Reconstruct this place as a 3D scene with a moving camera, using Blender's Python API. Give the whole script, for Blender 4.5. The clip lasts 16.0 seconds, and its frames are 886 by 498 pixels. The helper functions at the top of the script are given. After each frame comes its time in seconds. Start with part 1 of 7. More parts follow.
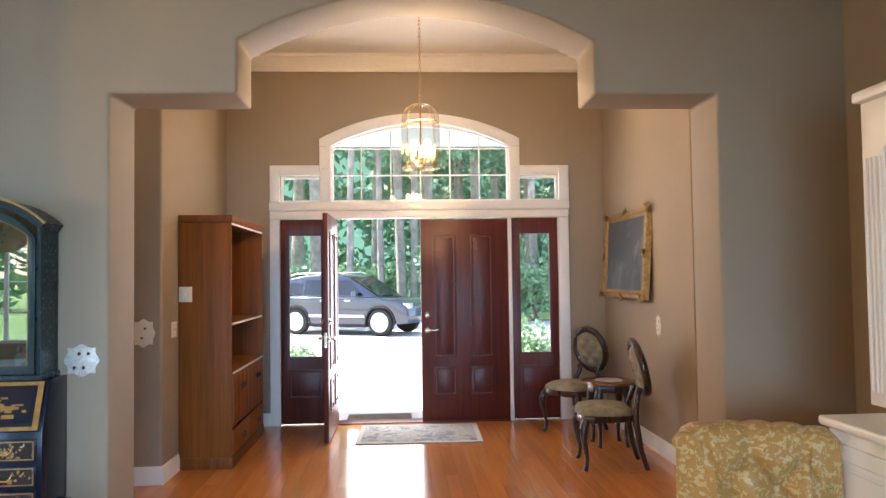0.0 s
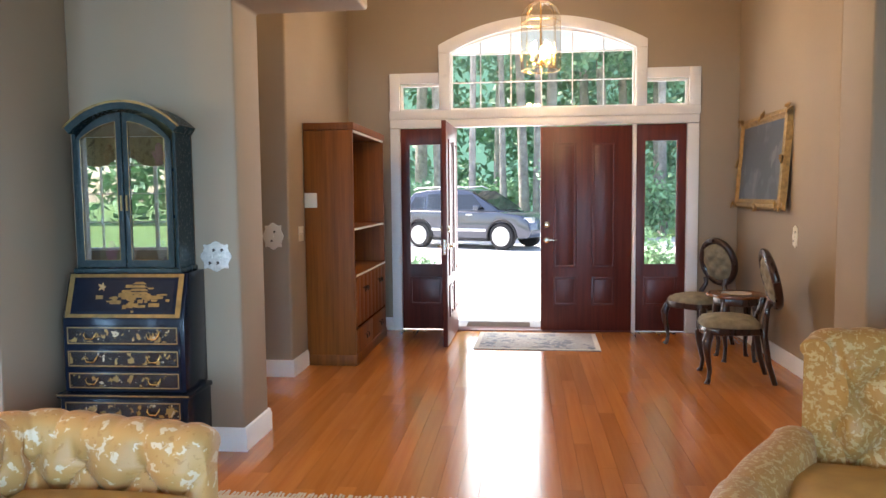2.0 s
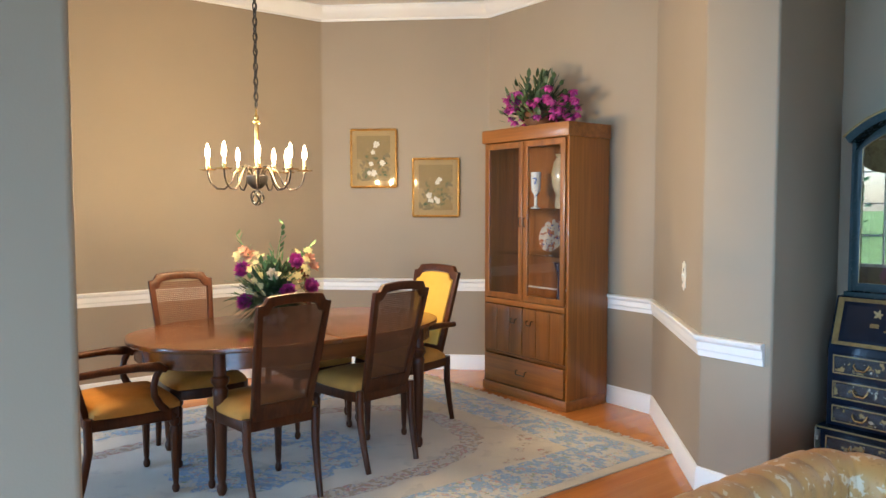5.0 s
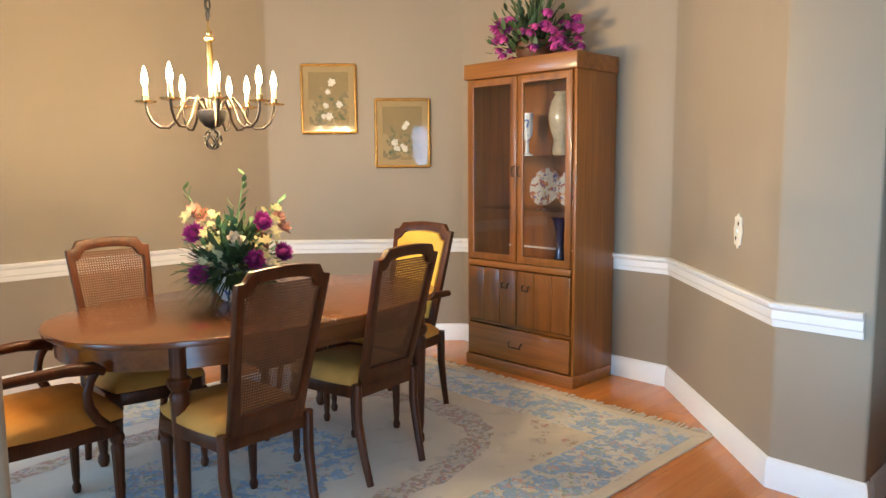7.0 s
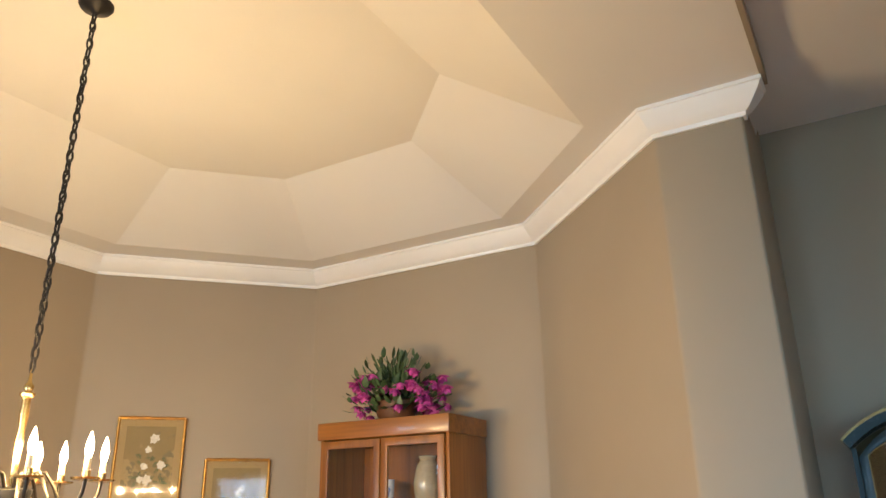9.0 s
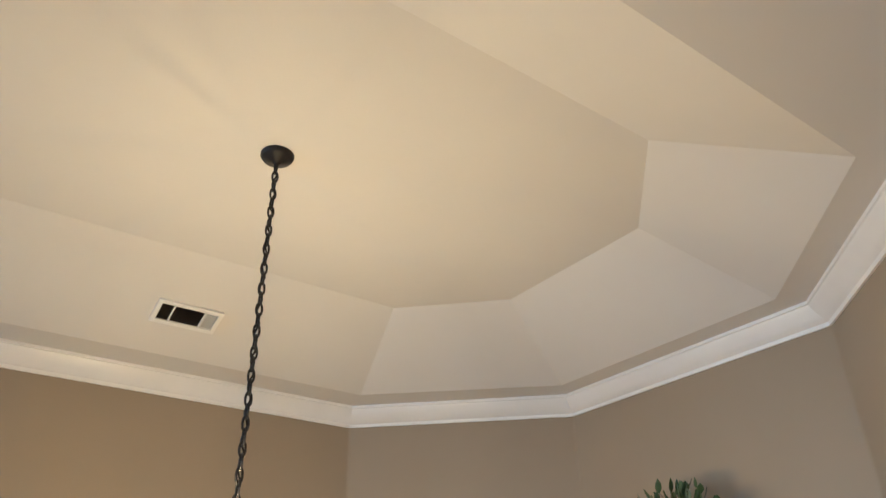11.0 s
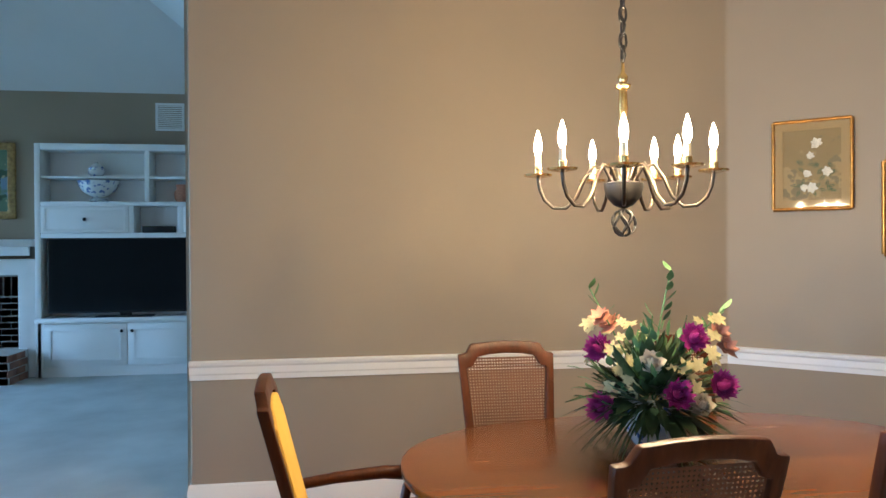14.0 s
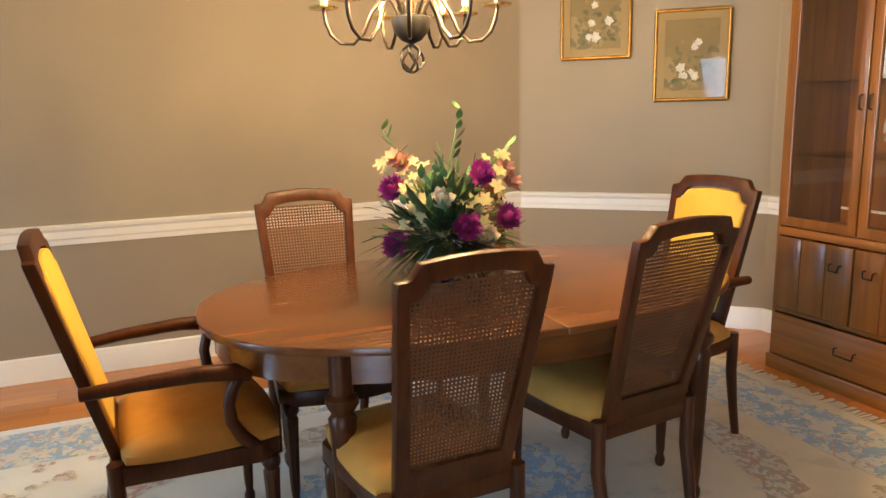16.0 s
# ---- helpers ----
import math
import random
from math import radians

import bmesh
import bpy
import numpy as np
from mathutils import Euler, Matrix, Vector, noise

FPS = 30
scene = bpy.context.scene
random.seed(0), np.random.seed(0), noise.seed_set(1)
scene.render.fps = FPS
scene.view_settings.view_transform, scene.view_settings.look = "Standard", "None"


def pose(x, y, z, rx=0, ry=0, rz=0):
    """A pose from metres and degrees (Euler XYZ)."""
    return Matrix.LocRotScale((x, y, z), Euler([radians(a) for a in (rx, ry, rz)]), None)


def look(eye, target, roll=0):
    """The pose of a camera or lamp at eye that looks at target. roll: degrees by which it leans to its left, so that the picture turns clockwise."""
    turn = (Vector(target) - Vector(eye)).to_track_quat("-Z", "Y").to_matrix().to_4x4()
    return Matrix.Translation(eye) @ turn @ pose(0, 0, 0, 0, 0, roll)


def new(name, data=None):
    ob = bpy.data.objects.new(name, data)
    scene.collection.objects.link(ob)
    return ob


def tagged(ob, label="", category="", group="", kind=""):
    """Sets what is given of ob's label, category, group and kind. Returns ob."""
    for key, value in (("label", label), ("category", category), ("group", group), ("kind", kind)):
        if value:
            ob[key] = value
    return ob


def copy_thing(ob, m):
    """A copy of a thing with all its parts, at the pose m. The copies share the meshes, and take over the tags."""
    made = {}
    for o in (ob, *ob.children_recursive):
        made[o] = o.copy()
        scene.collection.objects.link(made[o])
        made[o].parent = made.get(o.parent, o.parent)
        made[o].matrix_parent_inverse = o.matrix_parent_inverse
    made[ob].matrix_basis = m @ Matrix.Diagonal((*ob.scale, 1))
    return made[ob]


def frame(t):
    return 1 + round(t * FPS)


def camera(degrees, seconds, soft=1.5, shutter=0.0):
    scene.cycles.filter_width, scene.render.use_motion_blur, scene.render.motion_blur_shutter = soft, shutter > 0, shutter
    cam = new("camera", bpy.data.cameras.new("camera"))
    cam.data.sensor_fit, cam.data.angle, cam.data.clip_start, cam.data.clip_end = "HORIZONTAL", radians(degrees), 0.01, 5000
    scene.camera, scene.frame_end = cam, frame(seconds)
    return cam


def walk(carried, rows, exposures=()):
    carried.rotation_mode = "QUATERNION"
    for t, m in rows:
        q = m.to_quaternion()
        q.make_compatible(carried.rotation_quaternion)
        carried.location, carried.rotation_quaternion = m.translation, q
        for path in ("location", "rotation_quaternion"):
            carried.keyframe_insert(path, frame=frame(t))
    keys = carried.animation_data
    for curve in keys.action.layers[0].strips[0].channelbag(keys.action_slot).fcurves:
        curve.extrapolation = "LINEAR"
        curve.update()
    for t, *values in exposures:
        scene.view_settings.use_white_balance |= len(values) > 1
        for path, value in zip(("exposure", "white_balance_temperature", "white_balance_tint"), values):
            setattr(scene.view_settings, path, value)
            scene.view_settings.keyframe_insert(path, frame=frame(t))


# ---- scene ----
cam = camera(62.6, 16.0)
PATH = [
    (0, (0.172, 0.28, 1.487), (0.29, 2.275, 1.562), -0.8),
    (0.5, (0.182, 0.298, 1.461), (0.295, 2.294, 1.482), -0.9),
    (1, (0.196, 0.32, 1.429), (0.268, 2.318, 1.383), -0.8),
    (1.5, (0.209, 0.344, 1.389), (0.191, 2.341, 1.28), -0.8),
    (2, (0.212, 0.317, 1.405), (-0.008, 2.299, 1.257), -0.6),
    (2.5, (0.17, 0.254, 1.415), (-0.395, 2.168, 1.281), -1.5),
    (3, (0.086, 0.258, 1.409), (-0.878, 2.007, 1.313), -1.3),
    (3.5, (-0.018, 0.219, 1.422), (-1.233, 1.805, 1.34), -0.5),
    (4, (-0.179, 0.165, 1.446), (-1.568, 1.601, 1.362), -0.6),
    (4.5, (-0.328, 0.168, 1.443), (-1.845, 1.468, 1.35), -0.2),
    (5, (-0.549, 0.26, 1.442), (-2.134, 1.475, 1.326), 0.0),
    (5.2, (-0.595, 0.296, 1.436), (-2.193, 1.491, 1.312), 0.5),
    (7.3, (-1.569, 0.412, 1.387), (-2.937, 1.85, 1.144), -0.4),
    (7.5, (-1.614, 0.398, 1.397), (-2.939, 1.885, 1.217), 0.1),
    (8, (-1.843, 0.402, 1.507), (-2.961, 2.057, 1.598), -1.7),
    (8.5, (-1.94, 0.441, 1.533), (-2.914, 2.135, 1.954), -1.6),
    (8.7, (-1.995, 0.467, 1.531), (-2.919, 2.15, 2.094), -1.1),
    (9.7, (-1.985, 0.73, 1.575), (-3.09, 2.17, 2.37), -2.6),
    (11, (-2.136, 1.055, 1.681), (-3.534, 2.084, 2.675), -1.1),
    (11.5, (-2.14, 1.136, 1.665), (-3.738, 1.728, 2.713), -3.3),
    (12, (-2.109, 1.108, 1.674), (-3.805, 1.421, 2.687), -3.6),
    (12.5, (-2.131, 1.069, 1.655), (-3.955, 1.253, 2.454), -2.4),
    (13, (-2.166, 1.055, 1.568), (-4.096, 1.221, 2.064), -0.9),
    (13.5, (-2.213, 1.034, 1.521), (-4.19, 1.257, 1.721), -0.2),
    (14, (-2.264, 1.036, 1.429), (-4.243, 1.326, 1.417), -0.4),
    (14.5, (-2.29, 1.04, 1.379), (-4.249, 1.397, 1.185), -0.5),
    (15, (-2.281, 1.058, 1.359), (-4.211, 1.487, 1.054), -1.0),
    (15.5, (-2.26, 1.07, 1.348), (-4.146, 1.631, 0.99), -1.2),
    (16, (-2.25, 1.10, 1.345), (-4.056, 1.855, 0.965), -1.3),
]
EXPOSURE = [(0.0, 1.85, 6800, 20), (1.5, 1.85, 6850, 20), (2.5, 1.7, 7600, 22), (3.0, 1.5, 8600, 26), (3.5, 1.42, 8100, 24), (4.0, 1.4, 6800, 18), (5.0, 1.37, 6150, 15), (7.5, 1.45, 6650, 15), (8.5, 1.25, 7000, 16),
            (11.0, 0.62, 5650, 13), (12.5, 0.72, 5550, 13), (13.5, 1.03, 5600, 14), (15.0, 1.27, 5900, 14), (15.5, 1.33, 6650, 16), (16.0, 1.33, 7300, 16)]
walk(cam, [(t, look(eye, target, roll)) for t, eye, target, roll in PATH], EXPOSURE)
# ---- world, sun, daylight and exposure ----
world = bpy.data.worlds.new("sky")
scene.world = world
world.use_nodes = True
wn = world.node_tree
sky = wn.nodes.new("ShaderNodeTexSky")
sky.sky_type, sky.sun_disc = "NISHITA", False
SUN_EL, SUN_ROT = radians(46), radians(300)
sky.sun_elevation, sky.sun_rotation = SUN_EL, SUN_ROT
wn.links.new(sky.outputs[0], wn.nodes["Background"].inputs[0])
wn.nodes["Background"].inputs[1].default_value = 0.2


def lamp(name, kind, energy, colour, m, size=0.1, size_y=0.0, spread=180):
    data = bpy.data.lights.new(name, kind)
    data.energy, data.color = energy, colour
    if kind == "AREA":
        data.shape, data.size, data.size_y = "RECTANGLE", size, size_y or size
        data.spread = radians(spread)
    elif kind == "SUN":
        data.angle = radians(0.5)
    else:
        data.shadow_soft_size = size
    ob = new(name, data)
    ob.matrix_world = m
    return ob


SUN_DIR = Vector((math.sin(SUN_ROT) * math.cos(SUN_EL), math.cos(SUN_ROT) * math.cos(SUN_EL), math.sin(SUN_EL)))
lamp("sun", "SUN", 5.0, (1.0, 0.98, 0.93), look(SUN_DIR * 30, (0, 0, 0)))
DAY = (0.33, 0.65, 1.0)
# the sky's light in the openings of the windows and of the front door
lamp("daylight_living_window", "AREA", 74, DAY, look((0.2, -4.38, 1.45), (-0.3, 0, -1.2)), 3.4, 1.7, 100)
lamp("daylight_east_window", "AREA", 42, DAY, look((2.6, -1.9, 1.3), (-2.0, 0.2, -0.9)), 2.4, 1.8, 90)
lamp("daylight_family_window_west", "AREA", 62, DAY, look((-9.85, -7.38, 1.5), (-9.0, -3.0, -0.3)), 1.8, 2.1, 100)
lamp("daylight_family_window_east", "AREA", 62, DAY, look((-3.95, -7.38, 1.5), (-5.2, -2.0, 0.0)), 2.0, 2.1, 90)
lamp("daylight_front_door", "AREA", 10, (0.85, 0.94, 1.0), look((0.0, 8.02, 1.1), (0.0, 4, 0.6)), 0.8, 1.9)
lamp("daylight_fan_window", "AREA", 4, (0.85, 0.94, 1.0), look((0.385, 8.02, 2.6), (0.385, 4, 0.9)), 1.7, 0.6)


# ---- materials ----
def nodes_of(name):
    m = bpy.data.materials.new(name)
    m.use_nodes = True
    t = m.node_tree
    return m, t, t.nodes["Principled BSDF"]


def noise_tex(t, scale, detail=4.0, vec=None, rough=0.55):
    n = t.nodes.new("ShaderNodeTexNoise")
    n.inputs["Scale"].default_value, n.inputs["Detail"].default_value = scale, detail
    n.inputs["Roughness"].default_value = rough
    if vec is not None:
        t.links.new(vec, n.inputs["Vector"])
    return n


def ramp(t, fac, stops):
    r = t.nodes.new("ShaderNodeValToRGB")
    while len(r.color_ramp.elements) < len(stops):
        r.color_ramp.elements.new(0.5)
    for e, (p, c) in zip(r.color_ramp.elements, stops):
        e.position, e.color = p, (*c, 1)
    t.links.new(fac, r.inputs[0])
    return r


def coords(t, scale=(1, 1, 1), random_shift=False, kind="Object"):
    tc = t.nodes.new("ShaderNodeTexCoord")
    mp = t.nodes.new("ShaderNodeMapping")
    mp.inputs["Scale"].default_value = scale
    t.links.new(tc.outputs[kind], mp.inputs["Vector"])
    if random_shift:
        oi = t.nodes.new("ShaderNodeObjectInfo")
        mu = t.nodes.new("ShaderNodeMath")
        mu.operation = "MULTIPLY"
        mu.inputs[1].default_value = 37.0
        t.links.new(oi.outputs["Random"], mu.inputs[0])
        cb = t.nodes.new("ShaderNodeCombineXYZ")
        for i in range(3):
            t.links.new(mu.outputs[0], cb.inputs[i])
        t.links.new(cb.outputs[0], mp.inputs["Location"])
    return mp.outputs[0]


def bump(t, b, height, strength, dist=0.01):
    n = t.nodes.new("ShaderNodeBump")
    n.inputs["Strength"].default_value, n.inputs["Distance"].default_value = strength, dist
    t.links.new(height, n.inputs["Height"])
    t.links.new(n.outputs[0], b.inputs["Normal"])


def mul(c, k):
    return tuple(min(1.0, x * k) for x in c)


def plain(name, colour, rough=0.5, metal=0.0, vary=0.08, scale=6.0, fine=60.0, relief=0.15, dist=0.002, coat=0.0):
    """Paint, plaster, metal or cloth: soft stains and a fine grain."""
    m, t, b = nodes_of(name)
    vec = coords(t)
    big, small = noise_tex(t, scale, 4, vec), noise_tex(t, fine, 3, vec)
    r = ramp(t, big.outputs[0], [(0.3, mul(colour, 1 - vary)), (0.7, mul(colour, 1 + vary))])
    t.links.new(r.outputs[0], b.inputs["Base Color"])
    rr = t.nodes.new("ShaderNodeMapRange")
    rr.inputs[3].default_value, rr.inputs[4].default_value = max(0.02, rough - 0.06), min(1, rough + 0.08)
    t.links.new(small.outputs[0], rr.inputs[0])
    t.links.new(rr.outputs[0], b.inputs["Roughness"])
    b.inputs["Metallic"].default_value = metal
    b.inputs["Coat Weight"].default_value = coat
    if relief:
        bump(t, b, small.outputs[0], relief, dist)
    return m


def wood(name, dark, light, rough=0.35, axis=2, grain=1.0, coat=0.0, shift=True, tone=0.12, island=False, spec=0.5, relief=0.05):
    """Timber with its grain along one axis, another board from object to object."""
    m, t, b = nodes_of(name)
    b.inputs["Specular IOR Level"].default_value = spec
    s = [34 * grain, 34 * grain, 34 * grain]
    s[axis] = 1.6 * grain
    vec = coords(t, s, shift)
    n1 = noise_tex(t, 1.0, 6, vec, 0.62)
    s2 = [110 * grain] * 3
    s2[axis] = 3.0 * grain
    n2 = noise_tex(t, 1.0, 3, coords(t, s2, shift))
    mx = t.nodes.new("ShaderNodeMath")
    mx.operation = "MULTIPLY_ADD"
    mx.inputs[1].default_value, mx.inputs[2].default_value = 0.35, 0.0
    t.links.new(n2.outputs[0], mx.inputs[0])
    ad = t.nodes.new("ShaderNodeMath")
    ad.operation = "ADD"
    t.links.new(mx.outputs[0], ad.inputs[0])
    t.links.new(n1.outputs[0], ad.inputs[1])
    r = ramp(t, ad.outputs[0], [(0.42, dark), (0.66, tuple((a + c) / 2 for a, c in zip(dark, light))), (0.92, light)])
    hv = t.nodes.new("ShaderNodeHueSaturation")
    mr = t.nodes.new("ShaderNodeMapRange")
    mr.inputs[3].default_value, mr.inputs[4].default_value = 1 - tone, 1 + tone
    if island:
        t.links.new(t.nodes.new("ShaderNodeNewGeometry").outputs["Random Per Island"], mr.inputs[0])
    else:
        t.links.new(t.nodes.new("ShaderNodeObjectInfo").outputs["Random"], mr.inputs[0])
    t.links.new(mr.outputs[0], hv.inputs["Value"])
    t.links.new(r.outputs[0], hv.inputs["Color"])
    t.links.new(hv.outputs[0], b.inputs["Base Color"])
    rr = t.nodes.new("ShaderNodeMapRange")
    rr.inputs[3].default_value, rr.inputs[4].default_value = rough - 0.05, rough + 0.1
    t.links.new(n1.outputs[0], rr.inputs[0])
    t.links.new(rr.outputs[0], b.inputs["Roughness"])
    b.inputs["Coat Weight"].default_value, b.inputs["Coat Roughness"].default_value = coat, 0.12
    bump(t, b, ad.outputs[0], relief, 0.002)
    return m


def glass(name, tint=(1, 1, 1), rough=0.0, alpha=0.0):
    """A thin clear pane: mostly open, with the reflection of real glass."""
    m, t, b = nodes_of(name)
    gl, tr, mx, fr = (t.nodes.new(k) for k in ("ShaderNodeBsdfGlossy", "ShaderNodeBsdfTransparent", "ShaderNodeMixShader", "ShaderNodeLayerWeight"))
    gl.inputs["Roughness"].default_value = rough
    tr.inputs[0].default_value = (*tint, 1)
    fr.inputs[0].default_value = 0.5
    po = t.nodes.new("ShaderNodeMath")
    po.operation = "POWER"
    po.inputs[1].default_value = 5.0
    t.links.new(fr.outputs["Facing"], po.inputs[0])
    ma = t.nodes.new("ShaderNodeMath")
    ma.operation, ma.use_clamp = "MULTIPLY_ADD", True
    ma.inputs[1].default_value, ma.inputs[2].default_value = 0.9, 0.04 + alpha
    t.links.new(po.outputs[0], ma.inputs[0])
    t.links.new(ma.outputs[0], mx.inputs[0])
    t.links.new(tr.outputs[0], mx.inputs[1])
    t.links.new(gl.outputs[0], mx.inputs[2])
    t.links.new(mx.outputs[0], t.nodes["Material Output"].inputs[0])
    return m


def glow(name, colour, strength):
    m, t, b = nodes_of(name)
    b.inputs["Base Color"].default_value = (*colour, 1)
    b.inputs["Emission Color"].default_value = (*colour, 1)
    b.inputs["Emission Strength"].default_value = strength
    return m


def lit_glass(name, colour, strength):
    """Clear glass round a burning filament."""
    m, t, b = nodes_of(name)
    em, tr, ad = (t.nodes.new(k) for k in ("ShaderNodeEmission", "ShaderNodeBsdfTransparent", "ShaderNodeAddShader"))
    em.inputs[0].default_value, em.inputs[1].default_value = (*colour, 1), strength
    t.links.new(em.outputs[0], ad.inputs[0])
    t.links.new(tr.outputs[0], ad.inputs[1])
    t.links.new(ad.outputs[0], t.nodes["Material Output"].inputs[0])
    return m


def patterned(name, base, figures, scale=18.0, rough=0.7, warp=0.6, sheen=0.3, relief=0.3, weave=400.0, cover=0.5):
    """Woven cloth with scattered figures of other colours: [(colour, scale, threshold)]."""
    m, t, b = nodes_of(name)
    vec = coords(t)
    wob = noise_tex(t, scale * 0.6, 3, vec)
    mixv = t.nodes.new("ShaderNodeMixRGB")
    mixv.blend_type, mixv.inputs[0].default_value = "ADD", warp * 0.1
    t.links.new(vec, mixv.inputs[1])
    t.links.new(wob.outputs["Color"], mixv.inputs[2])
    base_n = noise_tex(t, 3.0, 3, vec)
    colour = ramp(t, base_n.outputs[0], [(0.3, mul(base, 0.9)), (0.7, mul(base, 1.08))]).outputs[0]
    last = None
    for c, s, th in figures:
        v = noise_tex(t, s, 2.5, mixv.outputs[0], 0.5)
        step = ramp(t, v.outputs[0], [(th, (0, 0, 0)), (th + 0.035, (1, 1, 1))])
        mc = t.nodes.new("ShaderNodeMixRGB")
        mc.inputs[2].default_value = (*c, 1)
        t.links.new(step.outputs[0], mc.inputs[0])
        t.links.new(colour, mc.inputs[1])
        colour, last = mc.outputs[0], step.outputs[0]
    t.links.new(colour, b.inputs["Base Color"])
    b.inputs["Roughness"].default_value = rough
    b.inputs["Sheen Weight"].default_value = sheen
    w = noise_tex(t, weave, 2, vec)
    bump(t, b, w.outputs[0], relief, 0.002)
    return m


WALL = plain("greige_wall_paint", (0.31, 0.242, 0.170), 0.62, vary=0.04, scale=1.2, fine=180, relief=0.12)
CEIL = plain("ceiling_paint", (0.68, 0.66, 0.63), 0.8, vary=0.03, scale=1.0, fine=120, relief=0.1)
TRIM = plain("white_trim_paint", (0.78, 0.76, 0.73), 0.35, vary=0.03, scale=3, fine=40, relief=0.05)
WHITE = plain("white_cabinet_paint", (0.78, 0.77, 0.74), 0.4, vary=0.03, scale=3, fine=40, relief=0.05)
FLOOR_WOOD = wood("honey_floor_boards", (0.47, 0.155, 0.034), (0.60, 0.225, 0.055), 0.15, axis=1, grain=0.45, coat=0.25, tone=0.12, relief=0.025)
FLOOR_WOOD2 = wood("honey_floor_boards_far", (0.47, 0.155, 0.034), (0.60, 0.225, 0.055), 0.15, axis=1, grain=0.45, coat=0.25, tone=0.12, island=True, relief=0.025)
CARPET = plain("pale_carpet", (0.50, 0.52, 0.50), 0.95, vary=0.16, scale=1.5, fine=300, relief=0.8, dist=0.01)
CONCRETE = plain("pale_concrete", (0.62, 0.60, 0.56), 0.85, vary=0.1, scale=1.0, fine=60, relief=0.4)
GRASS = plain("lawn", (0.15, 0.28, 0.09), 0.9, vary=0.35, scale=2.0, fine=80, relief=1.0, dist=0.03)
MAHOGANY = wood("red_mahogany", (0.06, 0.010, 0.007), (0.125, 0.023, 0.015), 0.36, axis=2, grain=0.7, coat=0.0, tone=0.08, spec=0.36)
GLASS = glass("window_glass")
BLACKGAP = plain("dark_joint", (0.05, 0.022, 0.01), 0.8)


# ---- mesh helpers ----
def box(bm, x0, x1, y0, y1, z0, z1, m=None):
    c = [(x, y, z) for z in (z0, z1) for y in (y0, y1) for x in (x0, x1)]
    v = [bm.verts.new(m @ Vector(p) if m is not None else p) for p in c]
    for f in ((0, 2, 3, 1), (4, 5, 7, 6), (0, 1, 5, 4), (2, 6, 7, 3), (0, 4, 6, 2), (1, 3, 7, 5)):
        bm.faces.new([v[i] for i in f])
    return v


def prism(bm, pts, a, b, axis="z", m=None):
    """Extrudes a flat outline from a to b along an axis; outlines for x are (y, z), for y (x, z), for z (x, y)."""
    put = {"x": lambda p, d: (d, p[0], p[1]), "y": lambda p, d: (p[0], d, p[1]), "z": lambda p, d: (p[0], p[1], d)}[axis]
    lo = [bm.verts.new(m @ Vector(put(p, a)) if m is not None else put(p, a)) for p in pts]
    hi = [bm.verts.new(m @ Vector(put(p, b)) if m is not None else put(p, b)) for p in pts]
    bm.faces.new(lo)
    bm.faces.new(list(reversed(hi)))
    n = len(pts)
    for i in range(n):
        bm.faces.new((lo[i], hi[i], hi[(i + 1) % n], lo[(i + 1) % n]))


def lathe(bm, profile, seg=20, m=None, ripple=0.0, flutes=8):
    """Turns a profile of (radius, height) round the upright axis."""
    rings = []
    for r, z in profile:
        ring = []
        for i in range(seg):
            a = 2 * math.pi * i / seg
            q = r * (1 + ripple * math.cos(flutes * a))
            p = Vector((q * math.cos(a), q * math.sin(a), z))
            ring.append(bm.verts.new(m @ p if m is not None else p))
        rings.append(ring)
    for u, w in zip(rings, rings[1:]):
        for i in range(seg):
            bm.faces.new((u[i], u[(i + 1) % seg], w[(i + 1) % seg], w[i]))
    bm.faces.new(list(reversed(rings[0])))
    bm.faces.new(rings[-1])


def tube(bm, pts, radius, seg=8, taper=None):
    """A round bar along a path; taper gives one factor per point."""
    pts = [Vector(p) for p in pts]
    rings = []
    side = None
    for i, p in enumerate(pts):
        d = (pts[min(i + 1, len(pts) - 1)] - pts[max(i - 1, 0)]).normalized()
        side = d.orthogonal() if side is None else side - d * side.dot(d)
        if side.length < 1e-4:
            side = d.orthogonal()
        side.normalize()
        nor = side.cross(d)
        r = radius * (taper[i] if taper else 1)
        rings.append([bm.verts.new(p + r * (math.cos(2 * math.pi * k / seg) * side + math.sin(2 * math.pi * k / seg) * nor)) for k in range(seg)])
    for u, w in zip(rings, rings[1:]):
        for i in range(seg):
            bm.faces.new((u[i], u[(i + 1) % seg], w[(i + 1) % seg], w[i]))
    bm.faces.new(list(reversed(rings[0])))
    bm.faces.new(rings[-1])


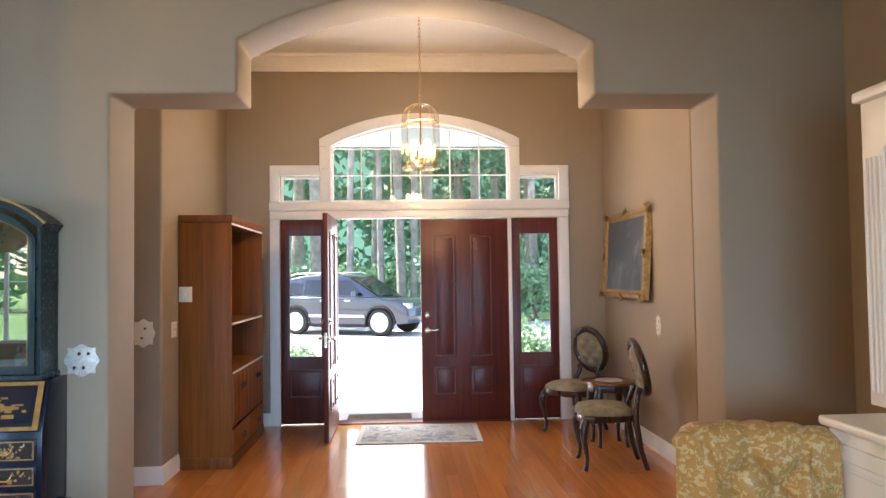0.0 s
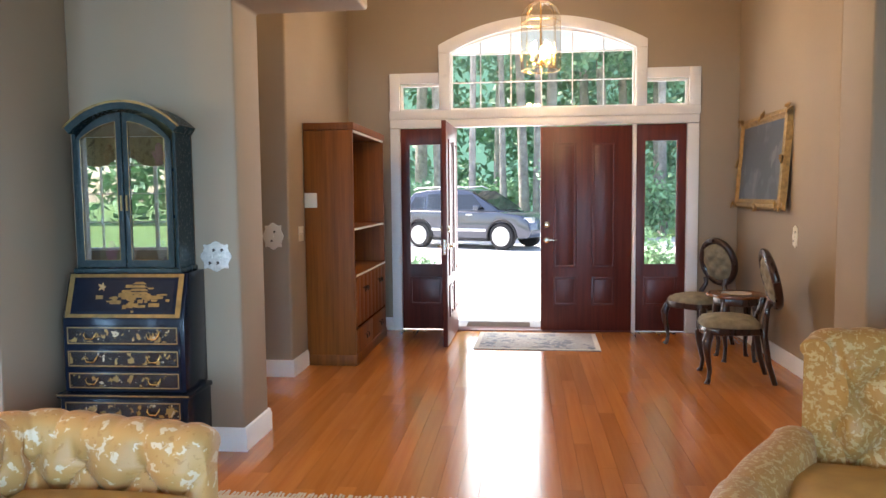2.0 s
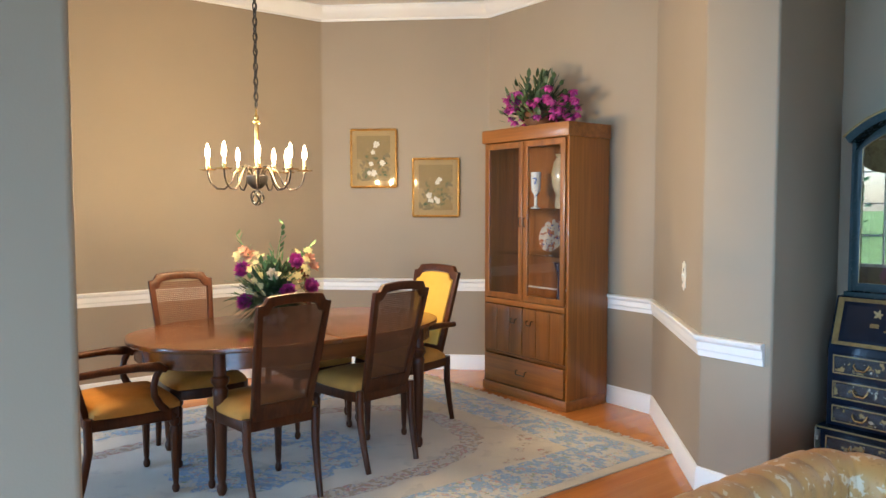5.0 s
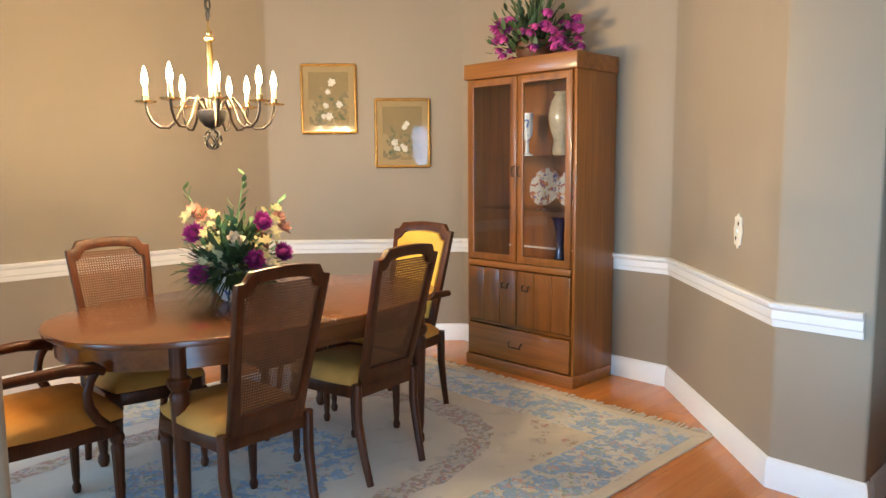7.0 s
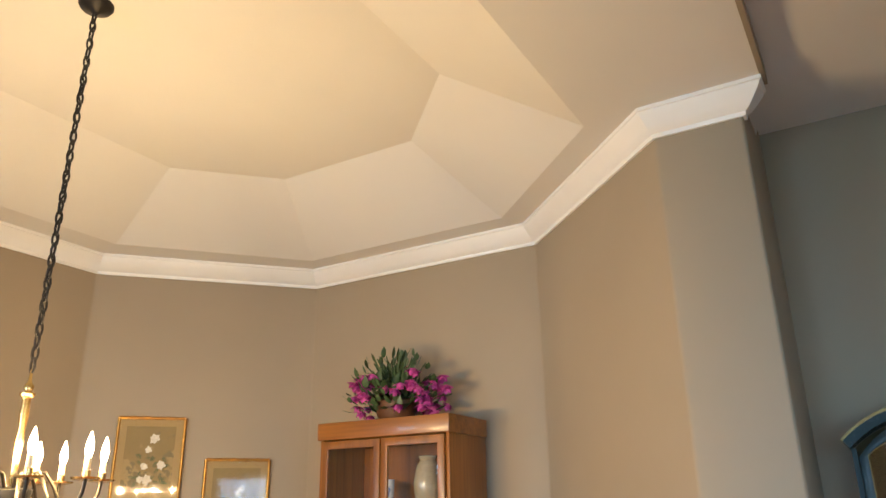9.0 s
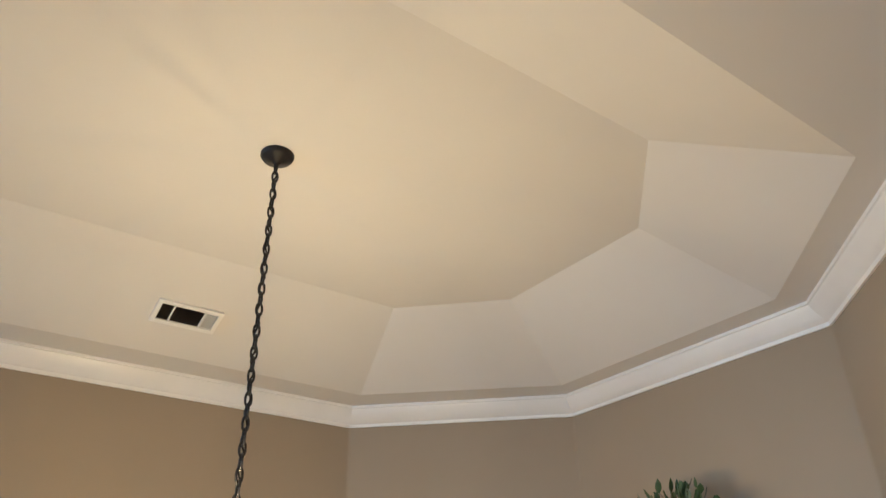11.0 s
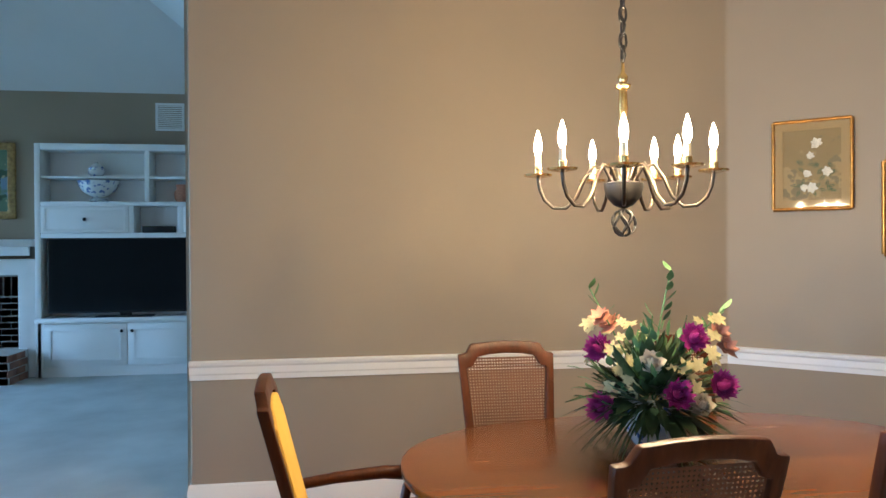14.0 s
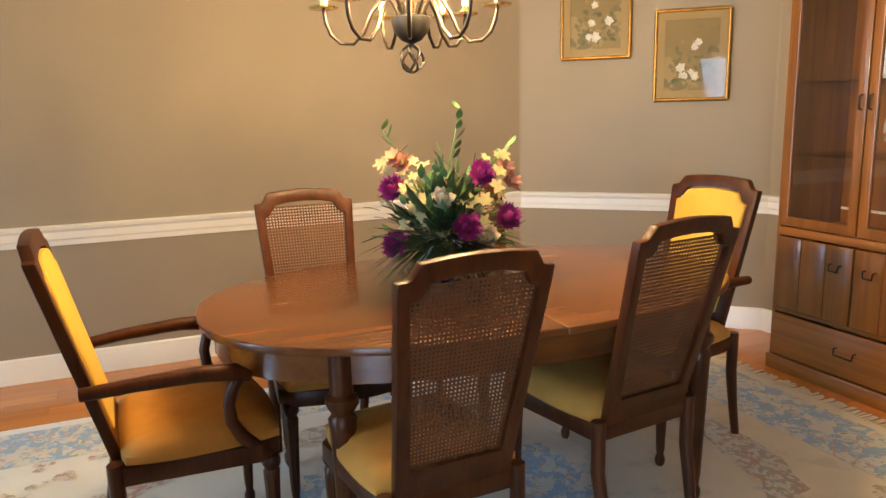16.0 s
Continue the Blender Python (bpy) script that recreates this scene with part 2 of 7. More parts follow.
def sweep(bm, path, profile, closed=False):
    """A moulding: profile of (out, up) carried along a flat path; out is to the right of the way."""
    P = [Vector((p[0], p[1], 0)) for p in path]
    z = path[0][2]
    n = len(P)
    rings = []
    for i in range(n):
        d1 = (P[i] - P[i - 1]).normalized() if (i or closed) else None
        d2 = (P[(i + 1) % n] - P[i]).normalized() if (i < n - 1 or closed) else None
        d1, d2 = d1 or d2, d2 or d1
        n1, n2 = Vector((d1.y, -d1.x, 0)), Vector((d2.y, -d2.x, 0))
        h = (n1 + n2).normalized()
        k = 1 / max(0.35, h.dot(n1))
        rings.append([bm.verts.new((P[i].x + h.x * k * o, P[i].y + h.y * k * o, z + u)) for o, u in profile])
    m = len(profile)
    pairs = list(zip(rings, rings[1:] + ([rings[0]] if closed else [])))
    if not closed:
        pairs = list(zip(rings, rings[1:]))
    for u, w in pairs:
        for i in range(m):
            bm.faces.new((u[i], u[(i + 1) % m], w[(i + 1) % m], w[i]))
    if not closed:
        bm.faces.new(rings[0])
        bm.faces.new(list(reversed(rings[-1])))


def ball(bm, r, m=None, u=12, v=8):
    bmesh.ops.create_uvsphere(bm, u_segments=u, v_segments=v, radius=r, matrix=m if m is not None else Matrix())


def bar(bm, p, q, w, d=None):
    """A straight bar of rectangular section between two points."""
    p, q = Vector(p), Vector(q)
    k = (q - p).to_track_quat("Z", "Y").to_matrix().to_4x4()
    d = d or w
    box(bm, -w / 2, w / 2, -d / 2, d / 2, 0, (q - p).length, Matrix.Translation(p) @ k)


def part(name, bm, material, parent=None, label="", bevel=0.0, smooth=None, segs=2, at=None):
    """Links a bmesh as one mesh object under its thing."""
    bmesh.ops.recalc_face_normals(bm, faces=bm.faces)
    if bevel:
        edges = [e for e in bm.edges if len(e.link_faces) == 2 and e.calc_face_angle(0) > 0.6]
        bmesh.ops.bevel(bm, geom=edges, offset=bevel, segments=segs, profile=0.5, affect="EDGES", clamp_overlap=True)
    me = bpy.data.meshes.new(name)
    big = [f for f in bm.faces if len(f.verts) > 4]
    if big:
        bmesh.ops.triangulate(bm, faces=big)
    bm.to_mesh(me)
    bm.free()
    me.materials.append(material)
    if smooth is not None or bevel:
        me.polygons.foreach_set("use_smooth", [True] * len(me.polygons))
        me.set_sharp_from_angle(angle=radians(smooth if smooth is not None else 35))
    ob = new(name, me)
    if parent is not None:
        ob.parent = parent
    if at is not None:
        ob.matrix_basis = at
    if label:
        ob["label"] = label
    return ob


def thing(name, label, category, m=None, group=""):
    ob = new(name)
    ob.empty_display_size = 0.1
    if m is not None:
        ob.matrix_basis = m
    return tagged(ob, label, category, group)


def fixed(name, bm, material, label, category, **k):
    return tagged(part(name, bm, material, **k), label, category, kind="structure")


def B():
    return bmesh.new()


# ---- plan ----
WY, WB = 4.12, 4.50          # wall between living room and foyer
DY, DO = 7.775, 7.93         # front wall
CX = 0.385                   # middle of the front door
SOF = 3.185                   # flat soffit of the dining room
A, Bc, Cc, Dc, De = (-6.376, 3.375), (-5.375, 4.46), (-3.635, 4.46), (-2.636, 3.485), (-2.265, 3.485)
WEND = (-6.376, 0.243)
PX, PY = -2.15, 0.565        # corner of the pier
LIV_C = 3.27


def arc(x0, x1, z0, ztop, n=16):
    """Points of a flat arch from (x0, z0) over the middle at ztop to (x1, z0)."""
    h, w = ztop - z0, (x1 - x0) / 2
    R = (w * w + h * h) / (2 * h)
    cx, cz = (x0 + x1) / 2, ztop - R
    t0 = math.asin(w / R)
    return [(cx + R * math.sin(-t0 + 2 * t0 * i / n), cz + R * math.cos(-t0 + 2 * t0 * i / n)) for i in range(n + 1)]


# living room north wall with the stepped, arched opening to the foyer
bm = B()
op = [(-1.325, 0), (-1.325, 2.46), (-0.67, 2.46), (-0.67, 2.75)] + arc(-0.67, 1.23, 2.75, 3.005)[1:-1] + [(1.23, 2.75), (1.23, 2.46), (1.905, 2.46), (1.905, 0)]
prism(bm, [(-2.62, 0), (-2.62, 4.0), (2.9, 4.0), (2.9, 0)] + op[::-1], WY, WB, "y")
fixed("wall_north", bm, WALL, "greige wall with a stepped arched opening to the foyer", "wall", bevel=0.018, segs=3)
bm = B()
prism(bm, [WEND, A, Bc, Cc, Dc, De, (-2.265, WY - 0.001), (-2.68, WY - 0.001), (-2.68, 4.6), (-6.52, 4.6), (-6.52, 0.243)], 0, 3.4)
fixed("wall_dining", bm, WALL, "greige angled walls of the octagonal dining room", "wall", bevel=0.014, segs=3)
bm = B()
prism(bm, [(PX, PY), (PX - 0.33, PY), (PX - 0.33, -7.6), (PX, -7.6)], 0, 3.6)
fixed("wall_pier", bm, WALL, "greige pier ending the wall beside the dining opening", "wall", bevel=0.02, segs=3)
bm = B()
prism(bm, [(-4.6, 0), (-4.6, 3.6), (WY - 0.001, 3.6), (WY - 0.001, 0), (-0.6, 0), (-0.6, 2.3), (-3.2, 2.3), (-3.2, 0.3), (-0.6, 0.3), (-0.6, 0)], 2.63, 2.9, "x")
fixed("wall_east", bm, WALL, "greige east wall of the living room", "wall")
bm = B()
prism(bm, [(PX, 0), (PX, 3.6), (2.63, 3.6), (2.63, 0), (2.0, 0), (2.0, 0.55), (2.0, 2.75), (-1.6, 2.75), (-1.6, 0.55), (2.0, 0.55), (2.0, 0)], -4.6, -4.42, "y")
fixed("wall_south", bm, WALL, "greige south wall with a wide window", "wall")

# foyer walls, halls and front wall
bm = B()
prism(bm, [(-1.58, 5.76), (-1.58, DY), (-1.75, DY), (-1.75, 7.0), (-4.0, 7.0), (-4.0, 5.76)], 0, 4.0)
fixed("wall_foyer_west", bm, WALL, "greige west wall of the foyer", "wall", bevel=0.02, segs=3)
bm = B()
prism(bm, [(2.30, 5.46), (4.4, 5.46), (4.4, 7.0), (2.47, 7.0), (2.47, DY), (2.30, DY)], 0, 4.0)
fixed("wall_foyer_east", bm, WALL, "greige east wall of the foyer", "wall", bevel=0.02, segs=3)
bm = B()
box(bm, -4.15, -4.0, 4.5, 7.0, 0, 4.0)
fixed("wall_hall_west", bm, WALL, "greige end wall of the side hall", "wall")
bm = B()
box(bm, 4.4, 4.55, 4.5, 7.0, 0, 4.0)
box(bm, 2.9, 4.4, WY, WB, 0, 4.0)
fixed("wall_hall_east", bm, WALL, "greige end wall of the side hall", "wall")
bm = B()
box(bm, -4.0, -2.62, WB + 0.11, WB + 0.21, 0, 4.0)
fixed("wall_hall_south", bm, WALL, "greige wall of the side hall", "wall")
bm = B()
x0, x1, xa, xb = -1.06, 1.83, -0.565, 1.355
op = [(x0, 0), (x0, 2.57), (xa, 2.57), (xa, 2.85)] + arc(xa, xb, 2.85, 3.105)[1:-1] + [(xb, 2.85), (xb, 2.57), (x1, 2.57), (x1, 0)]
prism(bm, [(-1.75, 0), (-1.75, 4.0), (2.47, 4.0), (2.47, 0)] + op[::-1], DY, DO, "y")
fixed("wall_front", bm, WALL, "greige front wall around the entrance", "wall")

# family room
bm = B()
box(bm, -11.5, -6.53, 0.2, 0.4, 0, 3.3)
fixed("wall_family_north", bm, WALL, "grey-green wall of the family room", "wall")
bm = B()
box(bm, -11.5, -11.1, -7.6, 0.4, 0, 3.3)
fixed("wall_family_west", bm, WALL, "grey-green west wall of the family room", "wall")
bm = B()
prism(bm, [(-11.1, 0), (-11.1, 3.3), (PX - 0.33, 3.3), (PX - 0.33, 0), (-2.8, 0), (-2.8, 0.3), (-2.8, 2.7), (-10.9, 2.7), (-10.9, 0.3), (-2.8, 0.3), (-2.8, 0)], -7.6, -7.42, "y")
fixed("wall_family_south", bm, WALL, "family room south wall with a wide window", "wall")

# ---- ceilings ----
bm = B()
tz = 3.45
top = [(-5.33, 0.79), (-4.87, 0.30), (-3.95, 0.30), (-3.48, 0.79), (-3.48, 3.05), (-3.95, 3.53), (-4.87, 3.53), (-5.33, 3.05)]
low = [(-6.06, 0.45), (-5.28, -0.42), (-3.75, -0.42), (-2.93, 0.45), (-2.93, 3.42), (-3.75, 4.22), (-5.22, 4.22), (-6.06, 3.27)]
tv = [bm.verts.new((x, y, tz)) for x, y in top]
lv = [bm.verts.new((x, y, SOF)) for x, y in low]
bm.faces.new(tv)
for i in range(8):
    bm.faces.new((lv[i], lv[(i + 1) % 8], tv[(i + 1) % 8], tv[i]))
outer = [(-6.5, 0.45), (-7.07, -0.55), (PX - 0.3, -0.55), (PX + 0.0, 0.45), (PX + 0.0, 3.42), (-2.4, 4.55), (-6.5, 4.55), (-6.5, 3.27)]
ov = [bm.verts.new((x, y, SOF)) for x, y in outer]
for i in range(8):
    bm.faces.new((ov[i], ov[(i + 1) % 8], lv[(i + 1) % 8], lv[i]))
fixed("ceiling_dining", bm, CEIL, "white tray ceiling with sloped sides over the dining table", "ceiling")
bm = B()
box(bm, PX - 0.02, PX, PY, 3.485, SOF - 0.001, 3.6)
fixed("wall_over_dining_opening", bm, WALL, "wall strip above the dining opening", "wall")
bm = B()
box(bm, PX - 0.15, 2.9, -4.6, WY + 0.1, LIV_C, LIV_C + 0.1)
fixed("ceiling_living", bm, CEIL, "white living room ceiling", "ceiling")
bm = B()
box(bm, -4.2, 4.6, WB - 0.05, DO, 3.775, 3.9)
fixed("ceiling_foyer", bm, CEIL, "white foyer ceiling", "ceiling")
bm = B()
fx0, fx1, fy0, fy1, fz = -11.1, PX - 0.33, -7.6, 0.2, 3.2
k = 0.72
mid = (fy0 + fy1) / 2
run = (fy1 - fy0) / 2
rz = fz + k * run
ye = -0.55
ze = fz + k * (fy1 - ye)
v = [bm.verts.new(p) for p in ((fx0, fy0, fz), (fx1, fy0, fz), (fx1, ye, ze), (-7.0, ye, ze), (-7.0, fy1, fz), (fx0, fy1, fz), (fx0 + run, mid, rz), (fx1 - run, mid, rz))]
for f in ((0, 1, 7, 6), (1, 2, 7), (2, 3, 6, 7), (3, 4, 5, 6), (5, 0, 6)):
    bm.faces.new([v[q] for q in f])
fixed("ceiling_family", bm, CEIL, "white hipped vault of the family room", "ceiling")

# unseen strip added above the soffit to keep sky light out
bm = B()
prism(bm, [(-6.52, 0.40), (-7.07, -0.54), (PX - 0.34, -0.54), (PX - 0.34, -0.50), (-7.04, -0.50), (-6.46, 0.42)], SOF + 0.001, 4.4)
fixed("fascia", bm, CEIL, "unseen drop added to close the gap between soffit and vault", "wall")
# ---- floors and ground ----
bm = B()
prism(bm, [(-11.2, 0.3), (-11.2, -7.6), (PX - 0.2, -7.6), (PX - 0.2, -0.64), (-5.52, -0.64), (-6.40, 0.235), (-6.40, 0.3)], -0.05, 0.002)
fixed("floor_family", bm, CARPET, "pale wall-to-wall carpet of the family room", "floor")
bm = B()
prism(bm, [(-300, -300), (300, -300), (300, 300), (-300, 300)], -0.6, -0.25)
fixed("ground", bm, GRASS, "lawn and woodland ground", "ground")
bm = B()
prism(bm, [(-30, 8.9), (30, 8.9), (30, 19.5), (14, 27), (-14, 27), (-30, 22)], -0.3, -0.17)
fixed("driveway", bm, CONCRETE, "pale sunlit concrete driveway", "driveway")
bm = B()
box(bm, -3.2, 4.0, DO, 10.2, -0.3, -0.06)
fixed("porch", bm, CONCRETE, "concrete front porch", "porch")
bm = B()
prism(bm, [(-4.1, 4.58), (-6.5, 4.58), (-6.5, 0.235), (-6.40, 0.235), (-5.52, -0.64), (PX - 0.3, -0.64), (PX - 0.3, -4.6), (4.5, -4.6), (4.5, DO), (-4.1, DO)], -0.2, -0.02)
fixed("subfloor", bm, BLACKGAP, "dark gap under the boards", "floor")
# ---- more materials ----
DARKWOOD = wood("dark_chair_wood", (0.024, 0.0055, 0.0016), (0.085, 0.0225, 0.0055), 0.36, axis=2, grain=0.8, spec=0.25)
TABLEWOOD = wood("polished_table_wood", (0.08, 0.023, 0.006), (0.19, 0.061, 0.014), 0.22, axis=1, grain=0.35, coat=0.25)
OAK = wood("golden_oak", (0.13, 0.040, 0.006), (0.31, 0.112, 0.019), 0.38, axis=2, grain=0.6, coat=0.25)
OAKH = wood("golden_oak_rail", (0.13, 0.040, 0.006), (0.31, 0.112, 0.019), 0.38, axis=0, grain=0.6, coat=0.25)
BROWN = wood("brown_bookcase_wood", (0.135, 0.037, 0.006), (0.30, 0.094, 0.015), 0.5, axis=2, grain=0.55, coat=0.0, spec=0.25)
MUSTARD = plain("mustard_velvet", (0.46, 0.205, 0.035), 0.85, vary=0.16, scale=7, fine=220, relief=0.35)
YELLOW = plain("yellow_velvet", (0.56, 0.34, 0.055), 0.85, vary=0.08, scale=5, fine=220, relief=0.3)
CANE = plain("woven_cane", (0.105, 0.037, 0.012), 0.55, vary=0.2, scale=20, fine=200, relief=0.3)
BRASS = plain("polished_brass", (0.72, 0.50, 0.20), 0.2, 1.0, vary=0.08, scale=8, relief=0)
BLACKIRON = plain("black_iron", (0.018, 0.016, 0.015), 0.42, 0.4, vary=0.2, relief=0.1)
PEWTER = plain("aged_pewter", (0.07, 0.055, 0.042), 0.32, 0.9, vary=0.2, relief=0.05)
BULB = lit_glass("lit_candle_bulb", (1.0, 0.80, 0.50), 9.0)
CANDLE = plain("candle_sleeve", (0.78, 0.66, 0.46), 0.5, vary=0.05)
GILT = plain("gilded_bamboo", (0.36, 0.17, 0.035), 0.3, 0.75, vary=0.25, scale=30, fine=80, relief=0.3)
MATBOARD = plain("cream_mat", (0.34, 0.23, 0.10), 0.8, vary=0.05)
CANVAS_GOLD = patterned("gold_silk_ground", (0.235, 0.155, 0.05), [((0.31, 0.21, 0.08), 9, 0.54), ((0.17, 0.125, 0.05), 14, 0.60)], relief=0.1, rough=0.6)
PETAL_CREAM = plain("cream_petal", (0.42, 0.37, 0.19), 0.6, vary=0.15, scale=40, relief=0.1)
PETAL_WHITE = plain("white_petal", (0.66, 0.60, 0.48), 0.6, vary=0.1, scale=40, relief=0.1)
PETAL_PURPLE = plain("purple_petal", (0.40, 0.035, 0.25), 0.65, vary=0.35, scale=50, relief=0.1)
PETAL_PINK = plain("fuchsia_petal", (0.50, 0.06, 0.30), 0.6, vary=0.35, scale=50, relief=0.1)
PETAL_PEACH = plain("peach_petal", (0.48, 0.21, 0.13), 0.6, vary=0.2, scale=50, relief=0.1)
LEAF = plain("dark_leaf", (0.045, 0.08, 0.028), 0.5, vary=0.4, scale=25, relief=0.15)
LEAF2 = plain("pale_leaf", (0.10, 0.20, 0.075), 0.5, vary=0.3, scale=25, relief=0.15)
CERAMIC = plain("white_porcelain", (0.72, 0.71, 0.66), 0.15, vary=0.08, scale=20, relief=0.02, coat=0.4)
BLUEWARE = patterned("blue_white_porcelain", (0.70, 0.72, 0.72), [((0.10, 0.17, 0.40), 22, 0.56)], rough=0.15, sheen=0, relief=0, scale=24)
DARKVASE = plain("dark_blue_glaze", (0.012, 0.016, 0.05), 0.12, vary=0.2, relief=0, coat=0.4)
RUG_CREAM = patterned("cream_wool_field", (0.60, 0.54, 0.44), [((0.52, 0.47, 0.39), 9, 0.60)], rough=0.95, relief=0.8, weave=260)
RUG_BORDER = patterned("blue_rose_wool_border", (0.56, 0.53, 0.46), [((0.22, 0.34, 0.50), 15, 0.475), ((0.36, 0.46, 0.56), 27, 0.58), ((0.52, 0.30, 0.25), 34, 0.61), ((0.25, 0.31, 0.19), 38, 0.62), ((0.58, 0.48, 0.28), 44, 0.63)], rough=0.95, relief=0.9, weave=220, scale=22)
RUG_GARLAND = patterned("rose_wool_garland", (0.52, 0.46, 0.37), [((0.36, 0.27, 0.17), 26, 0.51), ((0.42, 0.20, 0.17), 36, 0.58), ((0.24, 0.28, 0.33), 44, 0.61)], rough=0.95, relief=0.8, weave=260)
FRINGE = plain("cream_fringe", (0.60, 0.55, 0.46), 0.95, vary=0.1, fine=200, relief=0.5)
PLATE = plain("ivory_switch_plate", (0.74, 0.68, 0.56), 0.35, vary=0.05, relief=0)


def ring_prism(bm, outer, inner, a, b, m=None):
    """A flat frame between two outlines of as many points in (x, z), from y=a to y=b."""
    n = len(outer)
    def loop(pts, y):
        return [bm.verts.new(m @ Vector((p[0], y, p[1])) if m is not None else (p[0], y, p[1])) for p in pts]
    oa, ia, ob_, ib = loop(outer, a), loop(inner, a), loop(outer, b), loop(inner, b)
    for i in range(n):
        j = (i + 1) % n
        bm.faces.new((oa[i], oa[j], ia[j], ia[i]))
        bm.faces.new((ob_[j], ob_[i], ib[i], ib[j]))
        bm.faces.new((oa[j], oa[i], ob_[i], ob_[j]))
        bm.faces.new((ia[i], ia[j], ib[j], ib[i]))


def rect(x0, x1, z0, z1):
    return [(x0, z0), (x1, z0), (x1, z1), (x0, z1)]


def frame_rect(bm, x0, x1, z0, z1, w, a, b, m=None):
    ring_prism(bm, rect(x0, x1, z0, z1), rect(x0 + w, x1 - w, z0 + w, z1 - w), a, b, m)


def cushion(bm, x0, x1, y0, y1, z0, z1, puff=0.02, n=8, round_=0.06, m=None):
    """An upholstered pad with a crowned top and rounded corners."""
    grid = []
    cx, cy, hx, hy = (x0 + x1) / 2, (y0 + y1) / 2, (x1 - x0) / 2, (y1 - y0) / 2
    def put(u, v, z):
        s = 1 - round_ * (u * u * v * v)
        p = Vector((cx + hx * u * s, cy + hy * v * s, z))
        return bm.verts.new(m @ p if m is not None else p)
    def lift(u, v):
        e = max(abs(u), abs(v))
        return z0 + (z1 - z0) * (1 - 0.55 * max(0, (e - 0.8) / 0.2) ** 2) + puff * (1 - u * u) * (1 - v * v)
    top = [[put(-1 + 2 * i / n, -1 + 2 * j / n, lift(-1 + 2 * i / n, -1 + 2 * j / n)) for j in range(n + 1)] for i in range(n + 1)]
    bot = [[put(-1 + 2 * i / n, -1 + 2 * j / n, z0) if i in (0, n) or j in (0, n) else None for j in range(n + 1)] for i in range(n + 1)]
    for i in range(n):
        for j in range(n):
            bm.faces.new((top[i][j], top[i + 1][j], top[i + 1][j + 1], top[i][j + 1]))
    edge = [(i, 0) for i in range(n)] + [(n, j) for j in range(n)] + [(i, n) for i in range(n, 0, -1)] + [(0, j) for j in range(n, 0, -1)]
    for k, (i, j) in enumerate(edge):
        p, q = edge[(k + 1) % len(edge)]
        bm.faces.new((bot[i][j], bot[p][q], top[p][q], top[i][j]))
    bm.faces.new([bot[i][j] for i, j in reversed(edge)])


def lean(k, z0, y0):
    """A shear that tips an upright plane backwards by k above z0."""
    return Matrix(((1, 0, 0, 0), (0, 1, -k, y0 + k * z0), (0, 0, 1, 0), (0, 0, 0, 1)))


FLUTED_LEG = [(0.013, 0.0), (0.018, 0.015), (0.018, 0.03), (0.012, 0.045), (0.015, 0.07), (0.022, 0.30), (0.024, 0.33), (0.019, 0.34), (0.027, 0.355), (0.027, 0.37), (0.022, 0.38)]


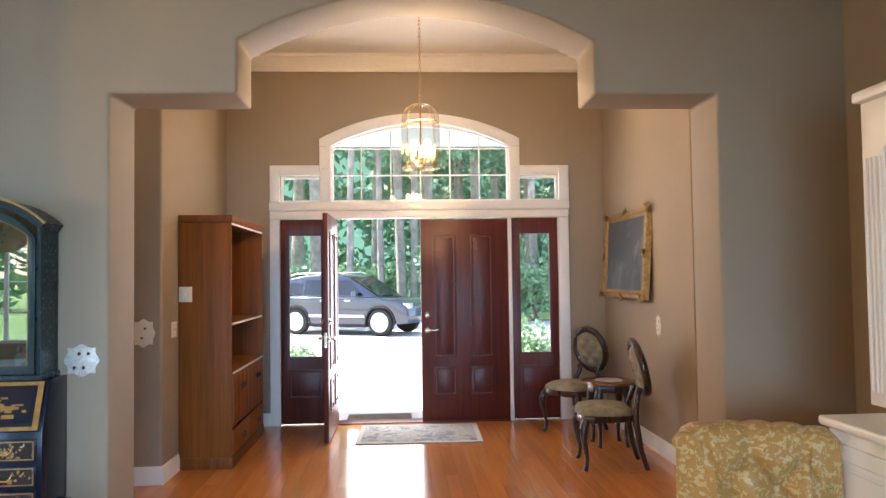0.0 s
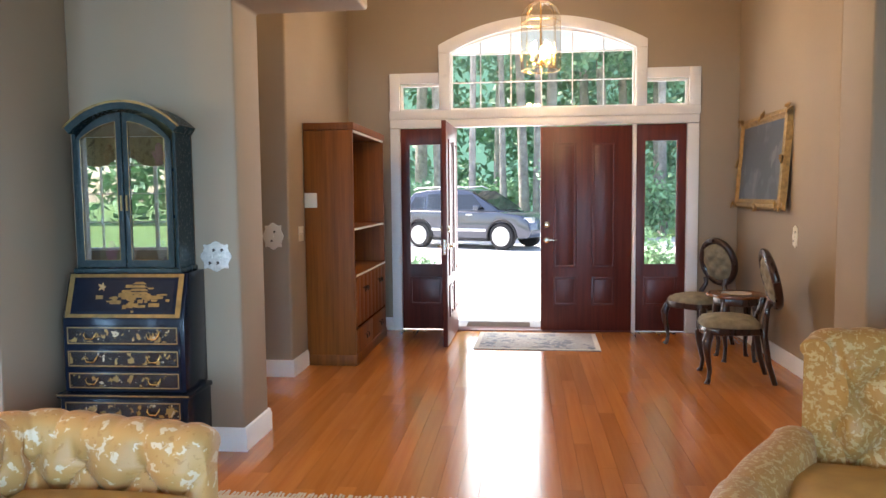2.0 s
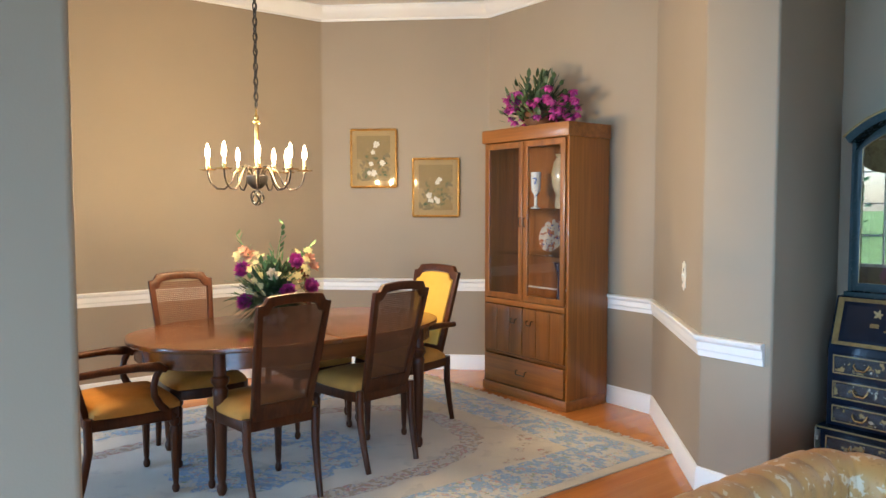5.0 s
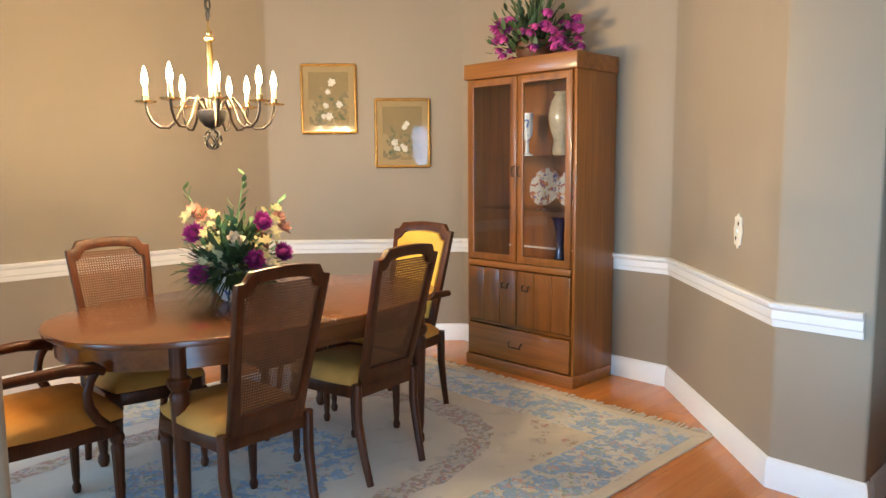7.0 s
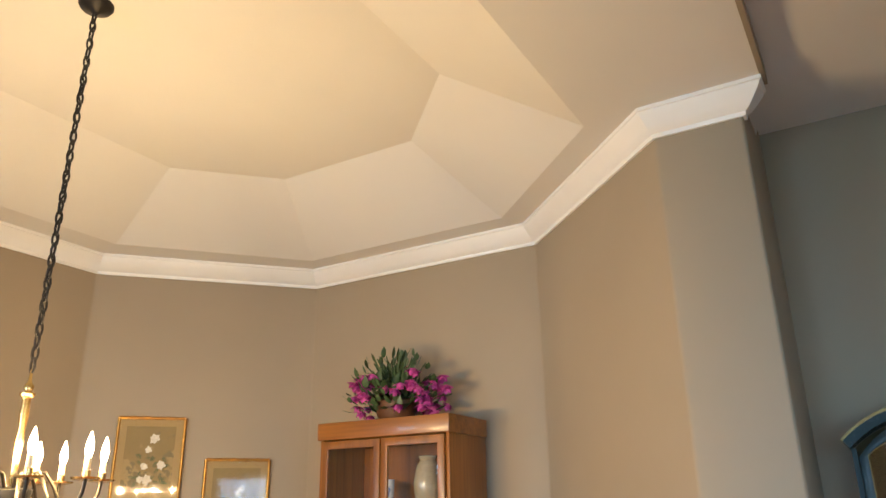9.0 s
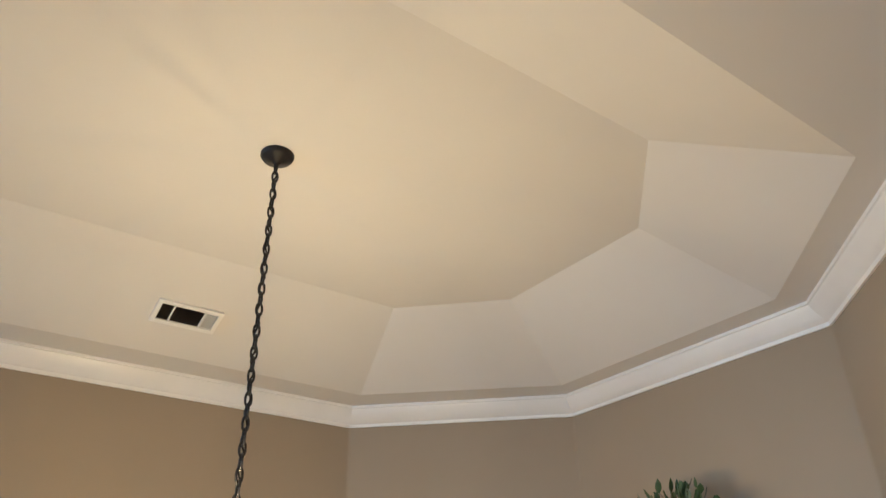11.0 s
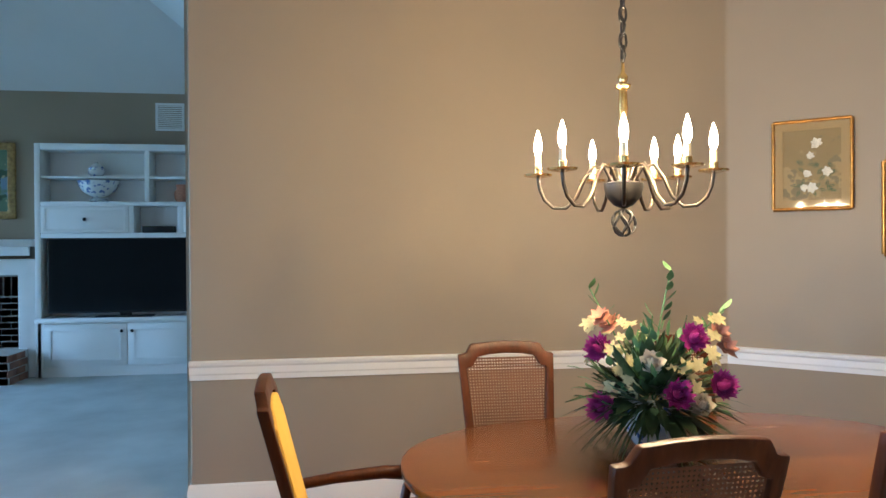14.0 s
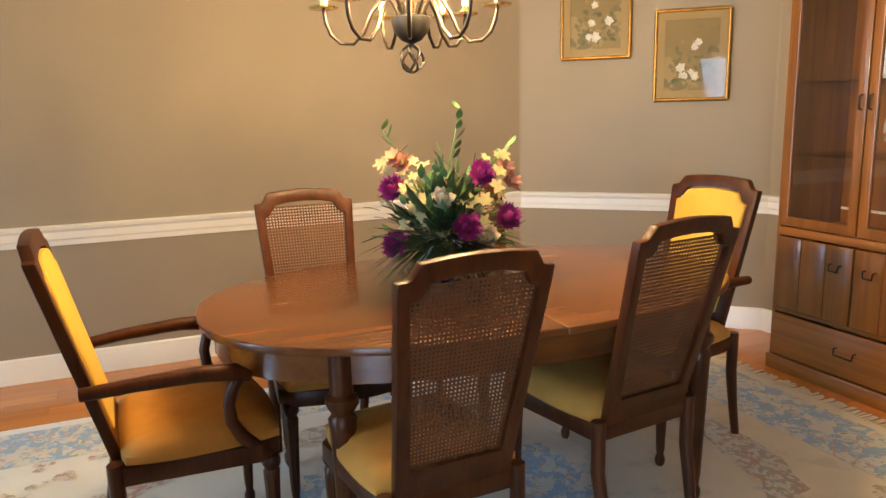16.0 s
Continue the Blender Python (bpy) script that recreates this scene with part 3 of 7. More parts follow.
def dining_chair(name, label, arms):
    ch = thing(name, label, "chair", group="chairs round the dining table")
    w = 0.262 if arms else 0.222
    # seat rail, bowed in front
    bm = B()
    prism(bm, [(-w + 0.03, -0.21), (w - 0.03, -0.21), (w, 0.17), (w * 0.8, 0.225), (w * 0.4, 0.245), (0, 0.25), (-w * 0.4, 0.245), (-w * 0.8, 0.225), (-w, 0.17)], 0.375, 0.43)
    part("seat_rail", bm, DARKWOOD, ch, bevel=0.006)
    bm = B()
    cushion(bm, -w + 0.008, w - 0.008, -0.20, 0.245, 0.432, 0.482, 0.022, 10, 0.10)
    part("seat", bm, MUSTARD, ch, "mustard velvet seat pad", smooth=60)
    for s in (-1, 1):
        bm = B()
        lathe(bm, FLUTED_LEG, 14, pose(s * (w - 0.035), 0.195, 0), 0.05, 7)
        part("front_leg", bm, DARKWOOD, ch, smooth=50)
        bm = B()
        tube(bm, [(s * (w - 0.05), -0.265, 0), (s * (w - 0.045), -0.235, 0.12), (s * (w - 0.04), -0.205, 0.28), (s * (w - 0.04), -0.205, 0.44)], 0.021, 8, [0.75, 0.85, 1.0, 1.0])
        part("rear_leg", bm, DARKWOOD, ch, smooth=50)
    M = lean(0.26, 0.44, -0.20)
    out = [(-0.185, 0.42), (-0.225, 0.955), (-0.226, 0.985), (-0.200, 0.987), (-0.188, 0.992), (-0.178, 1.006), (-0.164, 1.024), (-0.08, 1.031), (0, 1.034)]
    inn = [(-0.145, 0.50), (-0.186, 0.925), (-0.185, 0.935), (-0.166, 0.938), (-0.156, 0.944), (-0.148, 0.957), (-0.134, 0.976), (-0.075, 0.985), (0, 0.988)]
    k = 0.93 if arms else 0.845
    out, inn = ([(x * k, z) for x, z in q] for q in (out, inn))
    mir = lambda pts: pts + [(-x, z) for x, z in reversed(pts[:-1])]
    out2, inn2 = mir(out), mir(inn)
    bm = B()
    ring_prism(bm, out2, inn2, -0.016, 0.016, M)
    part("back_frame", bm, DARKWOOD, ch, bevel=0.005)
    if arms:
        bm = B()
        prism(bm, [(x * 0.985, 0.50 + (z - 0.50) * 0.985) for x, z in inn2], -0.02, 0.022, "y", M)
        part("back_panel", bm, YELLOW, ch, "yellow velvet upholstered back", bevel=0.008, segs=3)
        for s in (-1, 1):
            bm = B()
            x = s * (w - 0.015)
            tube(bm, [(x * 0.93, -0.265, 0.645), (x * 1.0, -0.14, 0.655), (x * 1.05, 0.02, 0.66), (x * 1.06, 0.11, 0.652), (x * 1.06, 0.15, 0.632)], 0.02, 10, [0.9, 0.95, 1.1, 1.25, 0.8])
            part("armrest", bm, DARKWOOD, ch, smooth=60)
            bm = B()
            tube(bm, [(x * 1.055, 0.125, 0.645), (x * 1.05, 0.10, 0.605), (x * 1.04, 0.088, 0.56), (x * 1.025, 0.093, 0.51), (x * 1.0, 0.118, 0.46), (x * 0.97, 0.152, 0.42), (x * 0.94, 0.188, 0.385)], 0.019, 10, [0.95, 0.9, 0.88, 0.92, 1.0, 1.12, 1.2])
            part("arm_support", bm, DARKWOOD, ch, smooth=60)
    else:
        bm = B()
        # flat strands that leave small square holes
        n, p, h = 28, 0.0112, 0.0033
        for i in range(n):
            x = -0.153 + 0.306 * i / (n - 1)
            zt = 0.94 if abs(x) > 0.138 else 0.972
            xb = x * 0.87
            bm.faces.new([bm.verts.new(M @ Vector(q)) for q in ((xb - h, 0.0, 0.49), (xb + h, 0.0, 0.49), (x + h, 0.0, zt), (x - h, 0.0, zt))])
        for j in range(43):
            z = 0.497 + p * j
            hw = 0.136 if z > 0.94 else 0.132 + (z - 0.56) * 0.082
            bm.faces.new([bm.verts.new(M @ Vector(q)) for q in ((-hw, 0.0015, z - h), (hw, 0.0015, z - h), (hw, 0.0015, z + h), (-hw, 0.0015, z + h))])
        tagged(part("cane_panel", bm, CANE, ch), "woven cane back", kind="stuff")
    return ch


side = dining_chair("dining_chair", "dark wooden dining chair with cane back and mustard seat", False)
side.matrix_basis = pose(-3.965, 1.735, 0.012, 0, 0, 93)
copy_thing(side, pose(-4.11, 2.41, 0.012, 0, 0, 97))
copy_thing(side, pose(-4.74, 1.69, 0.012, 0, 0, -91))
copy_thing(side, pose(-4.81, 2.42, 0.012, 0, 0, -88))
armc = dining_chair("dining_armchair", "dark wooden armchair with yellow velvet back and seat", True)
armc.matrix_basis = pose(-4.435, 1.175, 0.012, 0, 0, 2)
copy_thing(armc, pose(-4.53, 2.965, 0.012, 0, 0, 189))


def oval(hx, hy, n=48, e=2.35):
    pts = []
    for i in range(n):
        a = 2 * math.pi * i / n
        c, s = math.cos(a), math.sin(a)
        pts.append((hx * math.copysign(abs(c) ** (2 / e), c), hy * math.copysign(abs(s) ** (2 / e), s)))
    return pts


def dining_table():
    t = thing("dining_table", "polished oval dining table with inlaid top and fluted legs", "table", pose(-4.45, 2.145, 0.012))
    for s in (-1, 1):
        bm = B()
        half = [p for p in oval(0.575, 0.92, 64) if p[1] * s >= -1e-6]
        half.sort(key=lambda p: p[0])
        prism(bm, half, 0.715, 0.74)
        part("top_half", bm, TABLEWOOD, t, bevel=0.006, segs=3)
    bm = B()
    o, i_ = oval(0.53, 0.875, 48), oval(0.505, 0.85, 48)
    lo = [bm.verts.new((*p, 0.625)) for p in o]
    hi = [bm.verts.new((*p, 0.714)) for p in o]
    li = [bm.verts.new((*p, 0.625)) for p in i_]
    hi2 = [bm.verts.new((*p, 0.714)) for p in i_]
    for k in range(48):
        j = (k + 1) % 48
        for q in ((lo[k], lo[j], hi[j], hi[k]), (li[j], li[k], hi2[k], hi2[j]), (li[k], li[j], lo[j], lo[k]), (hi[k], hi[j], hi2[j], hi2[k])):
            bm.faces.new(q)
    part("apron", bm, TABLEWOOD, t, smooth=40)
    for x in (-0.42, 0.42):
        for y in (-0.60, 0.60):
            bm = B()
            lathe(bm, [(0.016, 0), (0.024, 0.02), (0.024, 0.045), (0.017, 0.06), (0.022, 0.10), (0.034, 0.50), (0.038, 0.53), (0.028, 0.545), (0.043, 0.57), (0.043, 0.59), (0.03, 0.60), (0.03, 0.714)], 20, pose(x, y, 0), 0.045, 10)
            part("leg", bm, DARKWOOD, t, smooth=50)
    return t


dining_table()


# ---- rug under the table ----
def garland(bm, hx, hy, w, z, n=120, e=3.0, seed=3):
    r = random.Random(seed)
    o = oval(hx, hy, n, e)
    rings = []
    for k, (x, y) in enumerate(o):
        l = math.hypot(x, y)
        a, b = w * r.uniform(0.5, 1.0), w * r.uniform(0.5, 1.0)
        rings.append((bm.verts.new((x * (1 + a / l), y * (1 + a / l), z)), bm.verts.new((x * (1 - b / l), y * (1 - b / l), z))))
    for k in range(n):
        u, v = rings[k], rings[(k + 1) % n]
        bm.faces.new((u[0], v[0], v[1], u[1]))


rug = thing("dining_rug", "cream wool rug with a blue and rose floral border", "rug", pose(-4.39, 1.965, 0.0))
bm = B()
box(bm, -1.335, 1.335, -1.86, 1.88, 0.0005, 0.010)
part("field", bm, RUG_CREAM, rug, bevel=0.003)
for x0, x1, y0, y1 in ((-1.27, -0.93, -1.80, 1.82), (0.93, 1.27, -1.80, 1.82), (-0.93, 0.93, -1.80, -1.46), (-0.93, 0.93, 1.48, 1.82)):
    bm = B()
    box(bm, x0, x1, y0, y1, 0.006, 0.0112)
    part("border", bm, RUG_BORDER, rug)
bm = B()
garland(bm, 0.70, 1.22, 0.10, 0.0114)
part("garland", bm, RUG_GARLAND, rug)
bm = B()
garland(bm, 0.30, 0.42, 0.20, 0.0114, 60, 2.2, 5)
part("medallion", bm, RUG_BORDER, rug)
for sx in (-1, 1):
    for sy in (-1, 1):
        bm = B()
        rr_ = random.Random(sx * 7 + sy)
        for k in range(26):
            u = rr_.random() ** 1.3
            v = rr_.random() * (1 - u)
            x, y, q, a0 = sx * (0.90 - 0.34 * u), sy * (1.43 - 0.46 * v), rr_.uniform(0.012, 0.03), rr_.uniform(0, 6)
            bm.faces.new([bm.verts.new((x + q * rr_.uniform(0.7, 1.2) * math.cos(a0 + a), y + q * rr_.uniform(0.7, 1.2) * math.sin(a0 + a), 0.0108 + 0.0002 * k)) for a in [i * math.pi / 3 for i in range(6)]])
        tagged(part("corner_spray", bm, RUG_GARLAND, rug), kind="stuff")
for s, y in ((1, 1.88), (-1, -1.86)):
    bm = B()
    r = random.Random(5)
    for i in range(150):
        x = -1.33 + 2.66 * i / 149
        dx, l = r.uniform(-0.012, 0.012), r.uniform(0.05, 0.085)
        bar(bm, (x, y - s * 0.004, 0.005), (x + dx, y + s * l, 0.004), 0.011, 0.005)
    part("fringe", bm, FRINGE, rug, "knotted cream fringe")


# ---- chandelier ----
def chain(bm, x, y, z0, z1, size=0.022, wire=0.0028):
    n = int((z1 - z0) / (size * 1.55))
    for i in range(n):
        z = z0 + (z1 - z0) * (i + 0.5) / n
        q = pose(x, y, z, 90, 0, 90 * (i % 2))
        pts = [q @ Vector((size * 0.42 * math.cos(a), size * math.sin(a), 0)) for a in [2 * math.pi * k / 10 for k in range(11)]]
        tube(bm, pts, wire, 5)


def chandelier():
    t = thing("chandelier", "dark bowl chandelier with eight curved arms and lit candle bulbs", "chandelier", pose(-4.385, 1.905, 0))
    bm = B()
    lathe(bm, [(0.066, 3.449), (0.066, 3.440), (0.058, 3.428), (0.02, 3.415), (0.008, 3.40)], 28)
    part("canopy", bm, BLACKIRON, t, "black ceiling canopy", smooth=50)
    bm = B()
    chain(bm, 0, 0, 1.985, 3.405, 0.026, 0.0042)
    part("chain", bm, BLACKIRON, t, smooth=60)
    bm = B()
    tube(bm, [(0.007 * math.cos(k * 1.1), 0.007 * math.sin(k * 1.1), 1.985 + 1.42 * k / 90) for k in range(91)], 0.0038, 6)
    part("flex", bm, BLACKIRON, t, "dark flex woven through the chain", smooth=60)
    bm = B()
    lathe(bm, [(0.006, 1.62), (0.012, 1.64), (0.010, 1.70), (0.014, 1.76), (0.011, 1.80), (0.015, 1.84), (0.012, 1.895), (0.024, 1.905), (0.024, 1.912), (0.012, 1.92), (0.016, 1.935), (0.006, 1.95), (0.004, 1.99)], 18)
    part("stem", bm, BRASS, t, "turned brass stem", smooth=50)
    bm = B()
    lathe(bm, [(0.005, 1.535), (0.030, 1.545), (0.052, 1.57), (0.060, 1.60), (0.060, 1.612), (0.02, 1.622)], 24)
    part("bowl", bm, BLACKIRON, t, "dark iron bowl", smooth=50)
    bm = B()
    for k in range(5):
        for s in (-1, 1):
            pts = []
            for i in range(9):
                v = math.pi * i / 8
                a = 2 * math.pi * k / 5 + s * v * 0.7
                pts.append((0.036 * math.sin(v) * math.cos(a), 0.036 * math.sin(v) * math.sin(a), 1.492 + 0.040 * math.cos(v)))
            tube(bm, pts, 0.0042, 5)
    part("finial", bm, BLACKIRON, t, "twisted iron cage finial", smooth=60)
    for deg in (0, 41, -41, 86, -86, 157, -157, 138):
        q = pose(0, 0, 0, 0, 0, -22 + deg)
        arm = B()
        pts = [(0.035, 1.615), (0.06, 1.66), (0.095, 1.665), (0.125, 1.625), (0.15, 1.57), (0.185, 1.538), (0.225, 1.54), (0.255, 1.565), (0.27, 1.60), (0.275, 1.635)]
        tube(arm, [q @ Vector((r * 0.94, 0, z)) for r, z in pts], 0.0058, 8)
        a = part("arm", arm, PEWTER, t, smooth=60)
        c = q @ pose(0.2585, 0, 0)
        bm = B()
        lathe(bm, [(0.008, 1.633), (0.042, 1.639), (0.044, 1.645), (0.013, 1.647), (0.013, 1.665), (0.009, 1.668)], 18, c)
        part("drip_pan", bm, BRASS, a, "brass drip pan", smooth=40)
        bm = B()
        lathe(bm, [(0.010, 1.660), (0.010, 1.702), (0.008, 1.704)], 12, c)
        part("candle_sleeve", bm, CANDLE, a, smooth=40)
        bm = B()
        lathe(bm, [(0.006, 1.704), (0.0115, 1.718), (0.0130, 1.729), (0.0105, 1.750), (0.005, 1.770), (0.0015, 1.782)], 12, c)
        part("bulb", bm, BULB, a, "lit flame-shaped bulb", smooth=60)
        lamp("chandelier_light", "POINT", 8.8, (1.0, 0.73, 0.36), Matrix.Translation((-4.385, 1.905, 0)) @ c @ Matrix.Translation((0, 0, 1.738)), 0.006)
    return t


chandelier()


# ---- flowers ----
def petal(bm, c, d, up, l, w, cup=0.3, n=3):
    """One curved petal or leaf from c along d."""
    d = Vector(d).normalized()
    side = d.cross(Vector(up))
    if side.length < 1e-3:
        side = d.cross(Vector((1, 0.2, 0)))
    side.normalize()
    nor = side.cross(d)
    rows = []
    for i in range(n + 1):
        f = i / n
        wd = w * math.sin(math.pi * (0.12 + 0.86 * f)) * 0.5
        p = Vector(c) + d * (l * f) + nor * (cup * l * f * f)
        rows.append((bm.verts.new(p - side * wd), bm.verts.new(p + nor * (-0.08 * w)), bm.verts.new(p + side * wd)))
    for a, b in zip(rows, rows[1:]):
        bm.faces.new((a[0], b[0], b[1], a[1]))
        bm.faces.new((a[1], b[1], b[2], a[2]))


def blossom(bm, c, facing, r, layers, count, rnd, w=0.6, cup=0.25):
    f = Vector(facing).normalized()
    a0 = f.orthogonal().normalized()
    b0 = f.cross(a0)
    for k in range(layers):
        tilt = 0.15 + 1.15 * k / max(1, layers)
        for i in range(count):
            a = 2 * math.pi * (i + 0.5 * k) / count + rnd.uniform(-0.2, 0.2)
            d = (a0 * math.cos(a) + b0 * math.sin(a)) * math.cos(tilt) + f * math.sin(tilt)
            petal(bm, c, d, f, r * rnd.uniform(0.85, 1.1), r * w, cup)


def centre_piece():
    rnd = random.Random(11)
    t = thing("flower_arrangement", "silk flowers of purple, cream and peach in a ceramic vase", "flowers", pose(-4.565, 2.075, 0.752) @ Matrix.Scale(1.05, 4))
    bm = B()
    lathe(bm, [(0.045, 0.0), (0.06, 0.01), (0.082, 0.05), (0.09, 0.085), (0.08, 0.12), (0.07, 0.135), (0.075, 0.145), (0.068, 0.146)], 28)
    part("vase", bm, BLUEWARE, t, "patterned white ceramic vase", smooth=50)
    c = Vector((0, 0, 0.14))
    bm = B()
    for i in range(300):
        a, e = rnd.uniform(0, 6.283), rnd.uniform(-0.35, 1.3)
        d = Vector((math.cos(a) * math.cos(e), math.sin(a) * math.cos(e), math.sin(e)))
        petal(bm, c + d * rnd.uniform(0.03, 0.15), d + Vector((0, 0, -0.1)), (0, 0, 1), rnd.uniform(0.07, 0.15), rnd.uniform(0.02, 0.045), rnd.uniform(-0.3, 0.3))
    part("foliage", bm, LEAF, t, smooth=60)
    bm = B()
    for i in range(170):
        a, e = rnd.uniform(0, 6.283), rnd.uniform(-0.1, 1.35)
        d = Vector((math.cos(a) * math.cos(e), math.sin(a) * math.cos(e), math.sin(e)))
        petal(bm, c + d * rnd.uniform(0.10, 0.24), d + Vector((rnd.uniform(-0.5, 0.5), rnd.uniform(-0.5, 0.5), 0)), (0, 0, 1), rnd.uniform(0.03, 0.06), rnd.uniform(0.018, 0.03), rnd.uniform(-0.3, 0.3))
    part("pale_foliage", bm, LEAF2, t, "pale green small leaves", smooth=60)
    bm = B()
    for i in range(130):
        a = rnd.uniform(0, 6.283)
        e = rnd.uniform(-0.45, 0.3)
        d = Vector((math.cos(a) * math.cos(e), math.sin(a) * math.cos(e), math.sin(e)))
        petal(bm, c + d * 0.05, d, (0, 0, 1), rnd.uniform(0.15, 0.27), 0.008, -0.35, 5)
    part("grass_spray", bm, LEAF, t, smooth=60)
    for x, y, h in ((-0.10, -0.17, 0.50), (0.03, 0.05, 0.56), (0.08, 0.2, 0.44), (0.05, -0.02, 0.42)):
        bm = B()
        tip = Vector((x, y, h))
        tube(bm, [c, c * 0.5 + tip * 0.5 + Vector((0.01, -0.015, 0.02)), tip], 0.0025, 5)
        for k in range(7):
            p = c.lerp(tip, 0.55 + 0.45 * k / 6)
            petal(bm, p, (rnd.uniform(-1, 1), rnd.uniform(-1, 1), 0.6), (0, 0, 1), 0.045, 0.024, 0.2)
        part("sprig", bm, LEAF2, t, smooth=60)
    view = Vector((0.9, -0.4, 0.15))
    side = Vector((0.4, 0.9, 0))
    def spot(u, h, out):
        return c + side * u + Vector((0, 0, h)) + view * out
    for u, h, o in ((-0.15, -0.02, 0.10), (0.07, 0.03, 0.14), (0.20, 0.06, 0.05), (-0.16, 0.16, 0.02), (0.12, 0.20, 0.04), (-0.05, 0.1, -0.15), (0.1, 0.05, -0.15)):
        bm = B()
        blossom(bm, spot(u, h, o), view + Vector((0, 0, 0.3)) + side * u * 3, 0.054, 8, 15, rnd, 0.36, 0.35)
        part("carnation", bm, PETAL_PURPLE, t, smooth=60)
    for u, h, o in ((0.14, 0.0, 0.12), (0.0, 0.12, 0.12), (-0.02, 0.16, -0.1)):
        bm = B()
        blossom(bm, spot(u, h, o), view + Vector((0, 0, 0.4)), 0.045, 5, 6, rnd, 0.9, 0.6)
        part("rose", bm, PETAL_WHITE, t, smooth=60)
    for i in range(46):
        u, h = rnd.uniform(-0.2, 0.2), rnd.uniform(-0.02, 0.27)
        bm = B()
        p = spot(u, h, rnd.uniform(-0.1, 0.12))
        blossom(bm, p, (p - c) + view * 0.2, rnd.uniform(0.020, 0.034), 1, 6, rnd, 0.55, -0.1)
        part("lily", bm, PETAL_CREAM, t, smooth=60)
    for u, h in ((-0.16, 0.26), (0.20, 0.22), (0.22, 0.18), (-0.13, 0.24)):
        bm = B()
        p = spot(u, h, 0.0)
        blossom(bm, p, (p - c) + view * 0.2, 0.045, 2, 6, rnd, 0.6, 0.1)
        part("gladiolus", bm, PETAL_PEACH, t, smooth=60)
    return t


centre_piece()


def fuchsia_plant():
    rnd = random.Random(23)
    t = thing("silk_fuchsia_plant", "bushy silk fuchsia plant with magenta blooms on the cabinet", "plant", pose(-4.49, 4.20, 2.031) @ Matrix.Scale(1.26, 4))
    bm = B()
    lathe(bm, [(0.07, 0), (0.09, 0.03), (0.10, 0.09), (0.085, 0.10)], 20)
    part("basket", bm, CANE, t, smooth=50)
    c = Vector((0, 0, 0.06))
    bm = B()
    for i in range(420):
        a, e = rnd.uniform(0, 6.283), rnd.uniform(-0.1, 1.5)
        rad = rnd.uniform(0.10, 0.27) * (0.75 + 0.25 * math.cos(3 * a))
        d = Vector((1.05 * math.cos(a) * math.cos(e), 0.8 * math.sin(a) * math.cos(e), 1.05 * math.sin(e)))
        p = c + d * rad
        p.z = max(p.z, 0.02)
        petal(bm, p, d + Vector((rnd.uniform(-0.8, 0.8), rnd.uniform(-0.8, 0.8), rnd.uniform(-0.3, 0.8))), (0, 0, 1), rnd.uniform(0.035, 0.06), 0.028, 0.2)
    part("foliage", bm, LEAF, t, smooth=60)
    bm = B()
    for i in range(26):
        a, e = rnd.uniform(0, 6.283), rnd.uniform(0.1, 1.4)
        d = Vector((math.cos(a) * math.cos(e), 0.8 * math.sin(a) * math.cos(e), math.sin(e)))
        tube(bm, [c, c + d * 0.15 + Vector((0, 0, 0.02)), c + d * 0.27], 0.003, 4)
    part("stems", bm, LEAF, t)
    for i in range(72):
        a, e = rnd.uniform(0, 6.283), rnd.uniform(-0.05, 0.8)
        d = Vector((1.1 * math.cos(a) * math.cos(e), 0.75 * math.sin(a) * math.cos(e), 0.9 * math.sin(e)))
        p = c + d * rnd.uniform(0.16, 0.27)
        p.z = max(p.z, 0.05)
        bm = B()
        blossom(bm, p, (rnd.uniform(-0.4, 0.4), rnd.uniform(-0.6, 0.2), -1), 0.038, 2, 5, rnd, 0.7, 0.3)
        part("bloom", bm, PETAL_PINK, t, smooth=60)
    return t


fuchsia_plant()


# ---- china cabinet ----
def pull(parent, x, y, z, w=0.05, mat=None):
    """A drop bail pull on a front that faces -y."""
    bm = B()
    tube(bm, [(x - w / 2, y, z), (x - w / 2, y - 0.018, z), (x - w / 2 + 0.004, y - 0.02, z - 0.03), (x + w / 2 - 0.004, y - 0.02, z - 0.03), (x + w / 2, y - 0.018, z), (x + w / 2, y, z)], 0.0042, 6)
    part("pull", bm, mat or BLACKIRON, parent, "dark metal bail pull", smooth=60)


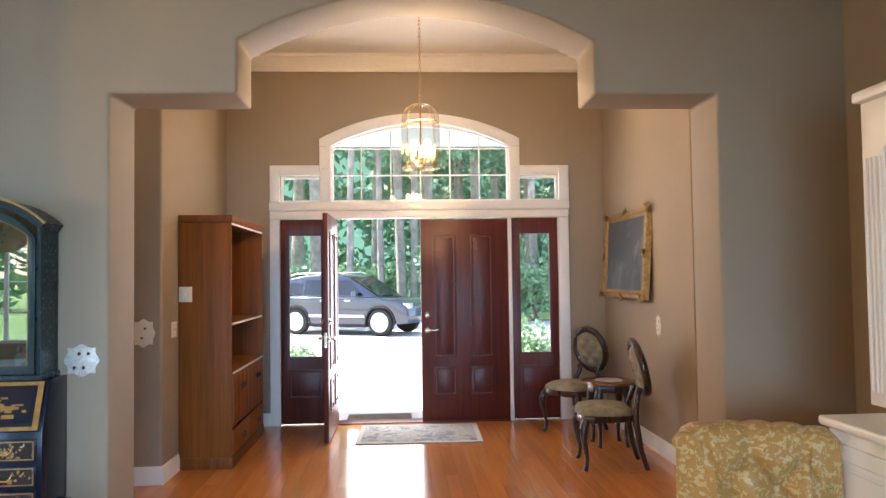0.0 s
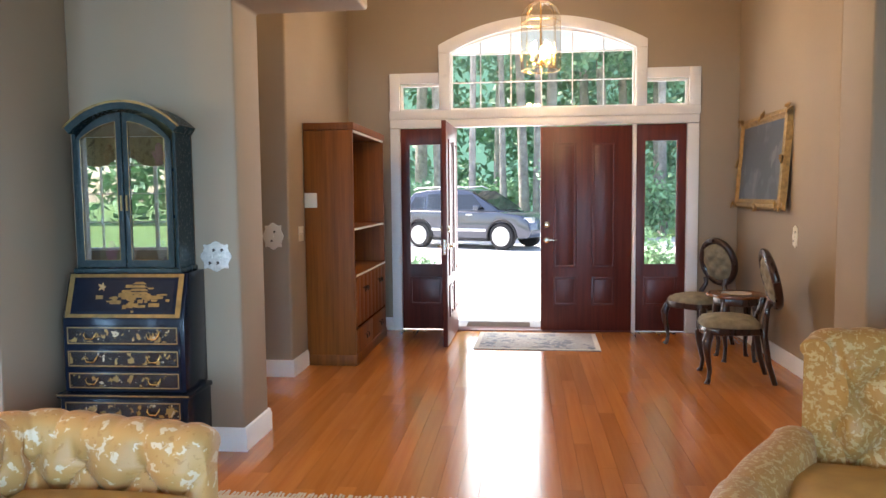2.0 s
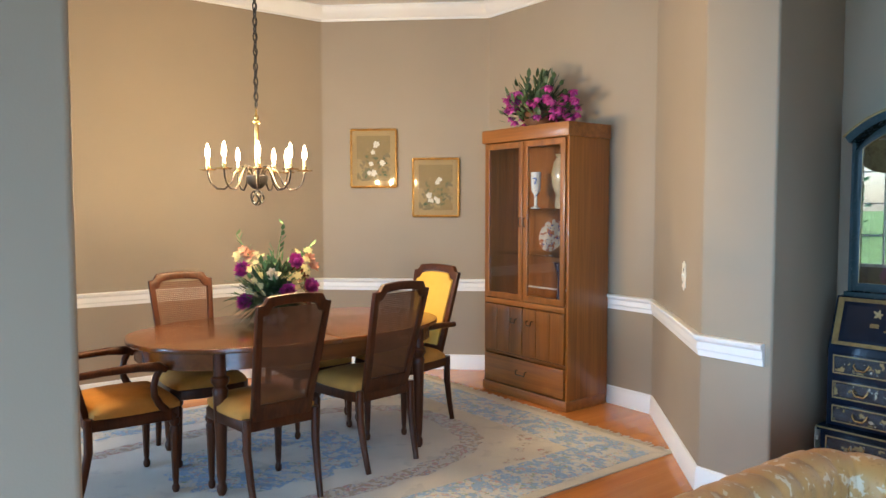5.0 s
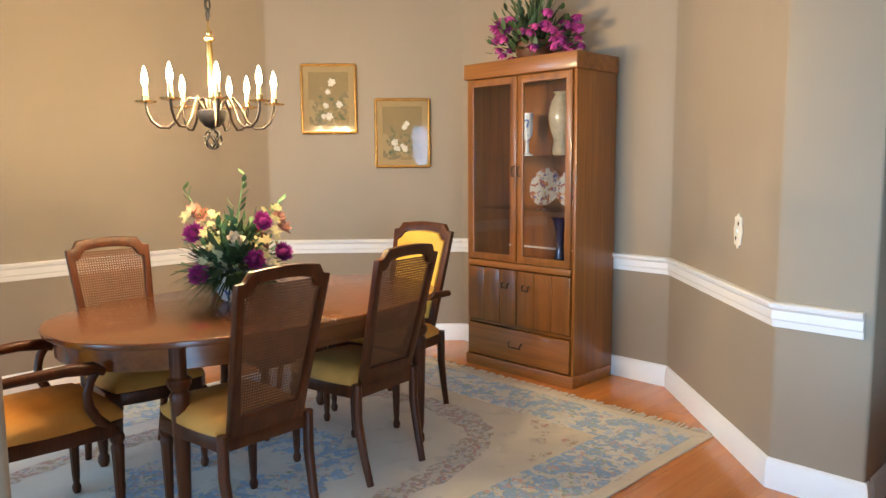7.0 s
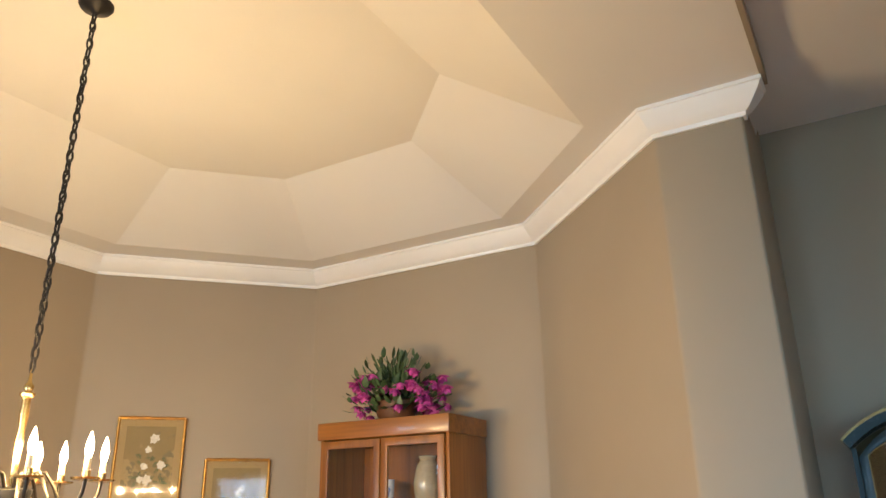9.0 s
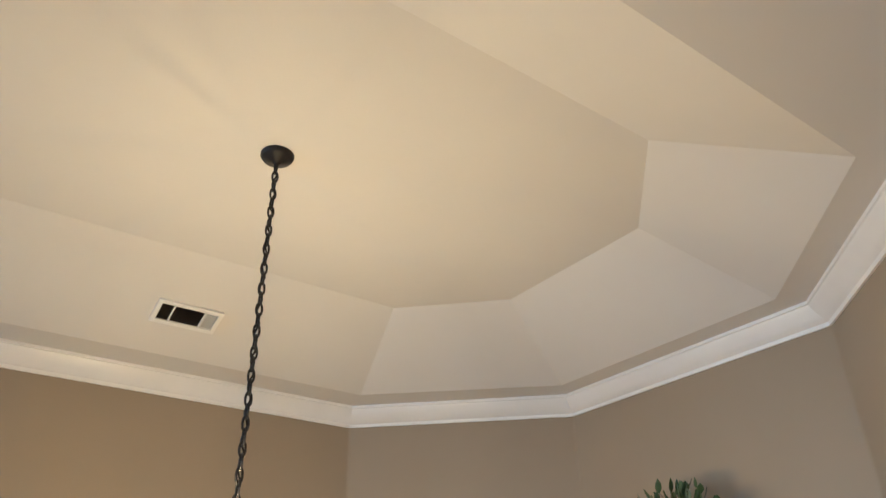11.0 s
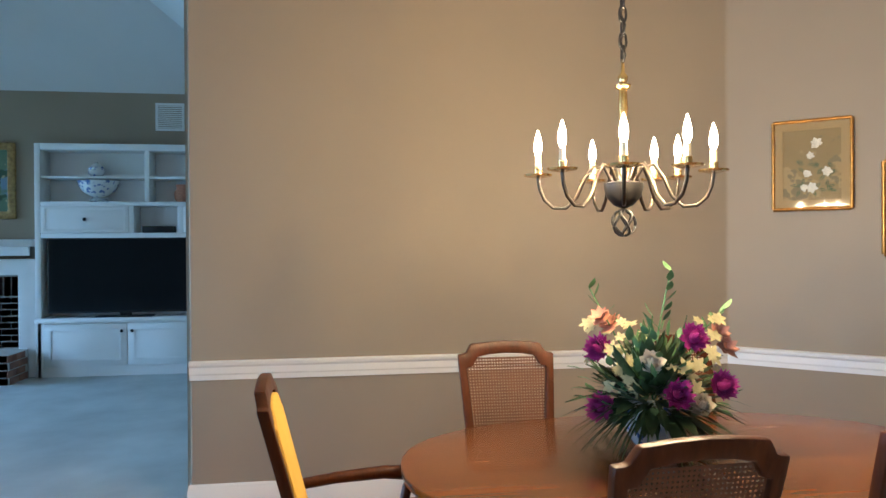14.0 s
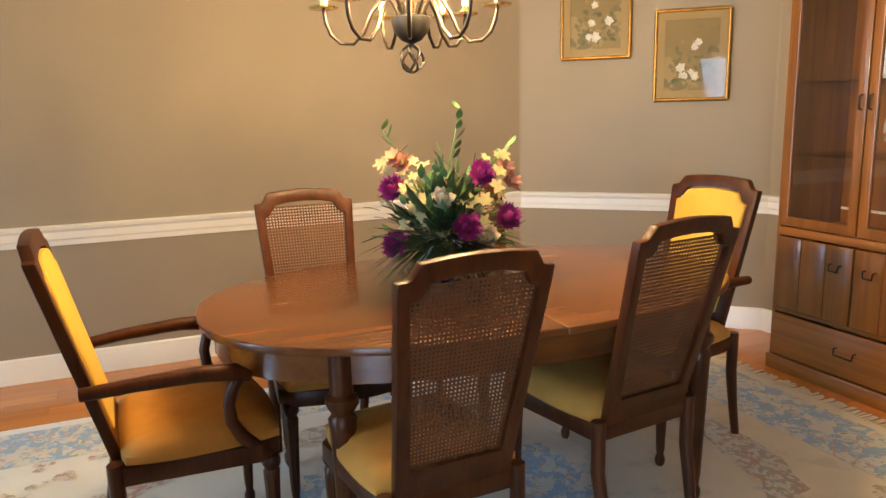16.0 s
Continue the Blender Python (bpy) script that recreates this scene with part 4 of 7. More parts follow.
def china_cabinet():
    t = thing("china_cabinet", "golden oak china cabinet with glass doors and crockery inside", "cabinet", pose(-4.462, 4.222, 0))
    w, d, h = 0.443, 0.215, 2.03
    for s in (-1, 1):
        bm = B()
        box(bm, s * w - 0.011 * (1 + s), s * w + 0.011 * (1 - s), -d + 0.01, d, 0.0, h - 0.1)
        part("side_panel", bm, OAK, t, bevel=0.002)
    bm = B()
    box(bm, -w + 0.022, w - 0.022, d - 0.012, d, 0.02, h - 0.1)
    part("back_panel", bm, OAK, t)
    bm = B()
    box(bm, -w - 0.012, w + 0.012, -d - 0.014, d, h - 0.10, h)
    part("cornice", bm, OAKH, t, bevel=0.006)
    bm = B()
    box(bm, -w - 0.006, w + 0.006, -d - 0.008, d - 0.02, 0.0, 0.075)
    part("plinth", bm, OAKH, t, bevel=0.006)
    bm = B()
    box(bm, -w + 0.023, w - 0.023, -d + 0.02, d - 0.013, 0.70, 0.722)
    box(bm, -w + 0.023, w - 0.023, -d + 0.012, d - 0.013, 0.305, 0.322)
    part("inner_shelf", bm, OAKH, t)
    bm = B()
    box(bm, -w + 0.023, w - 0.023, -d - 0.004, -d + 0.012, 0.695, 0.735)
    part("waist_rail", bm, OAKH, t, bevel=0.003)
    for z in (1.08, 1.42):
        bm = B()
        box(bm, -w + 0.023, w - 0.023, -d + 0.05, d - 0.014, z, z + 0.006)
        part("glass_shelf", bm, GLASS, t, "clear glass shelf")
    for s in (-1, 1):
        x0, x1 = (-w + 0.024, -0.003) if s < 0 else (0.003, w - 0.024)
        bm = B()
        frame_rect(bm, x0, x1, 0.742, h - 0.108, 0.045, -d - 0.008, -d + 0.012)
        g = part("glass_door", bm, OAK, t, bevel=0.004)
        bm = B()
        box(bm, x0 + 0.04, x1 - 0.04, -d + 0.0, -d + 0.004, 0.78, h - 0.15)
        part("pane", bm, GLASS, g, "clear glass pane")
        bm = B()
        tube(bm, [(-s * -0.024, -d - 0.008, 1.36), (-s * -0.024, -d - 0.026, 1.355), (-s * -0.024, -d - 0.026, 1.30), (-s * -0.024, -d - 0.008, 1.295)], 0.004, 6)
        part("handle", bm, BLACKIRON, g, "dark metal handle", smooth=60)
        bm = B()
        n = 3
        for k in range(n):
            a = x0 + (x1 - x0) * k / n
            box(bm, a + 0.001, a + (x1 - x0) / n - 0.001, -d - 0.008, -d + 0.010, 0.33, 0.688)
        g = part("plank_door", bm, OAK, t, bevel=0.003)
        pull(g, s * 0.085, -d - 0.008, 0.60)
    bm = B()
    box(bm, -w + 0.024, w - 0.024, -d - 0.008, -d + 0.010, 0.085, 0.298)
    g = part("drawer_front", bm, OAKH, t, bevel=0.004)
    pull(g, 0.0, -d - 0.008, 0.215, 0.10)
    return t


china_cabinet()


def vessel(name, label, profile, mat, x, y, z, cat="vase", tilt=0.0):
    bm = B()
    lathe(bm, profile, 24)
    ob = part(name, bm, mat, smooth=50)
    ob.matrix_basis = pose(x, y, z, tilt)
    return tagged(ob, label, cat)


STONEWARE = plain("buff_glaze", (0.36, 0.31, 0.22), 0.2, vary=0.2, scale=14, relief=0.02, coat=0.3)
vessel("tall_vase", "tall pale ceramic vase on the glass shelf", [(0.05, 0), (0.06, 0.02), (0.05, 0.1), (0.075, 0.17), (0.085, 0.25), (0.07, 0.34), (0.045, 0.38), (0.06, 0.40), (0.05, 0.405)], STONEWARE, -4.30, 4.25, 1.427)
vessel("glass_goblet", "blue glass goblet on the shelf", [(0.04, 0), (0.04, 0.006), (0.012, 0.02), (0.012, 0.10), (0.035, 0.14), (0.04, 0.28), (0.037, 0.28)], BLUEWARE, -4.58, 4.25, 1.427)
vessel("dark_vase", "slender dark blue glazed vase in the cabinet", [(0.045, 0), (0.04, 0.02), (0.025, 0.12), (0.03, 0.22), (0.055, 0.30), (0.065, 0.31), (0.05, 0.31)], DARKVASE, -4.28, 4.22, 0.723)
IMARI = patterned("rust_and_blue_porcelain", (0.44, 0.40, 0.34), [((0.30, 0.10, 0.05), 26, 0.54), ((0.05, 0.07, 0.20), 38, 0.58)], rough=0.18, sheen=0, relief=0, scale=30)
for x, mt in ((-4.50, IMARI), (-4.28, IMARI)):
    vessel("dinner_plate", "decorated porcelain plate stood upright on the shelf", [(0.03, 0.0), (0.08, 0.004), (0.125, 0.016), (0.128, 0.02), (0.08, 0.010), (0.03, 0.006)], mt, x, 4.36, 1.216, "plate", 76)


# ---- pictures on the angled wall ----
DULLGLASS = glass("picture_glass", (1, 1, 1), 0.04, -0.024)
def bamboo_picture(along, z, w, h, seed):
    rnd = random.Random(seed)
    dx, dy = 0.678, 0.735
    x, y = A[0] + dx * along + 0.735 * 0.02, A[1] + dy * along - 0.678 * 0.02
    t = thing("flower_painting", "gold bamboo framed painting of white flowers", "picture", pose(x, y, z, 0, 0, math.degrees(math.atan2(dy, dx))), "pair of flower paintings")
    bm = B()
    for p, q in (((-w / 2, -h / 2), (w / 2, -h / 2)), ((w / 2, -h / 2), (w / 2, h / 2)), ((w / 2, h / 2), (-w / 2, h / 2)), ((-w / 2, h / 2), (-w / 2, -h / 2))):
        n = 26
        pts = [(p[0] + (q[0] - p[0]) * i / n, 0, p[1] + (q[1] - p[1]) * i / n) for i in range(n + 1)]
        tube(bm, pts, 0.011, 8, [1.18 if i % 5 == 0 else 1.0 for i in range(n + 1)])
    part("frame", bm, GILT, t, "knuckled gilt bamboo frame", smooth=60)
    bm = B()
    frame_rect(bm, -w / 2 + 0.006, w / 2 - 0.006, -h / 2 + 0.006, h / 2 - 0.006, 0.045, -0.004, 0.014)
    part("mat", bm, MATBOARD, t)
    bm = B()
    box(bm, -w / 2 + 0.03, w / 2 - 0.03, 0.003, 0.016, -h / 2 + 0.03, h / 2 - 0.03)
    part("canvas", bm, CANVAS_GOLD, t)
    for k in range(7):
        bm = B()
        cx, cz = (rnd.uniform(-0.08, 0.09), rnd.uniform(-h * 0.28, -0.02)) if k < 5 else (rnd.uniform(-0.06, 0.06), rnd.uniform(0.04, h * 0.26))
        r = rnd.uniform(0.018, 0.034)
        blossom(bm, (cx, 0.001, cz), (0, -1, 0), r, 1, 6, rnd, 0.8, 0.02)
        part("painted_flower", bm, PETAL_WHITE, t)
    bm = B()
    for k in range(26):
        a = rnd.uniform(0, 6.283)
        petal(bm, (rnd.uniform(-0.09, 0.1), 0.0022, rnd.uniform(-h * 0.3, 0.02)), (math.cos(a), 0, math.sin(a)), (0, -1, 0), 0.04, 0.016, 0.0)
    part("painted_leaves", bm, LEAF, t)
    bm = B()
    box(bm, -w / 2 + 0.012, w / 2 - 0.012, -0.0065, -0.0045, -h / 2 + 0.012, h / 2 - 0.012)
    part("glazing", bm, DULLGLASS, t, "clear picture glass")


bamboo_picture(0.465, 1.867, 0.40, 0.50, 4)
bamboo_picture(1.015, 1.61, 0.40, 0.50, 9)

# ---- dining room mouldings ----
CROWN = [(0, 0), (0.012, 0), (0.016, 0.018), (0.028, 0.024), (0.05, 0.045), (0.085, 0.085), (0.092, 0.10), (0.10, 0.104), (0.10, 0.12), (0, 0.12)]
RAIL = [(0, -0.105), (0.012, -0.105), (0.014, -0.078), (0.020, -0.070), (0.020, -0.035), (0.034, -0.022), (0.038, -0.006), (0.030, 0.0), (0, 0.0)]
BASE = [(0, 0), (0.016, 0), (0.016, 0.10), (0.012, 0.108), (0.011, 0.122), (0.004, 0.132), (0, 0.132)]
loop = [(-6.52, 0.243), WEND, A, Bc, Cc, Dc, (-2.265, 3.485), (-2.265, 3.52)]
bm = B()
sweep(bm, [(x, y, SOF - 0.121) for x, y in loop], CROWN)
fixed("crown_moulding", bm, TRIM, "white stepped crown moulding", "moulding", smooth=30)
bm = B()
sweep(bm, [(x, y, 0.805) for x, y in loop[1:6] + [(-2.30, 3.485)]], RAIL)
fixed("chair_rail", bm, TRIM, "white moulded chair rail", "moulding", smooth=30)
bm = B()
sweep(bm, [(x, y, 0.0) for x, y in loop], BASE)
fixed("baseboard", bm, TRIM, "white moulded baseboard", "baseboard", smooth=30)

# ---- ceiling vent ----
v0 = Vector((-5.735, 2.03, 3.303 - 0.006))
slope = math.degrees(math.atan2(3.45 - SOF, 0.73))
vent = thing("ceiling_vent", "white metal ceiling air vent with shade coloured into its slats", "vent", pose(v0.x, v0.y, v0.z, 0, -slope, 0))
bm = B()
ring_prism(bm, rect(-0.085, 0.085, -0.17, 0.17), rect(-0.06, 0.06, -0.145, 0.145), -0.012, 0.002, pose(0, 0, 0, 90) @ pose(0, 0, 0))
part("frame", bm, WHITE, vent, bevel=0.002)
bm = B()
box(bm, -0.062, 0.062, -0.147, 0.147, 0.004, 0.006)
part("backing", bm, BLACKIRON, vent)
# shade between the slats is put into their colour: middle and one side dark
for k in range(11):
    bm = B()
    x = -0.055 + 0.011 * k
    box(bm, -0.0035, 0.0035, -0.075, 0.075, -0.001, 0.001, pose(x, 0, -0.004, 0, 30, 0))
    part("slat", bm, PEWTER, vent)
for s in (-1, 1):
    bm = B()
    box(bm, -0.06, 0.06, s * 0.08 - 0.004, s * 0.08 + 0.004, -0.009, 0.003)
    part("divider", bm, WHITE, vent)
    for k in range(6):
        bm = B()
        box(bm, -0.06, 0.06, s * (0.09 + 0.0095 * k) - 0.002, s * (0.09 + 0.0095 * k) + 0.002, -0.006, 0.001)
        # light copy on the brighter side, dark copy on the shaded side
        part("slat", bm, WHITE if s > 0 else PEWTER, vent)


def wall_plate(label, m, w=0.075, h=0.118, ornate=False, mat=None, toggles=1):
    t = thing("switch_plate", label, "switch", m)
    bm = B()
    if ornate:
        pts = []
        for i in range(48):
            a = 2 * math.pi * i / 48
            k = 1 + 0.09 * math.cos(8 * a) + 0.03 * math.cos(16 * a)
            pts.append((w / 2 * k * math.copysign(abs(math.cos(a)) ** 0.7, math.cos(a)), h / 2 * k * math.copysign(abs(math.sin(a)) ** 0.7, math.sin(a))))
        prism(bm, pts, -0.007, 0.0, "y")
    else:
        box(bm, -w / 2, w / 2, -0.006, 0, -h / 2, h / 2)
    part("plate", bm, mat or PLATE, t, bevel=0.0025)
    for k in range(toggles):
        bm = B()
        x = (k - (toggles - 1) / 2) * 0.046
        box(bm, x - 0.005, x + 0.005, -0.016, -0.005, -0.010, 0.010)
        part("toggle", bm, mat or PLATE, t, bevel=0.002)
        if ornate:
            for s in (-1, 1):
                bm = B()
                blossom(bm, (x + s * 0.012, -0.0078, s * 0.035), (0, -1, 0), 0.012, 1, 6, random.Random(2), 0.6, 0.0)
                part("scroll", bm, PEWTER, t)
    return t


wall_plate("ornate ivory switch plate on the angled dining wall", pose(-2.925, 3.767, 1.06, 0, 0, -44.3), 0.085, 0.15, True, PLATE, 1)
# ---- entrance: frames, doors and windows ----
TAN = plain("tan_paint", (0.40, 0.335, 0.275), 0.62)
SILVER = plain("dull_silver_cast", (0.62, 0.60, 0.55), 0.4, 0.35, vary=0.2, scale=60, fine=120, relief=0.6)
# glow of the two unseen lights added in the side halls
HALLFILL = glow("hall_fill_glow", (1.0, 0.76, 0.47), 12.0)
CHROME = plain("polished_nickel", (0.72, 0.66, 0.55), 0.18, 1.0, vary=0.05, relief=0)
ent = thing("entrance_surround", "white moulded surround of the front door and windows", "door surround")
TY0, TY1 = DY - 0.028, DY + 0.03


def trim_box(x0, x1, z0, z1, y0=TY0, y1=TY1, name="casing"):
    bm = B()
    box(bm, x0, x1, y0, y1, z0, z1)
    part(name, bm, TRIM, ent, bevel=0.006)


trim_box(-1.145, -1.045, 0, 2.085)
trim_box(1.815, 1.925, 0, 2.085)
trim_box(-1.145, 1.925, 2.087, 2.170, TY0 - 0.004)
trim_box(-1.150, 1.935, 2.172, 2.262, TY0 - 0.012)
trim_box(-1.145, -1.045, 2.264, 2.64)
trim_box(1.828, 1.935, 2.264, 2.63)
trim_box(-1.043, -0.642, 2.535, 2.64)
trim_box(1.425, 1.826, 2.530, 2.63)
for x0, x1 in ((-0.640, -0.525), (1.315, 1.423)):
    trim_box(x0, x1, 2.264, 2.83)
    bm = B()
    blossom(bm, ((x0 + x1) / 2, TY0 - 0.002, 2.60), (0, -1, 0), 0.03, 1, 8, random.Random(1), 0.7, 0.1)
    part("rosette", bm, TRIM, ent)
bm = B()
o = [(-0.640, 2.832)] + arc(-0.640, 1.423, 2.912, 3.175, 24) + [(1.423, 2.832)]
i_ = [(-0.525, 2.832)] + arc(-0.525, 1.315, 2.834, 3.07, 24) + [(1.315, 2.832)]
n = len(o)
for a, b in ((0, n - 1),):
    va = [[bm.verts.new((x, y, z)) for x, z in pts] for pts in (o, i_) for y in (TY0, TY1)]
    oa, ob_, ia, ib = va
    for k in range(n - 1):
        bm.faces.new((oa[k], oa[k + 1], ia[k + 1], ia[k]))
        bm.faces.new((ob_[k + 1], ob_[k], ib[k], ib[k + 1]))
        bm.faces.new((oa[k + 1], oa[k], ob_[k], ob_[k + 1]))
        bm.faces.new((ia[k], ia[k + 1], ib[k + 1], ib[k]))
part("arch_casing", bm, TRIM, ent, bevel=0.006)
trim_box(1.288, 1.326, 0, 2.085, name="mullion")
trim_box(-0.545, -0.515, 0, 2.085, DY + 0.01, DY + 0.12, "mullion")


def glazing(name, label, x0, x1, z0, ztop, zmid, cols, rows):
    """A window with glazing bars; its head is arched when ztop is above zmid."""
    t = thing(name, label, "window")
    t["kind"] = "structure"
    head = arc(x0, x1, zmid, ztop, 20) if ztop > zmid else [(x0, zmid), (x1, zmid)]
    w = 0.022
    hin = arc(x0 + w, x1 - w, zmid, ztop - w, 20) if ztop > zmid else [(x0 + w, zmid - w), (x1 - w, zmid - w)]
    bm = B()
    ring_prism(bm, [(x1, z0), (x0, z0)] + head, [(x1 - w, z0 + w), (x0 + w, z0 + w)] + hin, DY + 0.035, DY + 0.075)
    part("window_frame", bm, TRIM, t)
    bm = B()
    prism(bm, [(x1 - 0.01, z0 + 0.01), (x0 + 0.01, z0 + 0.01)] + [(min(max(x, x0 + 0.01), x1 - 0.01), z - 0.01) for x, z in head], DY + 0.052, DY + 0.056, "y")
    g = part("pane", bm, GLASS, t)
    g.visible_shadow = False
    for k in range(1, cols):
        x = x0 + (x1 - x0) * k / cols
        zt = zmid
        for (a, za), (b, zb) in zip(head, head[1:]):
            if a <= x <= b and b > a:
                zt = za + (zb - za) * (x - a) / (b - a)
        bm = B()
        box(bm, x - 0.006, x + 0.006, DY + 0.044, DY + 0.064, z0 + w, zt - 0.012)
        part("glazing_bar", bm, TRIM, t)
    for z in rows:
        bm = B()
        box(bm, x0 + w, x1 - w, DY + 0.045, DY + 0.063, z - 0.006, z + 0.006)
        part("glazing_bar", bm, TRIM, t)
    return t


glazing("window_1", "arched fanlight window with white glazing bars", -0.525, 1.315, 2.264, 3.065, 2.835, 6, (2.54, 2.82))
glazing("window_2", "small clear window beside the fanlight", -1.04, -0.578, 2.264, 2.533, 2.533, 1, ())
glazing("window_3", "small clear window beside the fanlight", 1.368, 1.826, 2.264, 2.528, 2.528, 1, ())


def raised_panel(parent, x0, x1, z0, z1, y, s=-1):
    """A raised and fielded panel on a face at y."""
    bm = B()
    ring_prism(bm, rect(x0, x1, z0, z1), rect(x0 + 0.022, x1 - 0.022, z0 + 0.022, z1 - 0.022), y, y + s * 0.012)
    a, b = rect(x0 + 0.03, x1 - 0.03, z0 + 0.03, z1 - 0.03), rect(x0 + 0.06, x1 - 0.06, z0 + 0.06, z1 - 0.06)
    va, vb = [bm.verts.new((x, y, z)) for x, z in a], [bm.verts.new((x, y + s * 0.010, z)) for x, z in b]
    for k in range(4):
        j = (k + 1) % 4
        bm.faces.new((va[k], va[j], vb[j], vb[k]))
    bm.faces.new(vb)
    part("panel", bm, MAHOGANY, parent, bevel=0.002)


def lever(parent, x, y, z, s=-1, turn=1):
    bm = B()
    lathe(bm, [(0.03, 0), (0.03, 0.006), (0.012, 0.012), (0.012, 0.045)], 18, pose(x, y, z, 90 if s < 0 else -90))
    tube(bm, [(x, y + s * 0.045, z), (x + turn * 0.03, y + s * 0.05, z + 0.006), (x + turn * 0.075, y + s * 0.05, z), (x + turn * 0.105, y + s * 0.048, z + 0.008)], 0.008, 8, [1, 1.1, 0.8, 1.0])
    part("lever_handle", bm, CHROME, parent, "brass lever handle", smooth=60)
    bm = B()
    lathe(bm, [(0.032, 0), (0.032, 0.008), (0.024, 0.014), (0.010, 0.016), (0.010, 0.03)], 18, pose(x, y, z + 0.158, 90 if s < 0 else -90))
    part("deadbolt", bm, CHROME, parent, "round brass deadbolt", smooth=50)


def door_leaf(name, label, m, handle_x, both=False):
    """A six-foot-eight mahogany leaf, 0.905 wide, hinged at x=0, its face at y=0."""
    d = thing(name, label, "door", m)
    d["kind"] = "structure"
    bm = B()
    box(bm, 0.0, 0.905, 0.0, 0.044, 0.012, 2.075)
    part("leaf", bm, MAHOGANY, d, bevel=0.003)
    for y, s in ((0.0, -1), (0.044, 1)):
        for x0, x1 in ((0.165, 0.395), (0.545, 0.775)):
            raised_panel(d, x0, x1, 0.655, 1.915, y, s)
            raised_panel(d, x0, x1, 0.27, 0.56, y, s)
    t = -1 if handle_x > 0.45 else 1
    lever(d, handle_x, 0.0, 0.935, -1, t)
    if both:
        lever(d, handle_x, 0.044, 0.935, 1, t)
        bm = B()
        box(bm, 0.902, 0.907, 0.008, 0.036, 0.86, 1.0)
        part("latch_plate", bm, CHROME, d)
    for z in (0.25, 1.05, 1.82):
        bm = B()
        lathe(bm, [(0.008, 0), (0.008, 0.1), (0.005, 0.108)], 10, pose(0.0, -0.006, z))
        part("hinge", bm, CHROME, d, smooth=50)
    return d


# the shut leaf hangs on the mullion, seen from inside; the other stands open at a right angle
door_leaf("door_1", "closed dark mahogany front door with raised panels", pose(1.288, DY + 0.044, 0, 0, 0, 180) @ pose(0, 0, 0), 0.845, True)
door_leaf("door_2", "open dark mahogany front door leaf, swung inwards", pose(-0.507, DY + 0.02, 0, 0, 0, -91.0), 0.845, True)


def sidelight(x0, x1):
    d = thing("sidelight", "mahogany sidelight with a tall clear pane", "window", group="sidelights")
    d["kind"] = "structure"
    gx0, gx1 = x0 + 0.088, x1 - 0.088
    bm = B()
    ring_prism(bm, rect(x0, x1, 0.012, 2.083), rect(gx0, gx1, 0.69, 1.92), DY + 0.01, DY + 0.055)
    part("stile", bm, MAHOGANY, d, bevel=0.003)
    raised_panel(d, x0 + 0.08, x1 - 0.08, 0.27, 0.56, DY + 0.01)
    bm = B()
    box(bm, gx0 - 0.005, gx1 + 0.005, DY + 0.03, DY + 0.036, 0.685, 1.925)
    g = part("pane", bm, GLASS, d)
    g.visible_shadow = False


sidelight(-1.043, -0.548)
sidelight(1.329, 1.812)
bm = B()
box(bm, -0.515, 1.288, DY - 0.02, DO + 0.02, -0.02, 0.012)
fixed("threshold", bm, MAHOGANY, "wooden door sill", "sill", bevel=0.004)

# foyer mouldings
bm = B()
zc = 3.612
ROOMCROWN = [(0, 0), (0.014, 0), (0.02, 0.03), (0.05, 0.06), (0.10, 0.125), (0.115, 0.13), (0.115, 0.162), (0, 0.162)]
sweep(bm, [(x, y, zc) for x, y in ((-3.99, 5.76), (-1.58, 5.76), (-1.58, DY), (2.30, DY), (2.30, 5.46), (4.39, 5.46))], ROOMCROWN)
fixed("crown_moulding_foyer", bm, TRIM, "white foyer crown moulding", "moulding", smooth=30)
for pts in (((-3.99, 5.76), (-1.58, 5.76), (-1.58, DY), (-1.147, DY)), ((1.927, DY), (2.30, DY), (2.30, 5.46), (4.39, 5.46)),
            ((-2.265, 3.55), (-2.265, WY), (-1.325, WY), (-1.325, WB), (-2.6, WB)), ((4.0, WB), (1.905, WB), (1.905, WY), (2.628, WY), (2.628, 3.2)),
            ((PX, -4.4), (PX, PY), (PX - 0.33, PY), (PX - 0.33, -6.0))):
    bm = B()
    sweep(bm, [(x, y, 0.0) for x, y in pts], BASE)
    fixed("baseboard", bm, TRIM, "white moulded baseboard", "baseboard", smooth=30)

# ---- lantern ----
CLEAR = glass("lantern_glass", (0.97, 0.98, 0.97), 0.0, 0.06)
BULB2 = glow("lit_lantern_bulb", (1.0, 0.70, 0.36), 330.0)
lan = thing("pendant_lantern", "brass and clear glass pendant lantern with lit candle bulbs", "lantern", pose(0.345, 6.0, 0))
bm = B()
lathe(bm, [(0.07, 3.774), (0.07, 3.765), (0.04, 3.745), (0.008, 3.735)], 24)
part("canopy", bm, BRASS, lan, smooth=50)
bm = B()
chain(bm, 0, 0, 2.86, 3.74, 0.02, 0.0024)
part("chain", bm, BRASS, lan, smooth=60)
R, N = 0.148, 8
prof = [(R, 2.345), (R, 2.70), (R * 0.96, 2.76), (R * 0.8, 2.81), (R * 0.5, 2.843), (0.02, 2.853)]
